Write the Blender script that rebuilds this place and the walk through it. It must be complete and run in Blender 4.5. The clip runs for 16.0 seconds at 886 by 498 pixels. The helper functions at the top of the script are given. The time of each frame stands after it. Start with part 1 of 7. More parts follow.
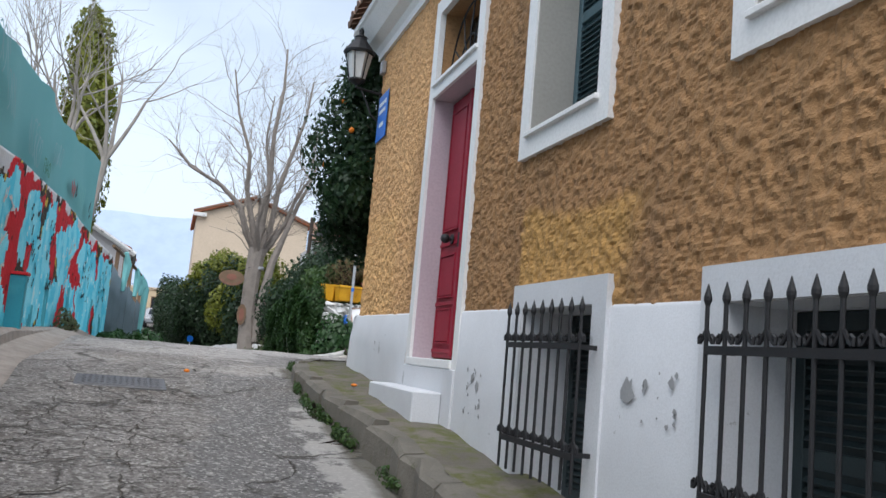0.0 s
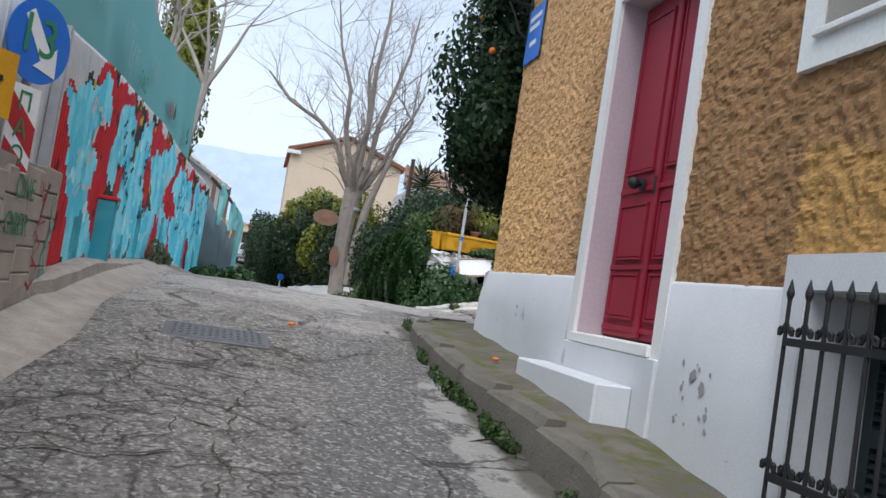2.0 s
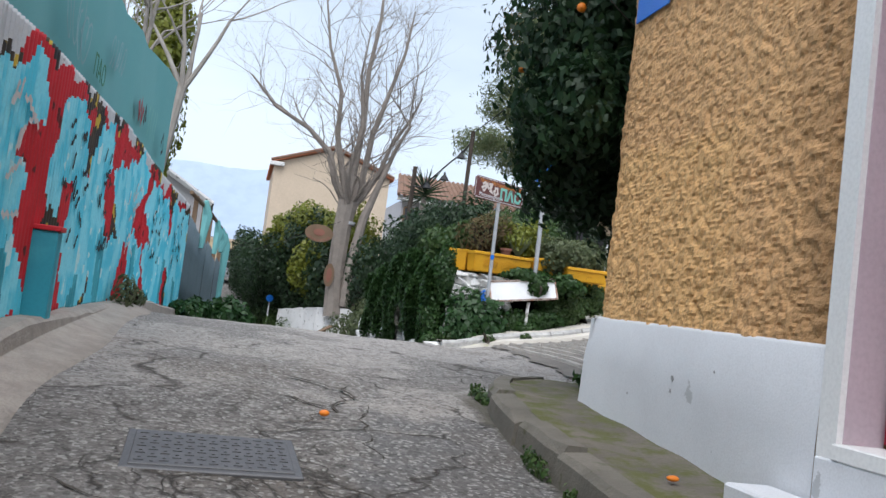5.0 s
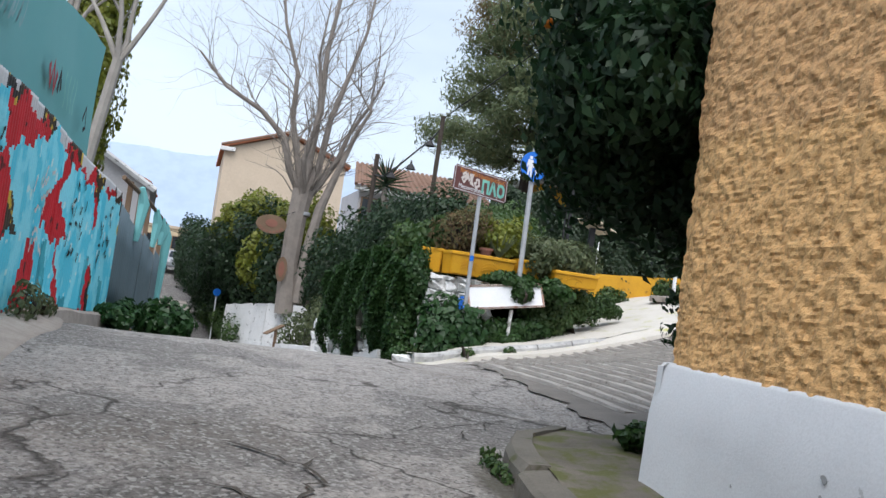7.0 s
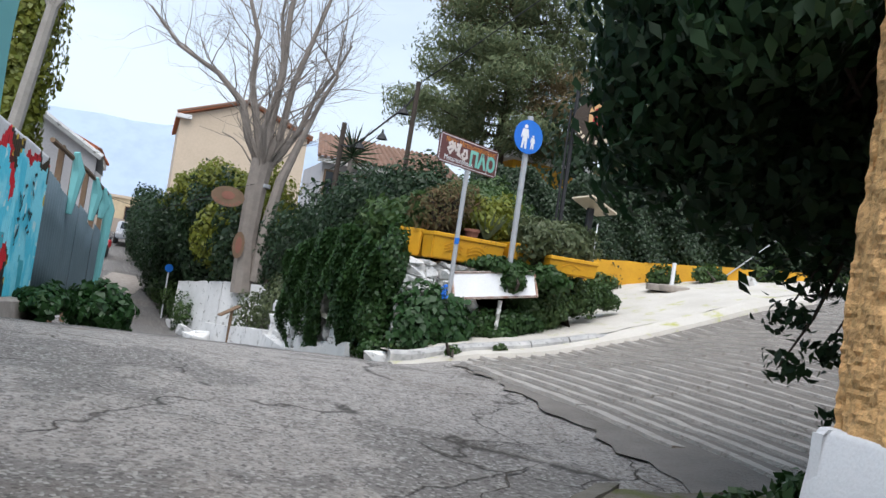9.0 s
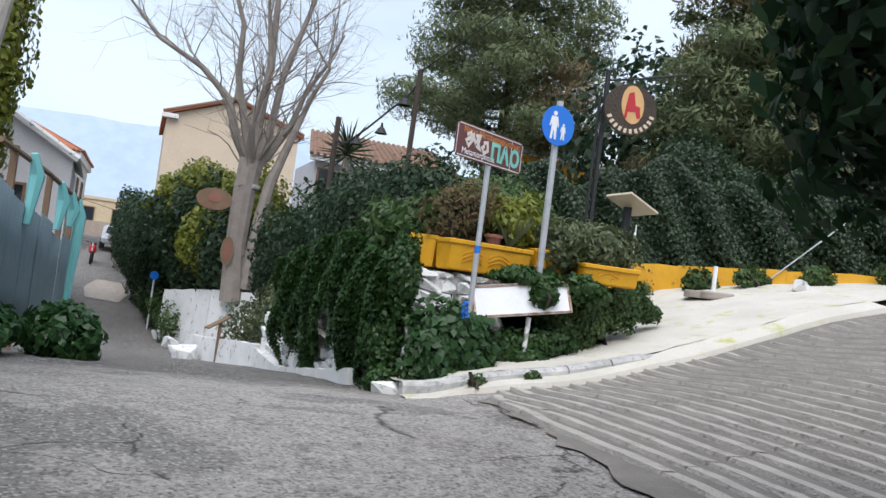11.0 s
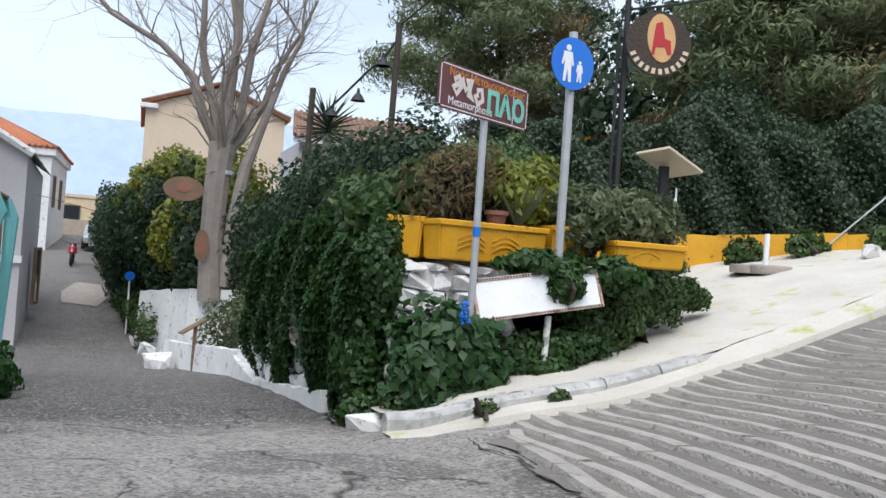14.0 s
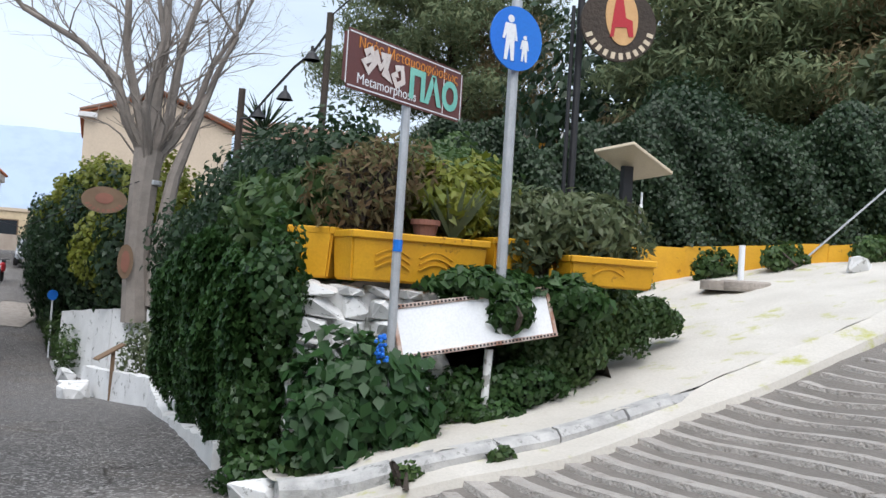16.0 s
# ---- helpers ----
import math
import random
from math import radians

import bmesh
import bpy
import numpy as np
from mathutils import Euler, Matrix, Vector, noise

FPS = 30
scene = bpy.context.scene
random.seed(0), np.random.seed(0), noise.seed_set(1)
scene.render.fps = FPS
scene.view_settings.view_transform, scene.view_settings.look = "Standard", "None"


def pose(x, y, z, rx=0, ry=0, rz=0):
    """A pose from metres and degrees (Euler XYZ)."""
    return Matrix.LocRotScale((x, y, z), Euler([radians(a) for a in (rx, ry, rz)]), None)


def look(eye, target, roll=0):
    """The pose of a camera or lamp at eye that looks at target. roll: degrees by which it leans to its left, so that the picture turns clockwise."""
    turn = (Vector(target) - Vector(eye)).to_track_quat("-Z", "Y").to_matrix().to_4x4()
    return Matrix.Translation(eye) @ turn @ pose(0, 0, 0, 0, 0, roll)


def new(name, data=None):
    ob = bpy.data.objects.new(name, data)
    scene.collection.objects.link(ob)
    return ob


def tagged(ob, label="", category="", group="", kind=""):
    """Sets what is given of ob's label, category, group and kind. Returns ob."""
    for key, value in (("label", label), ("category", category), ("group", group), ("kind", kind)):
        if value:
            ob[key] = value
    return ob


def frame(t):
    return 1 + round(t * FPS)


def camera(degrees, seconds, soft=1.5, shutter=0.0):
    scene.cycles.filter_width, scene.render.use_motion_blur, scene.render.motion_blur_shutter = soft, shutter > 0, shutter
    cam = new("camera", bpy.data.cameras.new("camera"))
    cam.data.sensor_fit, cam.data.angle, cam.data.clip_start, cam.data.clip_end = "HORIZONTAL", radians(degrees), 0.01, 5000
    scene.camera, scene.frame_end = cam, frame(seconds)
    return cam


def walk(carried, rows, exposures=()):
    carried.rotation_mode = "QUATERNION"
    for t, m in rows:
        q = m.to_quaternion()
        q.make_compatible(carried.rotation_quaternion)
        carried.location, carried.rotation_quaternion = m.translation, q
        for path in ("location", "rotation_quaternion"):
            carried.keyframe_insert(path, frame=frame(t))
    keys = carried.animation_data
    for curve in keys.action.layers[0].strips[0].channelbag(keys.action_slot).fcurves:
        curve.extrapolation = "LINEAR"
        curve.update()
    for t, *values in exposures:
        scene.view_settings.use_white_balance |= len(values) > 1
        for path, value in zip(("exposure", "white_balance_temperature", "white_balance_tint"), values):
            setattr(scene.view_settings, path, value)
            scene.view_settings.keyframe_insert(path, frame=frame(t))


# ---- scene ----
cam = camera(55.2, 16.0)
METRES, EYE, TILT, LEAN, TURN = 14.0, 1.4, 0.0, 0.0, -17.2
ROWS = [
    (0.0, 0.0, 0.0, 0.0, -0.65, 7.38, -5.0),
    (0.5, -0.0093, 0.0331, 0.0005, 0.54, 6.48, -6.58),
    (1.0, -0.0194, 0.062, 0.0016, 3.45, 5.06, -8.25),
    (1.5, -0.0371, 0.0921, 0.0066, 4.21, 4.06, -8.94),
    (2.0, -0.051, 0.1223, 0.0058, 4.68, 3.34, -8.97),
    (2.5, -0.0645, 0.1523, 0.0108, 6.71, 2.74, -8.92),
    (3.0, -0.0848, 0.183, 0.0161, 5.33, 3.52, -8.27),
    (5.5, -0.1367, 0.3456, 0.0289, 3.37, 4.09, -7.35),
    (6.0, -0.1471, 0.3812, 0.0325, 2.23, 3.75, -8.3),
    (6.5, -0.154, 0.4122, 0.0344, 0.73, 3.48, -8.28),
    (7.0, -0.1584, 0.4433, 0.0421, 0.33, 3.81, -7.79),
    (7.5, -0.1657, 0.4758, 0.0451, -1.96, 4.21, -7.08),
    (8.0, -0.169, 0.5038, 0.046, -3.99, 3.57, -7.7),
    (8.5, -0.1697, 0.533, 0.052, -3.37, 2.53, -8.52),
    (9.0, -0.1801, 0.5639, 0.0527, -2.4, 2.51, -8.54),
    (11.5, -0.1952, 0.713, 0.0676, -2.9, 2.26, -7.18),
    (12.0, -0.1925, 0.7393, 0.0667, -2.83, 2.06, -6.93),
    (12.5, -0.1938, 0.7678, 0.0729, -2.79, 1.61, -6.39),
    (13.0, -0.1895, 0.7951, 0.0726, -2.84, 1.2, -4.75),
    (13.5, -0.1826, 0.8191, 0.0758, -2.72, 0.97, -4.27),
    (14.0, -0.1827, 0.8496, 0.0771, -2.61, 0.87, -4.18),
    (14.5, -0.1748, 0.8781, 0.0778, -2.6, 0.9, -4.53),
    (15.0, -0.1636, 0.9016, 0.0805, -2.62, 1.2, -4.6),
    (15.5, -0.1595, 0.9297, 0.0804, -3.24, 1.38, -4.29),
    (16.0, -0.1555, 0.9533, 0.0831, -5.38, 1.91, -3.69),
]
walk(cam, [(t, pose(0, 0, EYE, TILT, LEAN, TURN) @ pose(METRES * x, METRES * y, METRES * z, 90 + pitch, roll, yaw)) for t, x, y, z, yaw, pitch, roll in ROWS])

# world, sun
SUN_EL, SUN_AZ = radians(60), radians(200)
world = bpy.data.worlds.new("sky_world")
scene.world = world
world.use_nodes = True
wn, wl = world.node_tree.nodes, world.node_tree.links
bg = wn["Background"]
sky = wn.new("ShaderNodeTexSky")
sky.sky_type, sky.sun_disc, sky.sun_elevation, sky.sun_rotation = "NISHITA", False, SUN_EL, SUN_AZ
sky.air_density, sky.dust_density = 1.0, 2.5
wtc = wn.new("ShaderNodeTexCoord")
wmp = wn.new("ShaderNodeMapping")
wmp.inputs["Scale"].default_value = (1.0, 1.0, 3.0)
wno = wn.new("ShaderNodeTexNoise")
wno.inputs["Scale"].default_value, wno.inputs["Detail"].default_value = 1.6, 6
wrm = wn.new("ShaderNodeMapRange")
wrm.inputs["From Min"].default_value, wrm.inputs["From Max"].default_value = 0.38, 0.68
wrm.inputs["To Min"].default_value, wrm.inputs["To Max"].default_value = 0.45, 0.85
wmx = wn.new("ShaderNodeMix")
wmx.data_type = "RGBA"
wl.new(wtc.outputs["Generated"], wmp.inputs["Vector"])
wl.new(wmp.outputs["Vector"], wno.inputs["Vector"])
wl.new(wno.outputs["Fac"], wrm.inputs["Value"])
wl.new(wrm.outputs["Result"], wmx.inputs["Factor"])
wl.new(sky.outputs["Color"], wmx.inputs["A"])
wmx.inputs["B"].default_value = (6.6, 7.6, 9.0, 1)
wl.new(wmx.outputs["Result"], bg.inputs["Color"])
bg.inputs["Strength"].default_value = 0.105
sun = new("sun", bpy.data.lights.new("sun", "SUN"))
sun.data.energy, sun.data.angle, sun.data.color = 2.5, radians(60), (0.985, 0.98, 1.0)
sun.matrix_world = look((math.sin(SUN_AZ) * 40, math.cos(SUN_AZ) * 40, math.tan(SUN_EL) * 40), (0, 0, 0))
scene.view_settings.exposure = 0.52


# ---- materials ----
def nodes_of(name):
    m = bpy.data.materials.new(name)
    m.use_nodes = True
    nt = m.node_tree
    return m, nt, nt.nodes["Principled BSDF"]


def node(nt, kind, **inputs):
    n = nt.nodes.new("ShaderNode" + kind)
    for k, v in inputs.items():
        n.inputs[k.replace("_", " ")].default_value = v
    return n


def mix(nt, fac, a, b):
    n = nt.nodes.new("ShaderNodeMix")
    n.data_type = "RGBA"
    for key, v in (("Factor", fac), ("A", a), ("B", b)):
        if isinstance(v, (int, float)):
            n.inputs[key].default_value = v
        elif isinstance(v, tuple):
            n.inputs[key].default_value = (*v, 1)
        else:
            nt.links.new(v, n.inputs[key])
    return n.outputs["Result"]


def ramp(nt, val, lo, hi, a=0.0, b=1.0):
    n = nt.nodes.new("ShaderNodeMapRange")
    n.inputs["From Min"].default_value, n.inputs["From Max"].default_value = lo, hi
    n.inputs["To Min"].default_value, n.inputs["To Max"].default_value = a, b
    nt.links.new(val, n.inputs["Value"])
    return n.outputs["Result"]


def arith(nt, op, a, b=0.0):
    n = nt.nodes.new("ShaderNodeMath")
    n.operation = op
    for k, v in ((0, a), (1, b)):
        if isinstance(v, (int, float)):
            n.inputs[k].default_value = v
        else:
            nt.links.new(v, n.inputs[k])
    return n.outputs[0]


def coords(nt, scale=(1, 1, 1)):
    tc = nt.nodes.new("ShaderNodeTexCoord")
    mp = nt.nodes.new("ShaderNodeMapping")
    mp.inputs["Scale"].default_value = scale
    nt.links.new(tc.outputs["Object"], mp.inputs["Vector"])
    return mp.outputs["Vector"]


def noise_of(nt, vec, scale, detail=5.0, rough=0.55):
    n = node(nt, "TexNoise", Scale=scale, Detail=detail, Roughness=rough)
    nt.links.new(vec, n.inputs["Vector"])
    return n.outputs["Fac"]


def bump(nt, bsdf, height, strength=0.5, distance=0.01):
    b = node(nt, "Bump", Strength=strength, Distance=distance)
    nt.links.new(height, b.inputs["Height"])
    nt.links.new(b.outputs["Normal"], bsdf.inputs["Normal"])


def surface(name, col, col2=None, rough=0.7, metal=0.0, scale=3.0, fine=60.0, amount=0.6, relief=0.3, dist=0.004, stain=None, stain_lo=0.6, stain_hi=0.7, by_object=0.0):
    """A worn surface: two tones by large noise, grain, optional stains."""
    m, nt, b = nodes_of(name)
    v = coords(nt)
    big, small = noise_of(nt, v, scale), noise_of(nt, v, fine, 3)
    c = mix(nt, ramp(nt, big, 0.35, 0.65, 0, amount), col, col2 or tuple(x * 0.75 for x in col))
    c = mix(nt, ramp(nt, small, 0.40, 0.70, 0, 0.25), c, tuple(x * 0.6 for x in col))
    if stain:
        c = mix(nt, ramp(nt, noise_of(nt, v, scale * 2.3, 8, 0.65), stain_lo, stain_hi), c, stain)
    if by_object:
        oi = nt.nodes.new("ShaderNodeObjectInfo")
        c = mix(nt, arith(nt, "MULTIPLY", oi.outputs["Random"], by_object), c, tuple(x * 0.55 for x in col))
    nt.links.new(c, b.inputs["Base Color"])
    nt.links.new(ramp(nt, small, 0.2, 0.8, rough - 0.08, min(1, rough + 0.08)), b.inputs["Roughness"])
    b.inputs["Metallic"].default_value = metal
    h = arith(nt, "ADD", small, arith(nt, "MULTIPLY", big, 0.8))
    bump(nt, b, h, relief, dist)
    return m


def leaf_material(name, col, col2, rough=0.45, gloss=0.4):
    m, nt, b = nodes_of(name)
    g = nt.nodes.new("ShaderNodeNewGeometry")
    v = coords(nt)
    c = mix(nt, g.outputs["Random Per Island"], col, col2)
    c = mix(nt, ramp(nt, noise_of(nt, v, 1.3, 3), 0.35, 0.65, 0, 0.6), c, tuple(x * 0.7 for x in col))
    nt.links.new(c, b.inputs["Base Color"])
    b.inputs["Roughness"].default_value = rough
    b.inputs["Specular IOR Level"].default_value = gloss
    tr = nt.nodes.new("ShaderNodeBsdfTranslucent")
    nt.links.new(c, tr.inputs["Color"])
    ms = nt.nodes.new("ShaderNodeMixShader")
    ms.inputs[0].default_value = 0.35
    nt.links.new(b.outputs[0], ms.inputs[1])
    nt.links.new(tr.outputs[0], ms.inputs[2])
    nt.links.new(ms.outputs[0], nt.nodes["Material Output"].inputs["Surface"])
    return m


def road_material():
    m, nt, b = nodes_of("road_asphalt")
    tc = nt.nodes.new("ShaderNodeTexCoord")
    v = tc.outputs["Object"]
    sep = nt.nodes.new("ShaderNodeSeparateXYZ")
    nt.links.new(v, sep.inputs[0])
    X, Y = sep.outputs[0], sep.outputs[1]
    warp = node(nt, "TexNoise", Scale=1.1, Detail=6.0)
    nt.links.new(v, warp.inputs["Vector"])
    vm = nt.nodes.new("ShaderNodeVectorMath")
    vm.operation = "MULTIPLY_ADD"
    vm.inputs[1].default_value = (1.5, 1.5, 0.0)
    nt.links.new(warp.outputs["Color"], vm.inputs[0])
    nt.links.new(v, vm.inputs[2])
    wv = vm.outputs[0]

    def cracks(scale, wide):
        vo = nt.nodes.new("ShaderNodeTexVoronoi")
        vo.feature = "DISTANCE_TO_EDGE"
        vo.inputs["Scale"].default_value = scale
        nt.links.new(wv, vo.inputs["Vector"])
        return ramp(nt, vo.outputs["Distance"], 0.0, wide, 1, 0)

    big = noise_of(nt, v, 0.55, 6, 0.6)
    mid = noise_of(nt, v, 7.0, 10, 0.8)
    grit = noise_of(nt, v, 30.0, 6, 0.85)
    edge = noise_of(nt, v, 1.4, 6, 0.6)
    peb = nt.nodes.new("ShaderNodeTexVoronoi")
    peb.inputs["Scale"].default_value = 48.0
    nt.links.new(v, peb.inputs["Vector"])
    # old coarse asphalt, a smoother tarred strip by the kerb, pale worn concrete past the crest
    c = mix(nt, ramp(nt, mid, 0.38, 0.62), (0.13, 0.12, 0.11), (0.40, 0.375, 0.35))
    wob = arith(nt, "MULTIPLY", arith(nt, "SUBTRACT", edge, 0.5), 1.6)
    strip = ramp(nt, arith(nt, "SUBTRACT", arith(nt, "ADD", X, wob), arith(nt, "MULTIPLY", arith(nt, "SUBTRACT", Y, 6.0), 0.06)), 0.18, 0.26)
    c = mix(nt, arith(nt, "MULTIPLY", strip, ramp(nt, Y, 11.0, 12.2, 1, 0)), c, mix(nt, ramp(nt, mid, 0.3, 0.7), (0.16, 0.157, 0.153), (0.26, 0.253, 0.247)))
    pale = ramp(nt, arith(nt, "ADD", Y, arith(nt, "MULTIPLY", wob, 3.0)), 10.2, 11.0)
    pc = mix(nt, ramp(nt, mid, 0.36, 0.64), (0.33, 0.30, 0.275), (0.60, 0.555, 0.515))
    patch = ramp(nt, noise_of(nt, v, 0.42, 5, 0.6), 0.54, 0.56)
    pc = mix(nt, patch, pc, mix(nt, mid, (0.23, 0.212, 0.198), (0.36, 0.335, 0.31)))
    c = mix(nt, pale, c, pc)
    lane = ramp(nt, arith(nt, "ADD", Y, arith(nt, "MULTIPLY", wob, 1.6)), 18.4, 19.8)
    c = mix(nt, lane, c, mix(nt, mid, (0.085, 0.081, 0.078), (0.15, 0.142, 0.137)))
    c = mix(nt, ramp(nt, grit, 0.52, 0.38, 0, 0.6), c, (0.085, 0.075, 0.066))
    c = mix(nt, ramp(nt, grit, 0.56, 0.66, 0, 0.5), c, (0.56, 0.52, 0.48))
    c = mix(nt, ramp(nt, big, 0.54, 0.70, 0, 0.45), c, (0.16, 0.125, 0.09))
    chip = nt.nodes.new("ShaderNodeSeparateColor")
    nt.links.new(peb.outputs["Color"], chip.inputs[0])
    c = mix(nt, ramp(nt, chip.outputs[0], 0.70, 0.95, 0, 0.75), c, (0.60, 0.575, 0.54))
    c = mix(nt, ramp(nt, chip.outputs[1], 0.72, 0.95, 0, 0.6), c, (0.075, 0.07, 0.065))
    # cement wash left along the kerb, and damp brown dirt in the gutter
    wash = arith(nt, "MULTIPLY", ramp(nt, arith(nt, "ADD", X, arith(nt, "MULTIPLY", wob, 0.35)), 1.14, 1.17), ramp(nt, Y, 8.3, 8.6, 1, 0))
    wash = arith(nt, "MULTIPLY", wash, ramp(nt, noise_of(nt, v, 3.0, 8, 0.7), 0.42, 0.47))
    c = mix(nt, arith(nt, "MULTIPLY", wash, 0.75), c, (0.56, 0.54, 0.51))
    gutter = arith(nt, "MULTIPLY", ramp(nt, arith(nt, "ADD", X, arith(nt, "MULTIPLY", wob, 0.2)), 1.36, 1.44), ramp(nt, Y, 11.0, 11.5, 1, 0))
    c = mix(nt, arith(nt, "MULTIPLY", gutter, 0.8), c, (0.10, 0.09, 0.06))
    rough_zone = arith(nt, "MULTIPLY", arith(nt, "SUBTRACT", 1.0, strip), ramp(nt, Y, 9.6, 11.4, 1, 0))
    rough_zone = arith(nt, "MAXIMUM", rough_zone, 0.0)
    ck = arith(nt, "MULTIPLY", cracks(1.2, 0.034), arith(nt, "MULTIPLY", rough_zone, ramp(nt, edge, 0.46, 0.50)))
    ck2 = arith(nt, "MULTIPLY", cracks(5.0, 0.05), arith(nt, "MULTIPLY", rough_zone, ramp(nt, big, 0.46, 0.54)))
    ck3 = arith(nt, "MULTIPLY", cracks(0.55, 0.012), ramp(nt, edge, 0.45, 0.5))
    crack = arith(nt, "MAXIMUM", arith(nt, "MAXIMUM", ck, ck2), ck3)
    c = mix(nt, arith(nt, "MULTIPLY", crack, 0.9), c, (0.045, 0.038, 0.03))
    nt.links.new(c, b.inputs["Base Color"])
    b.inputs["Roughness"].default_value = 0.9
    h = arith(nt, "SUBTRACT", arith(nt, "ADD", arith(nt, "MULTIPLY", grit, 1.2), arith(nt, "MULTIPLY", mid, 1.1)), arith(nt, "MULTIPLY", crack, 1.6))
    bump(nt, b, h, 0.9, 0.035)
    return m


def spray_material(name, col, col2, fleck, share=0.60):
    """Spray paint on steel: two soft tones, drifting flecks of a third, faint drips."""
    m, nt, b = nodes_of(name)
    tone = noise_of(nt, coords(nt, (0.2, 1.3, 0.8)), 2.4, 3, 0.5)
    drip = noise_of(nt, coords(nt, (0.3, 6.0, 0.5)), 2.0, 3, 0.5)
    spot = noise_of(nt, coords(nt, (0.3, 1.6, 1.0)), 3.6, 2, 0.5)
    grain = noise_of(nt, coords(nt), 40, 3)
    c = mix(nt, ramp(nt, tone, 0.46, 0.54), col, col2)
    c = mix(nt, ramp(nt, drip, 0.62, 0.66, 0, 0.5), c, col2)
    c = mix(nt, ramp(nt, spot, share, share + 0.02), c, fleck)
    c = mix(nt, ramp(nt, grain, 0.45, 0.75, 0, 0.2), c, tuple(x * 0.6 for x in col))
    nt.links.new(c, b.inputs["Base Color"])
    b.inputs["Roughness"].default_value = 0.5
    bump(nt, b, grain, 0.15, 0.003)
    return m


def stucco_material():
    m, nt, b = nodes_of("ochre_roughcast")
    v = coords(nt)
    sep = nt.nodes.new("ShaderNodeSeparateXYZ")
    nt.links.new(v, sep.inputs[0])
    Y, Z = sep.outputs[1], sep.outputs[2]
    big = noise_of(nt, v, 0.7, 5)
    streak = noise_of(nt, coords(nt, (1, 2.2, 0.35)), 1.6, 5)
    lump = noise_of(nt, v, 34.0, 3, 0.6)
    fine = noise_of(nt, v, 110.0, 2)
    c = mix(nt, ramp(nt, big, 0.35, 0.65), (0.63, 0.36, 0.165), (0.55, 0.30, 0.13))
    # fresh paler coat towards the corner, browner weathered coat on the older part
    newer = ramp(nt, arith(nt, "ADD", Y, arith(nt, "MULTIPLY", big, 2.0)), 8.6, 9.4)
    c = mix(nt, newer, mix(nt, 0.8, c, (0.28, 0.152, 0.065)), mix(nt, 0.6, c, (0.72, 0.43, 0.20)))
    c = mix(nt, arith(nt, "MULTIPLY", ramp(nt, streak, 0.50, 0.70, 0, 0.7), arith(nt, "SUBTRACT", 1.0, arith(nt, "MULTIPLY", newer, 0.7))), c, (0.20, 0.115, 0.055))
    # newer repainted patch under the window, and a paler one by the corner
    e1 = arith(nt, "MULTIPLY", ramp(nt, Y, 5.40, 5.36), ramp(nt, arith(nt, "ADD", Y, arith(nt, "MULTIPLY", big, 1.2)), 4.4, 4.7))
    e1 = arith(nt, "MULTIPLY", e1, ramp(nt, arith(nt, "ADD", Z, arith(nt, "MULTIPLY", big, 0.5)), 2.62, 2.70, 1, 0))
    c = mix(nt, arith(nt, "MULTIPLY", e1, 0.8), c, (0.50, 0.285, 0.085))
    e2 = arith(nt, "MULTIPLY", ramp(nt, arith(nt, "ADD", Y, arith(nt, "MULTIPLY", big, 1.0)), 9.2, 9.6), ramp(nt, arith(nt, "ADD", Z, arith(nt, "MULTIPLY", big, 0.6)), 3.3, 3.4, 1, 0))
    c = mix(nt, arith(nt, "MULTIPLY", e2, 0.5), c, (0.78, 0.47, 0.19))
    # shade in the render's hollows painted darker, following the bump noise
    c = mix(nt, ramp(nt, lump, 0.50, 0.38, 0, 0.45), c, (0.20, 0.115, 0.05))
    nt.links.new(c, b.inputs["Base Color"])
    b.inputs["Roughness"].default_value = 0.92
    bump(nt, b, arith(nt, "ADD", lump, arith(nt, "MULTIPLY", fine, 0.5)), 0.8, 0.012)
    return m


M_ROAD = road_material()
M_CYAN = spray_material("cyan_mural_paint", (0.10, 0.60, 0.76), (0.25, 0.73, 0.84), (0.55, 0.80, 0.82), 0.64)
M_TEAL = spray_material("deep_teal_mural_paint", (0.03, 0.30, 0.38), (0.06, 0.40, 0.48), (0.10, 0.55, 0.68), 0.62)
M_MRED = spray_material("red_mural_paint", (0.58, 0.018, 0.03), (0.50, 0.014, 0.022), (0.10, 0.012, 0.012), 0.63)
M_MBLK = spray_material("black_and_yellow_mural_paint", (0.022, 0.02, 0.02), (0.05, 0.035, 0.02), (0.60, 0.42, 0.05), 0.60)
M_STUC = stucco_material()
M_WHITE = surface("white_limewash", (0.74, 0.74, 0.73), (0.58, 0.58, 0.57), 0.75, scale=2.0, fine=40, relief=0.25, dist=0.006, stain=(0.30, 0.30, 0.28), stain_lo=0.60, stain_hi=0.63)
M_PLINTH = surface("white_plinth_paint", (0.66, 0.675, 0.70), (0.57, 0.585, 0.61), 0.7, scale=1.6, fine=90, amount=0.7, relief=0.3, dist=0.004, stain=(0.42, 0.43, 0.44), stain_lo=0.67, stain_hi=0.68)
M_TRIM = surface("white_trim_paint", (0.80, 0.80, 0.79), (0.72, 0.72, 0.71), 0.6, scale=3, fine=50, amount=0.4, relief=0.12, stain=(0.5, 0.48, 0.44), stain_lo=0.72, stain_hi=0.8)
M_PAVE = surface("mossy_concrete", (0.155, 0.135, 0.11), (0.06, 0.053, 0.042), 0.92, scale=2.2, fine=45, relief=0.6, dist=0.012, stain=(0.085, 0.09, 0.026), stain_lo=0.44, stain_hi=0.58)
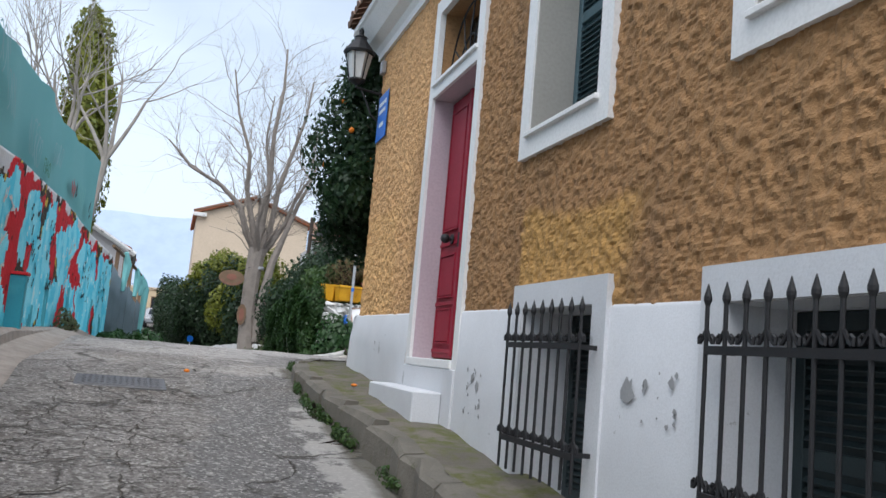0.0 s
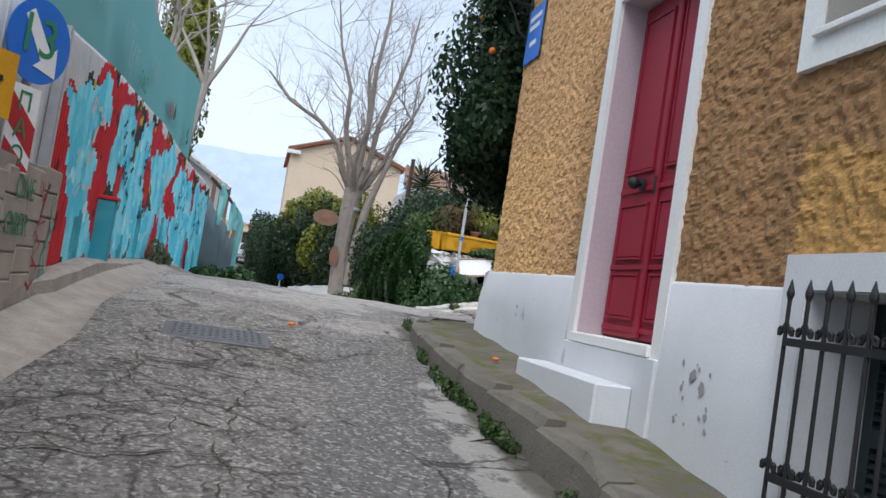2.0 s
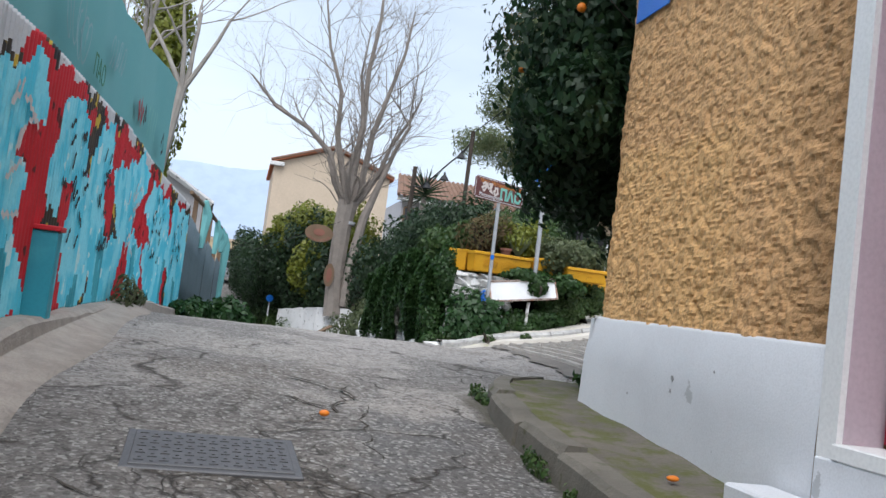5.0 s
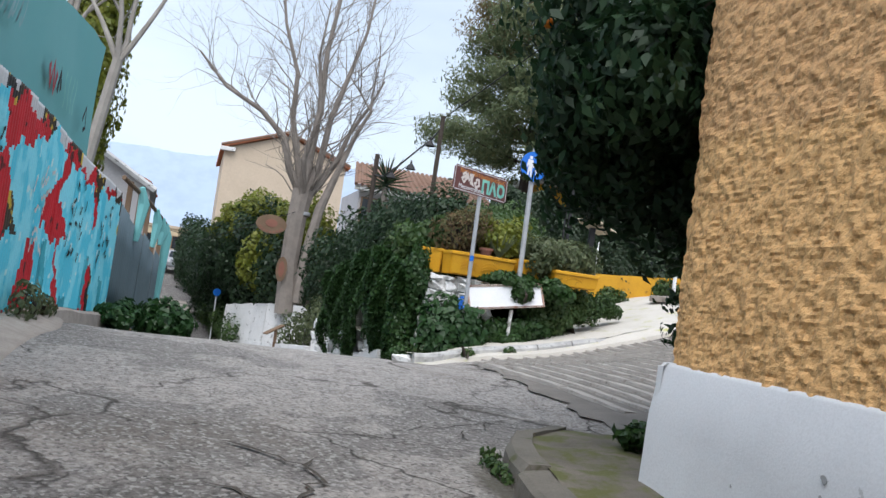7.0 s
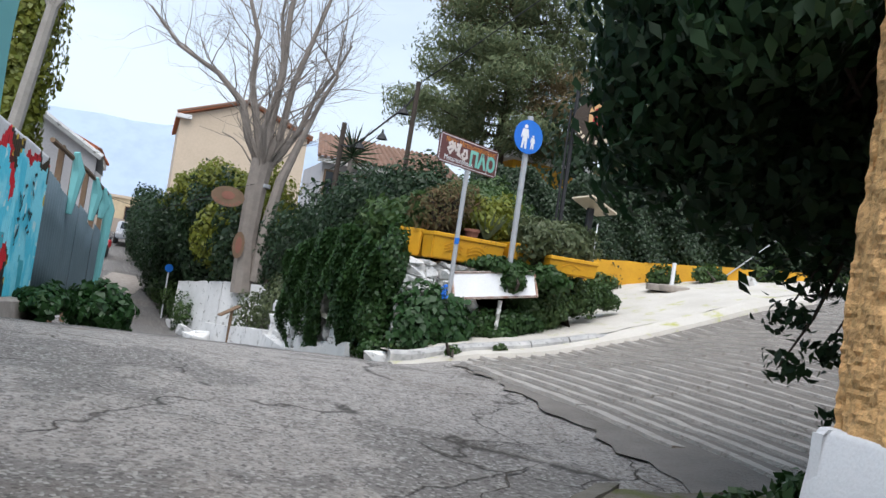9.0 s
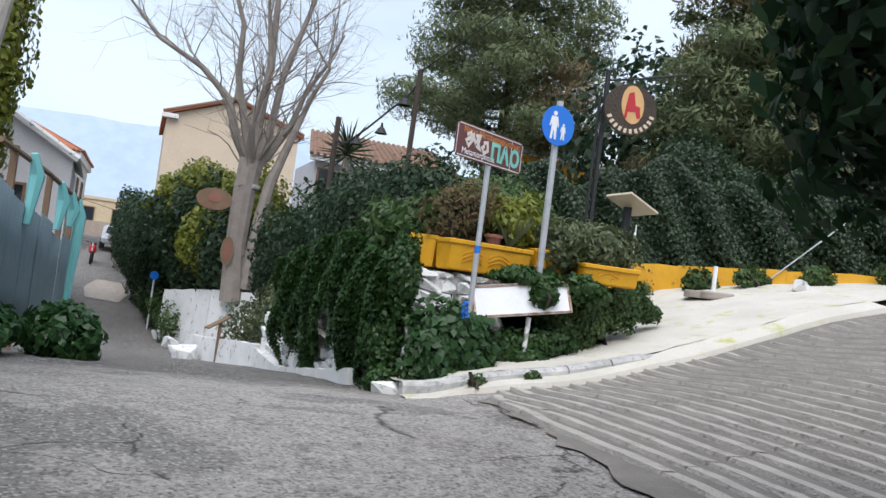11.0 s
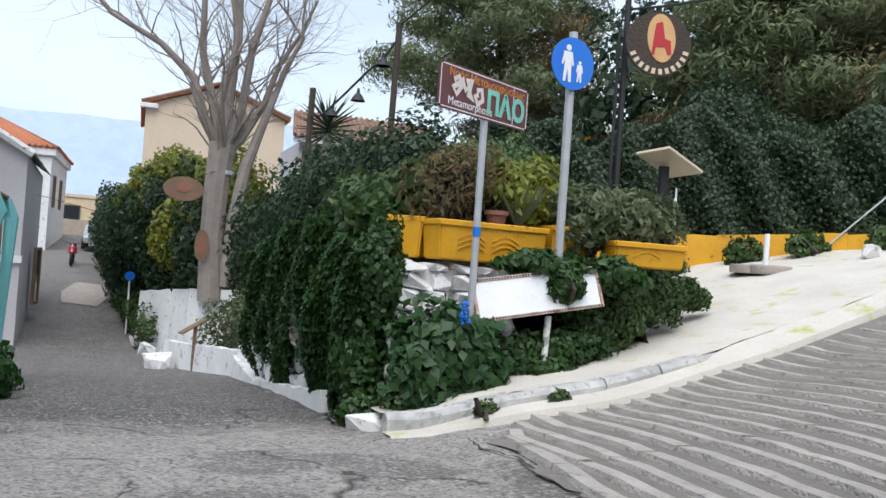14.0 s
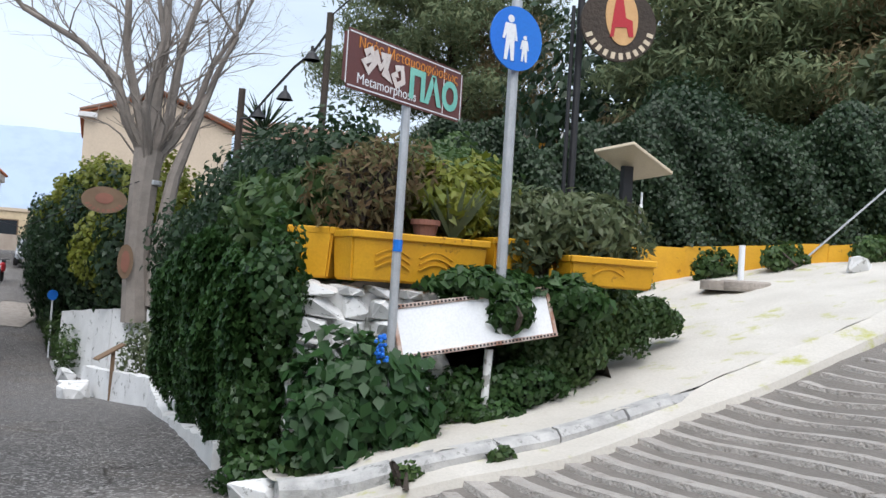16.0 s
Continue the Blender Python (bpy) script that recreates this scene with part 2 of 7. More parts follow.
M_KERB = surface("worn_kerb_concrete", (0.165, 0.15, 0.125), (0.075, 0.07, 0.056), 0.92, scale=3, fine=50, relief=0.6, dist=0.012, stain=(0.07, 0.075, 0.03), stain_lo=0.58, stain_hi=0.68, by_object=0.3)
M_KERBW = surface("whitewashed_kerb", (0.52, 0.51, 0.49), (0.26, 0.26, 0.255), 0.85, scale=5, fine=50, amount=1.0, relief=0.5, dist=0.01, stain=(0.22, 0.22, 0.21), stain_lo=0.56, stain_hi=0.62, by_object=0.3)
M_WALK = surface("whitewashed_concrete_paving", (0.56, 0.53, 0.475), (0.42, 0.39, 0.34), 0.88, scale=1.4, fine=45, relief=0.5, dist=0.01, stain=(0.36, 0.36, 0.09), stain_lo=0.56, stain_hi=0.70)
# darker rib concrete, groove shade painted into the slab between the ribs
M_GROOVE = surface("shaded_groove_concrete", (0.20, 0.18, 0.16), (0.12, 0.11, 0.095), 0.92, scale=3, fine=45, relief=0.8, dist=0.02)
M_RIB = surface("ribbed_concrete", (0.46, 0.425, 0.385), (0.30, 0.275, 0.25), 0.92, scale=3.5, fine=45, relief=0.9, dist=0.03, stain=(0.20, 0.175, 0.15), stain_lo=0.56, stain_hi=0.7, by_object=0.2)
M_CONC = surface("old_concrete", (0.38, 0.335, 0.29), (0.22, 0.19, 0.165), 0.9, scale=5, fine=40, relief=0.7, dist=0.02)
M_RED = surface("crimson_door_paint", (0.30, 0.006, 0.028), (0.22, 0.005, 0.020), 0.6, scale=3, fine=80, amount=0.5, relief=0.06)
M_GRILLE = surface("black_wrought_iron", (0.010, 0.010, 0.012), (0.016, 0.016, 0.018), 0.6, metal=0.0, scale=8, fine=120, relief=0.15)
M_SHUT = surface("blue_grey_shutter_paint", (0.075, 0.135, 0.155), (0.05, 0.10, 0.12), 0.5, scale=4, fine=80, relief=0.1)
# upper shutter paint scaled down, the recess shade put into the colour
M_SHUT_SHADED = surface("recess_shaded_shutter_paint", (0.016, 0.030, 0.034), (0.010, 0.020, 0.022), 0.55, scale=4, fine=80, relief=0.1)
# near-black standing in for unlit depth; also black lettering and spray marks
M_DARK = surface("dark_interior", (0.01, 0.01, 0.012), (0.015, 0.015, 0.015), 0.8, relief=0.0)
M_STEEL = surface("galvanised_steel", (0.46, 0.475, 0.49), (0.34, 0.35, 0.37), 0.45, metal=0.3, scale=8, fine=80, relief=0.08)
M_SHEET = surface("bare_zinc_sheet", (0.60, 0.61, 0.62), (0.48, 0.49, 0.50), 0.5, scale=3, fine=60, relief=0.08, stain=(0.30, 0.29, 0.28), stain_lo=0.64, stain_hi=0.70)
M_FENCE = surface("blue_grey_fence_paint", (0.15, 0.21, 0.24), (0.10, 0.15, 0.17), 0.55, scale=2, fine=40, relief=0.1, stain=(0.30, 0.12, 0.2), stain_lo=0.70, stain_hi=0.72)
M_NET = surface("green_shade_netting", (0.15, 0.43, 0.435), (0.19, 0.48, 0.475), 0.8, scale=0.5, fine=200, relief=0.2)
M_YELL = surface("yellow_planter_paint", (0.66, 0.34, 0.01), (0.55, 0.26, 0.008), 0.55, scale=3, fine=50, amount=0.7, relief=0.2, stain=(0.30, 0.13, 0.01), stain_lo=0.64, stain_hi=0.68)
M_BLUE = surface("blue_sign_film", (0.01, 0.15, 0.62), (0.012, 0.17, 0.58), 0.35, relief=0.03)
M_SIGNW = surface("white_sign_film", (0.78, 0.79, 0.80), (0.70, 0.72, 0.74), 0.4, relief=0.03)
M_BROWN = surface("brown_sign_film", (0.13, 0.035, 0.028), (0.10, 0.028, 0.022), 0.4, relief=0.04)
M_ORNG = surface("orange_lettering", (0.70, 0.26, 0.04), None, 0.5, relief=0.02)
M_MINT = surface("mint_spray_paint", (0.16, 0.50, 0.42), (0.28, 0.6, 0.5), 0.6, scale=12, relief=0.02)
M_SPRAYW = surface("white_spray_paint", (0.72, 0.66, 0.62), (0.6, 0.5, 0.46), 0.6, scale=14, relief=0.02)
M_GREENSP = surface("green_spray_paint", (0.03, 0.22, 0.10), None, 0.6, relief=0.02)
M_REDSP = surface("red_spray_paint", (0.45, 0.02, 0.03), None, 0.6, relief=0.02)
M_NETSP = surface("pale_spray_paint", (0.30, 0.50, 0.52), (0.14, 0.3, 0.3), 0.7, scale=3, relief=0.02)
M_TRUNK = surface("pale_grey_bark", (0.27, 0.235, 0.205), (0.17, 0.148, 0.128), 0.9, scale=4, fine=30, relief=0.6, dist=0.02)
M_WTRUNK = surface("whitish_bark", (0.36, 0.335, 0.30), (0.22, 0.20, 0.175), 0.9, scale=3, fine=30, relief=0.5, dist=0.015)
M_DTRUNK = surface("dark_bark", (0.06, 0.045, 0.035), (0.035, 0.028, 0.022), 0.95, scale=5, fine=30, relief=0.7, dist=0.02)
M_WOOD = surface("weathered_wood", (0.20, 0.13, 0.08), (0.12, 0.075, 0.045), 0.85, scale=3, fine=60, relief=0.3)
M_TILE = surface("terracotta_roof_tile", (0.45, 0.16, 0.075), (0.33, 0.115, 0.06), 0.85, scale=2, fine=20, relief=0.2, by_object=0.35)
M_OLDTILE = surface("weathered_roof_tile", (0.22, 0.125, 0.085), (0.30, 0.20, 0.15), 0.9, scale=2, fine=20, relief=0.3, by_object=0.4)
M_BEIGE = surface("beige_render", (0.60, 0.49, 0.37), (0.53, 0.43, 0.32), 0.85, scale=0.8, fine=15, relief=0.1)
M_GREYW = surface("grey_render", (0.52, 0.505, 0.51), (0.44, 0.43, 0.44), 0.85, scale=0.8, fine=15, relief=0.1)
M_SOIL = surface("dark_soil", (0.07, 0.052, 0.036), (0.045, 0.036, 0.025), 0.95, scale=3, fine=30, relief=0.6, dist=0.02)
M_CREAM = surface("cream_board", (0.62, 0.52, 0.38), (0.52, 0.43, 0.3), 0.6, scale=4, relief=0.05)
M_TAN = surface("ochre_sign_paint", (0.60, 0.36, 0.16), (0.50, 0.27, 0.10), 0.6, scale=6, relief=0.05)
M_IRON = surface("cast_iron_cover", (0.13, 0.13, 0.135), (0.09, 0.09, 0.095), 0.6, metal=0.4, scale=8, fine=80, relief=0.3)
M_ORANGE = surface("orange_peel", (0.75, 0.22, 0.01), (0.65, 0.15, 0.01), 0.5, fine=150, relief=0.15)
M_FROST = surface("frosted_lantern_glass", (0.62, 0.63, 0.62), (0.5, 0.51, 0.5), 0.5, relief=0.02)
M_PUR = surface("mauve_reveal_paint", (0.52, 0.42, 0.46), (0.46, 0.38, 0.42), 0.8, scale=2, fine=40, relief=0.15)
M_REVEAL = surface("grey_reveal_render", (0.42, 0.41, 0.37), (0.35, 0.34, 0.31), 0.85, scale=2, fine=40, relief=0.2)
M_GLASS = surface("dark_window_glass", (0.02, 0.025, 0.03), None, 0.08, relief=0.0)
M_RUST = surface("rusty_paint", (0.62, 0.55, 0.5), (0.30, 0.14, 0.08), 0.7, scale=9, fine=60, amount=1.0, relief=0.2)
M_TERRA = surface("terracotta_pot", (0.26, 0.11, 0.075), (0.2, 0.085, 0.06), 0.8, relief=0.2)
M_BLOCK = surface("concrete_block", (0.46, 0.395, 0.335), (0.34, 0.285, 0.24), 0.92, scale=3, fine=40, relief=0.5, dist=0.008, by_object=0.35)
# aerial haze is mixed into the hill's own pale blue colour
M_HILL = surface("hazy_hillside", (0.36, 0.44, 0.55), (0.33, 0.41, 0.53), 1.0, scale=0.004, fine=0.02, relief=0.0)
M_CAR = surface("silver_car_paint", (0.45, 0.47, 0.5), None, 0.3, metal=0.3, relief=0.0)
M_TYRE = surface("black_rubber", (0.02, 0.02, 0.02), None, 0.85, relief=0.1)
L_IVY = leaf_material("ivy_leaf", (0.026, 0.068, 0.018), (0.064, 0.135, 0.036))
L_DARK = leaf_material("orange_tree_leaf", (0.014, 0.040, 0.016), (0.036, 0.078, 0.028), 0.5, 0.35)
L_BUSH = leaf_material("garden_shrub_leaf", (0.044, 0.096, 0.026), (0.105, 0.160, 0.052))
L_OLIVE = leaf_material("grey_green_leaf", (0.095, 0.130, 0.060), (0.170, 0.195, 0.095))
L_YEL = leaf_material("yellow_green_leaf", (0.162, 0.203, 0.027), (0.260, 0.260, 0.041))
L_PINE = leaf_material("conifer_needle", (0.12, 0.165, 0.085), (0.235, 0.255, 0.13), 0.7, 0.2)
L_DRY = leaf_material("dry_conifer_needle", (0.21, 0.155, 0.085), (0.27, 0.225, 0.12), 0.8, 0.2)
L_HEDGE = leaf_material("dense_hedge_leaf", (0.020, 0.047, 0.020), (0.049, 0.084, 0.037))
L_NETTLE = leaf_material("broad_weed_leaf", (0.022, 0.072, 0.018), (0.048, 0.115, 0.032))
L_TWIG = leaf_material("dry_red_twig_leaf", (0.203, 0.128, 0.074), (0.135, 0.162, 0.068), 0.8, 0.2)


# ---- building helpers ----
rng = np.random.default_rng(7)


def thing(name, label="", category="", group="", kind=""):
    return tagged(new(name), label, category, group, kind)


def part(name, data, material, parent=None, label="", smooth=False):
    """Links a bmesh, or a pair of vertices and faces, as one mesh object."""
    if isinstance(data, bpy.types.Mesh):
        me = data
    else:
        me = bpy.data.meshes.new(name)
        if isinstance(data, bmesh.types.BMesh):
            bmesh.ops.recalc_face_normals(data, faces=data.faces)
            data.to_mesh(me)
            data.free()
        else:
            me.from_pydata(data[0], [], data[1])
    if not me.materials:
        me.materials.append(material)
    if smooth:
        me.polygons.foreach_set("use_smooth", [True] * len(me.polygons))
    ob = new(name, me)
    ob.parent = parent
    if label:
        ob["label"] = label
    return ob


def box(bm, x0, x1, y0, y1, z0, z1, bevel=0.0):
    vs = [bm.verts.new((x, y, z)) for z in (z0, z1) for x, y in ((x0, y0), (x1, y0), (x1, y1), (x0, y1))]
    fs = [bm.faces.new([vs[i] for i in q]) for q in ((3, 2, 1, 0), (4, 5, 6, 7), (0, 1, 5, 4), (1, 2, 6, 5), (2, 3, 7, 6), (3, 0, 4, 7))]
    if bevel:
        es = {e for f in fs for e in f.edges}
        bmesh.ops.bevel(bm, geom=list(es), offset=bevel, segments=1, affect="EDGES")
    return vs


def boxed(x0, x1, y0, y1, z0, z1, bevel=0.0):
    bm = bmesh.new()
    box(bm, x0, x1, y0, y1, z0, z1, bevel)
    return bm


def tube_data(points, radii, sides=8, out=None):
    """A tube along points, appended to out = (verts, faces)."""
    vs, fs = out if out else ([], [])
    pts = [Vector(p) for p in points]
    if isinstance(radii, (int, float)):
        radii = [radii] * len(pts)
    side = None
    start = len(vs)
    for i, p in enumerate(pts):
        d = (pts[min(i + 1, len(pts) - 1)] - pts[max(i - 1, 0)]).normalized()
        if side is None:
            side = d.orthogonal().normalized()
        side = (side - d * side.dot(d)).normalized()
        up = d.cross(side)
        for k in range(sides):
            a = 2 * math.pi * k / sides
            vs.append(tuple(p + (side * math.cos(a) + up * math.sin(a)) * radii[i]))
    for i in range(len(pts) - 1):
        for k in range(sides):
            a, b2 = start + i * sides + k, start + i * sides + (k + 1) % sides
            fs.append((a, b2, b2 + sides, a + sides))
    fs.append(tuple(start + k for k in reversed(range(sides))))
    fs.append(tuple(start + (len(pts) - 1) * sides + k for k in range(sides)))
    return vs, fs


def lathe(profile, centre, sides=16):
    """A turned shape from (radius, height) pairs about a vertical axis."""
    return tube_data([(centre[0], centre[1], centre[2] + h) for r, h in profile], [max(r, 0.001) for r, h in profile], sides)


def disc(radius, thick, m, sides=40):
    """A round plate facing -y before the pose m."""
    bm = bmesh.new()
    bmesh.ops.create_cone(bm, cap_ends=True, segments=sides, radius1=radius, radius2=radius, depth=thick, matrix=m @ Matrix.Rotation(math.pi / 2, 4, "X"))
    return bm


def local_box(m, x0, x1, y0, y1, z0, z1, bevel=0.0):
    bm = boxed(x0, x1, y0, y1, z0, z1, bevel)
    bmesh.ops.transform(bm, matrix=m, verts=bm.verts)
    return bm


def flat(poly, m, thick=0.004):
    """A thin plate with outline poly in its own x, z plane, facing -y."""
    bm = bmesh.new()
    f = bm.faces.new([bm.verts.new((x, 0, z)) for x, z in poly])
    r = bmesh.ops.extrude_face_region(bm, geom=[f])
    bmesh.ops.translate(bm, vec=(0, -thick, 0), verts=[g for g in r["geom"] if isinstance(g, bmesh.types.BMVert)])
    bmesh.ops.transform(bm, matrix=m, verts=bm.verts)
    return bm


def writing(text, size, m, material, parent, name="lettering", shear=0.0, bold=0.0):
    """Words as a mesh in the built-in font, standing in the x, z plane of m and facing -y."""
    cu = bpy.data.curves.new("words", "FONT")
    cu.body, cu.size, cu.extrude, cu.shear, cu.offset = text, size, 0.001, shear, bold
    ob = bpy.data.objects.new("words", cu)
    scene.collection.objects.link(ob)
    me = bpy.data.meshes.new_from_object(ob.evaluated_get(bpy.context.evaluated_depsgraph_get()))
    bpy.data.objects.remove(ob)
    me.transform(m @ Matrix.Rotation(math.pi / 2, 4, "X"))
    return part(name, me, material, parent)


def stroke(points, width, m, material, parent, name="spray_line"):
    """A sprayed line on a surface: a flat ribbon through smoothed points (x, z)."""
    p = [Vector((x, 0, z)) for x, z in points]
    vs, fs = [], []
    for i, q in enumerate(p):
        d = (p[min(i + 1, len(p) - 1)] - p[max(i - 1, 0)]).normalized()
        n = Vector((-d.z, 0, d.x)) * width / 2
        vs += [tuple(m @ (q + n)), tuple(m @ (q - n))]
    for i in range(len(p) - 1):
        fs.append((2 * i, 2 * i + 1, 2 * i + 3, 2 * i + 2))
    return part(name, (vs, fs), material, parent)


def leaf_cloud(name, pts, nrm, size, material, parent=None, long=1.6, droop=0.2, label=""):
    """Many bent leaf blades at pts, one quad each."""
    n = len(pts)
    nrm = nrm / np.maximum(np.linalg.norm(nrm, axis=1, keepdims=True), 1e-6)
    t = rng.normal(size=(n, 3))
    t[:, 2] -= droop * 3
    t -= nrm * (t * nrm).sum(1, keepdims=True)
    t /= np.maximum(np.linalg.norm(t, axis=1, keepdims=True), 1e-6)
    s = np.cross(nrm, t)
    k = (size * rng.uniform(0.6, 1.3, n))[:, None]
    a = pts - t * k * long / 2
    c = pts + t * k * long / 2
    l = pts + s * k * 0.5 + nrm * k * 0.18 - t * k * 0.15
    r = pts - s * k * 0.5 + nrm * k * 0.18 - t * k * 0.15
    v = np.stack([a, r, c, l], 1).reshape(-1, 3)
    me = bpy.data.meshes.new(name)
    me.vertices.add(4 * n)
    me.vertices.foreach_set("co", v.astype(np.float32).ravel())
    me.loops.add(4 * n)
    me.loops.foreach_set("vertex_index", np.arange(4 * n, dtype=np.int32))
    me.polygons.add(n)
    me.polygons.foreach_set("loop_start", np.arange(0, 4 * n, 4, dtype=np.int32))
    me.update(calc_edges=True)
    me.materials.append(material)
    ob = new(name, me)
    ob.parent = parent
    if label:
        ob["label"] = label
    return ob


def lumps(d, seed):
    """Uneven radius factor for directions d."""
    f = np.zeros(len(d))
    for i in range(1, 5):
        k = np.array([math.sin(seed * 3.1 + i), math.cos(seed * 1.7 + 2 * i), math.sin(seed * 2.3 + 3 * i)])
        f += 1.35 * np.sin(d @ k * (3.4 * i) + seed * i) / (i + 1)
    return 1 + 0.22 * f


def blob_points(blobs, n, depth=0.16, floor=None):
    """Points and outward normals in the outer shell of lumpy ellipsoids (cx, cy, cz, rx, ry, rz)."""
    b = np.array(blobs, float)
    w = (b[:, 3] * b[:, 4] + b[:, 3] * b[:, 5] + b[:, 4] * b[:, 5])
    idx = rng.choice(len(b), n, p=w / w.sum())
    d = rng.normal(size=(n, 3))
    d /= np.linalg.norm(d, axis=1, keepdims=True)
    f = np.ones(n)
    for i in range(len(b)):
        q = idx == i
        f[q] = lumps(d[q], b[i, 0] * 5 + b[i, 1] * 3 + i)
    rad = f * (1.04 - np.abs(rng.normal(size=n)) * depth)
    pts = b[idx, :3] + d * b[idx, 3:] * rad[:, None]
    keep = np.ones(n, bool)
    for i in range(len(b)):
        e = (((pts - b[i, :3]) / (b[i, 3:] * 0.72)) ** 2).sum(1)
        keep &= (e > 1) | (idx == i)
    if floor is not None:
        keep &= pts[:, 2] > floor
    nr = d / b[idx, 3:] * b[idx, 3:].mean(1, keepdims=True) + rng.normal(size=(n, 3)) * 0.55
    return pts[keep], nr[keep]


def shrub(name, blobs, n, size, material, label, category="shrub", stems=4, floor=None, group="", long=1.6):
    """A bush: bent stems and a leafy crown."""
    t = thing(name, label, category, group)
    p, nr = blob_points(blobs, n, .28, floor)
    leaf_cloud("crown", p, nr, size, material, t, long)
    out = ([], [])
    for i in range(stems):
        b = blobs[i % len(blobs)]
        base = Vector((b[0] + rng.uniform(-.2, .2) * b[3], b[1] + rng.uniform(-.2, .2) * b[4], b[2] - b[5] * 1.0))
        tip = Vector((b[0] + rng.uniform(-.6, .6) * b[3], b[1] + rng.uniform(-.6, .6) * b[4], b[2] + b[5] * .6))
        mid = base.lerp(tip, .5) + Vector(rng.normal(size=3) * .08)
        tube_data([base, mid, tip], [.03, .02, .006], 5, out)
    part("stem", out, M_DTRUNK, t)
    return t


def limb(out, p, d, length, r, depth, bend, spread, up, least, r2):
    """A wandering branch with its twigs."""
    pts, rad = [p.copy()], [r]
    n = 4 if depth else 3
    for i in range(n):
        d = (d + Vector(r2.normal(size=3)) * bend + Vector((0, 0, up))).normalized()
        p = p + d * length / n
        pts.append(p.copy())
        rad.append(r * (1 - 0.5 * (i + 1) / n))
    tube_data(pts, rad, 7 if r > .06 else (5 if r > .02 else 3), out)
    if depth == 0 or rad[-1] < least:
        return
    for i in range(int(r2.integers(2, 5))):
        k = int(r2.integers(2, n + 1)) if i else n
        q = pts[k]
        dd = (d + Vector(r2.normal(size=3)) * spread).normalized()
        limb(out, q, dd, length * r2.uniform(.62, .9), rad[k] * r2.uniform(.6, .85), depth - 1, bend, spread, up, least, r2)


# ---- ground ----
ROAD_Y = ((-40, -4.0), (-5, -.5), (0, -.03), (5.5, .48), (9, .87), (11.2, 1.09), (13, 1.18), (15, 1.26), (16.8, 1.24), (18.3, 1.10), (20, .95), (23.3, .6), (28, .05), (33, -.5), (38, -.7), (44, -.4), (50, .2), (56, .9), (62, 1.55), (75, 2.5), (4000, 2.5))
RAMP_X = ((-9, 0), (3, 0), (3.5, .05), (4.1, .15), (5, .28), (5.83, .46), (6.7, .68), (7.85, 1.03), (8.4, 1.25), (10, 1.62), (12, 1.95), (14, 2.3), (20, 3.0), (4000, 3.0))


def ease(a):
    a = np.clip(a, 0, 1)
    return a * a * (3 - 2 * a)


def road_level(y):
    a, b = np.array(ROAD_Y).T
    return (np.interp(y - .6, a, b) + np.interp(y, a, b) + np.interp(y + .6, a, b)) / 3


def ramp_level(x):
    a, b = np.array(RAMP_X).T
    return (np.interp(x - .3, a, b) + np.interp(x, a, b) + np.interp(x + .3, a, b)) / 3


def ground_z(x, y):
    k = ease((x - 3) / 1.0) * ease((y - 17.5) / 1.5)
    r = road_level(y)
    return r * (1 - k) + np.maximum(r, 1.24) * k + ramp_level(x) * ease((y - 8) / 3)


def gz(x, y):
    return float(ground_z(np.float64(x), np.float64(y)))


gx = np.concatenate([[-4000, -1200, -300, -80, -30, -12], np.arange(-5, 12.01, .14), [14, 18, 25, 40, 90, 300, 1200, 4000]])
gy = np.concatenate([[-4000, -1000, -200, -60, -25, -12, -8], np.arange(-5, 26, .14), np.arange(26, 80, 1.0), [90, 140, 300, 1000, 4000]])
GX, GY = np.meshgrid(gx, gy)
GZ = ground_z(GX, GY)
near = (np.abs(GX) < 12) & (GY > -5) & (GY < 26)
rough = np.sin(GX * 3.1 + np.sin(GY * 2.3)) * np.sin(GY * 2.7 + np.sin(GX * 1.9)) * .012 + np.sin(GX * 9 + GY * 5) * np.sin(GY * 8 - GX * 3) * .004
GZ = np.where(near, GZ + rough, GZ)
verts = np.stack([GX, GY, GZ], -1).reshape(-1, 3).tolist()
w = len(gx)
faces = [(j * w + i, j * w + i + 1, (j + 1) * w + i + 1, (j + 1) * w + i) for j in range(len(gy) - 1) for i in range(w - 1)]
ground = tagged(part("ground", (verts, faces), M_ROAD, smooth=True), "cracked grey asphalt street sloping over a crest", "road", kind="structure")

M_CRACK = surface("dirt_filled_crack", (0.045, 0.038, 0.030), (0.075, 0.062, 0.048), 0.95, scale=6, fine=60, relief=0.6, dist=0.01)


def crack(p, q, wide, wander, seed):
    """A jagged open crack in the asphalt from p to q."""
    r6 = np.random.default_rng(seed)
    p, q = Vector(p), Vector(q)
    n = max(6, int((q - p).length / .07))
    side = Vector((p.y - q.y, q.x - p.x)).normalized()
    walk_ = np.cumsum(r6.normal(size=n + 1)) * wander
    walk_ -= np.linspace(0, walk_[-1], n + 1)
    vs, fs = [], []
    for i in range(n + 1):
        c = p.lerp(q, i / n) + side * float(walk_[i])
        w2 = wide * float(r6.uniform(.15, 1)) * min(1, 4 * min(i, n - i) / n + .15)
        for k in (-1, 1):
            e = c + side * (k * w2 / 2)
            vs.append((e.x, e.y, gz(e.x, e.y) + .012))
    for i in range(n):
        fs.append((2 * i, 2 * i + 1, 2 * i + 3, 2 * i + 2))
    part("crack", (vs, fs), M_CRACK, ground)


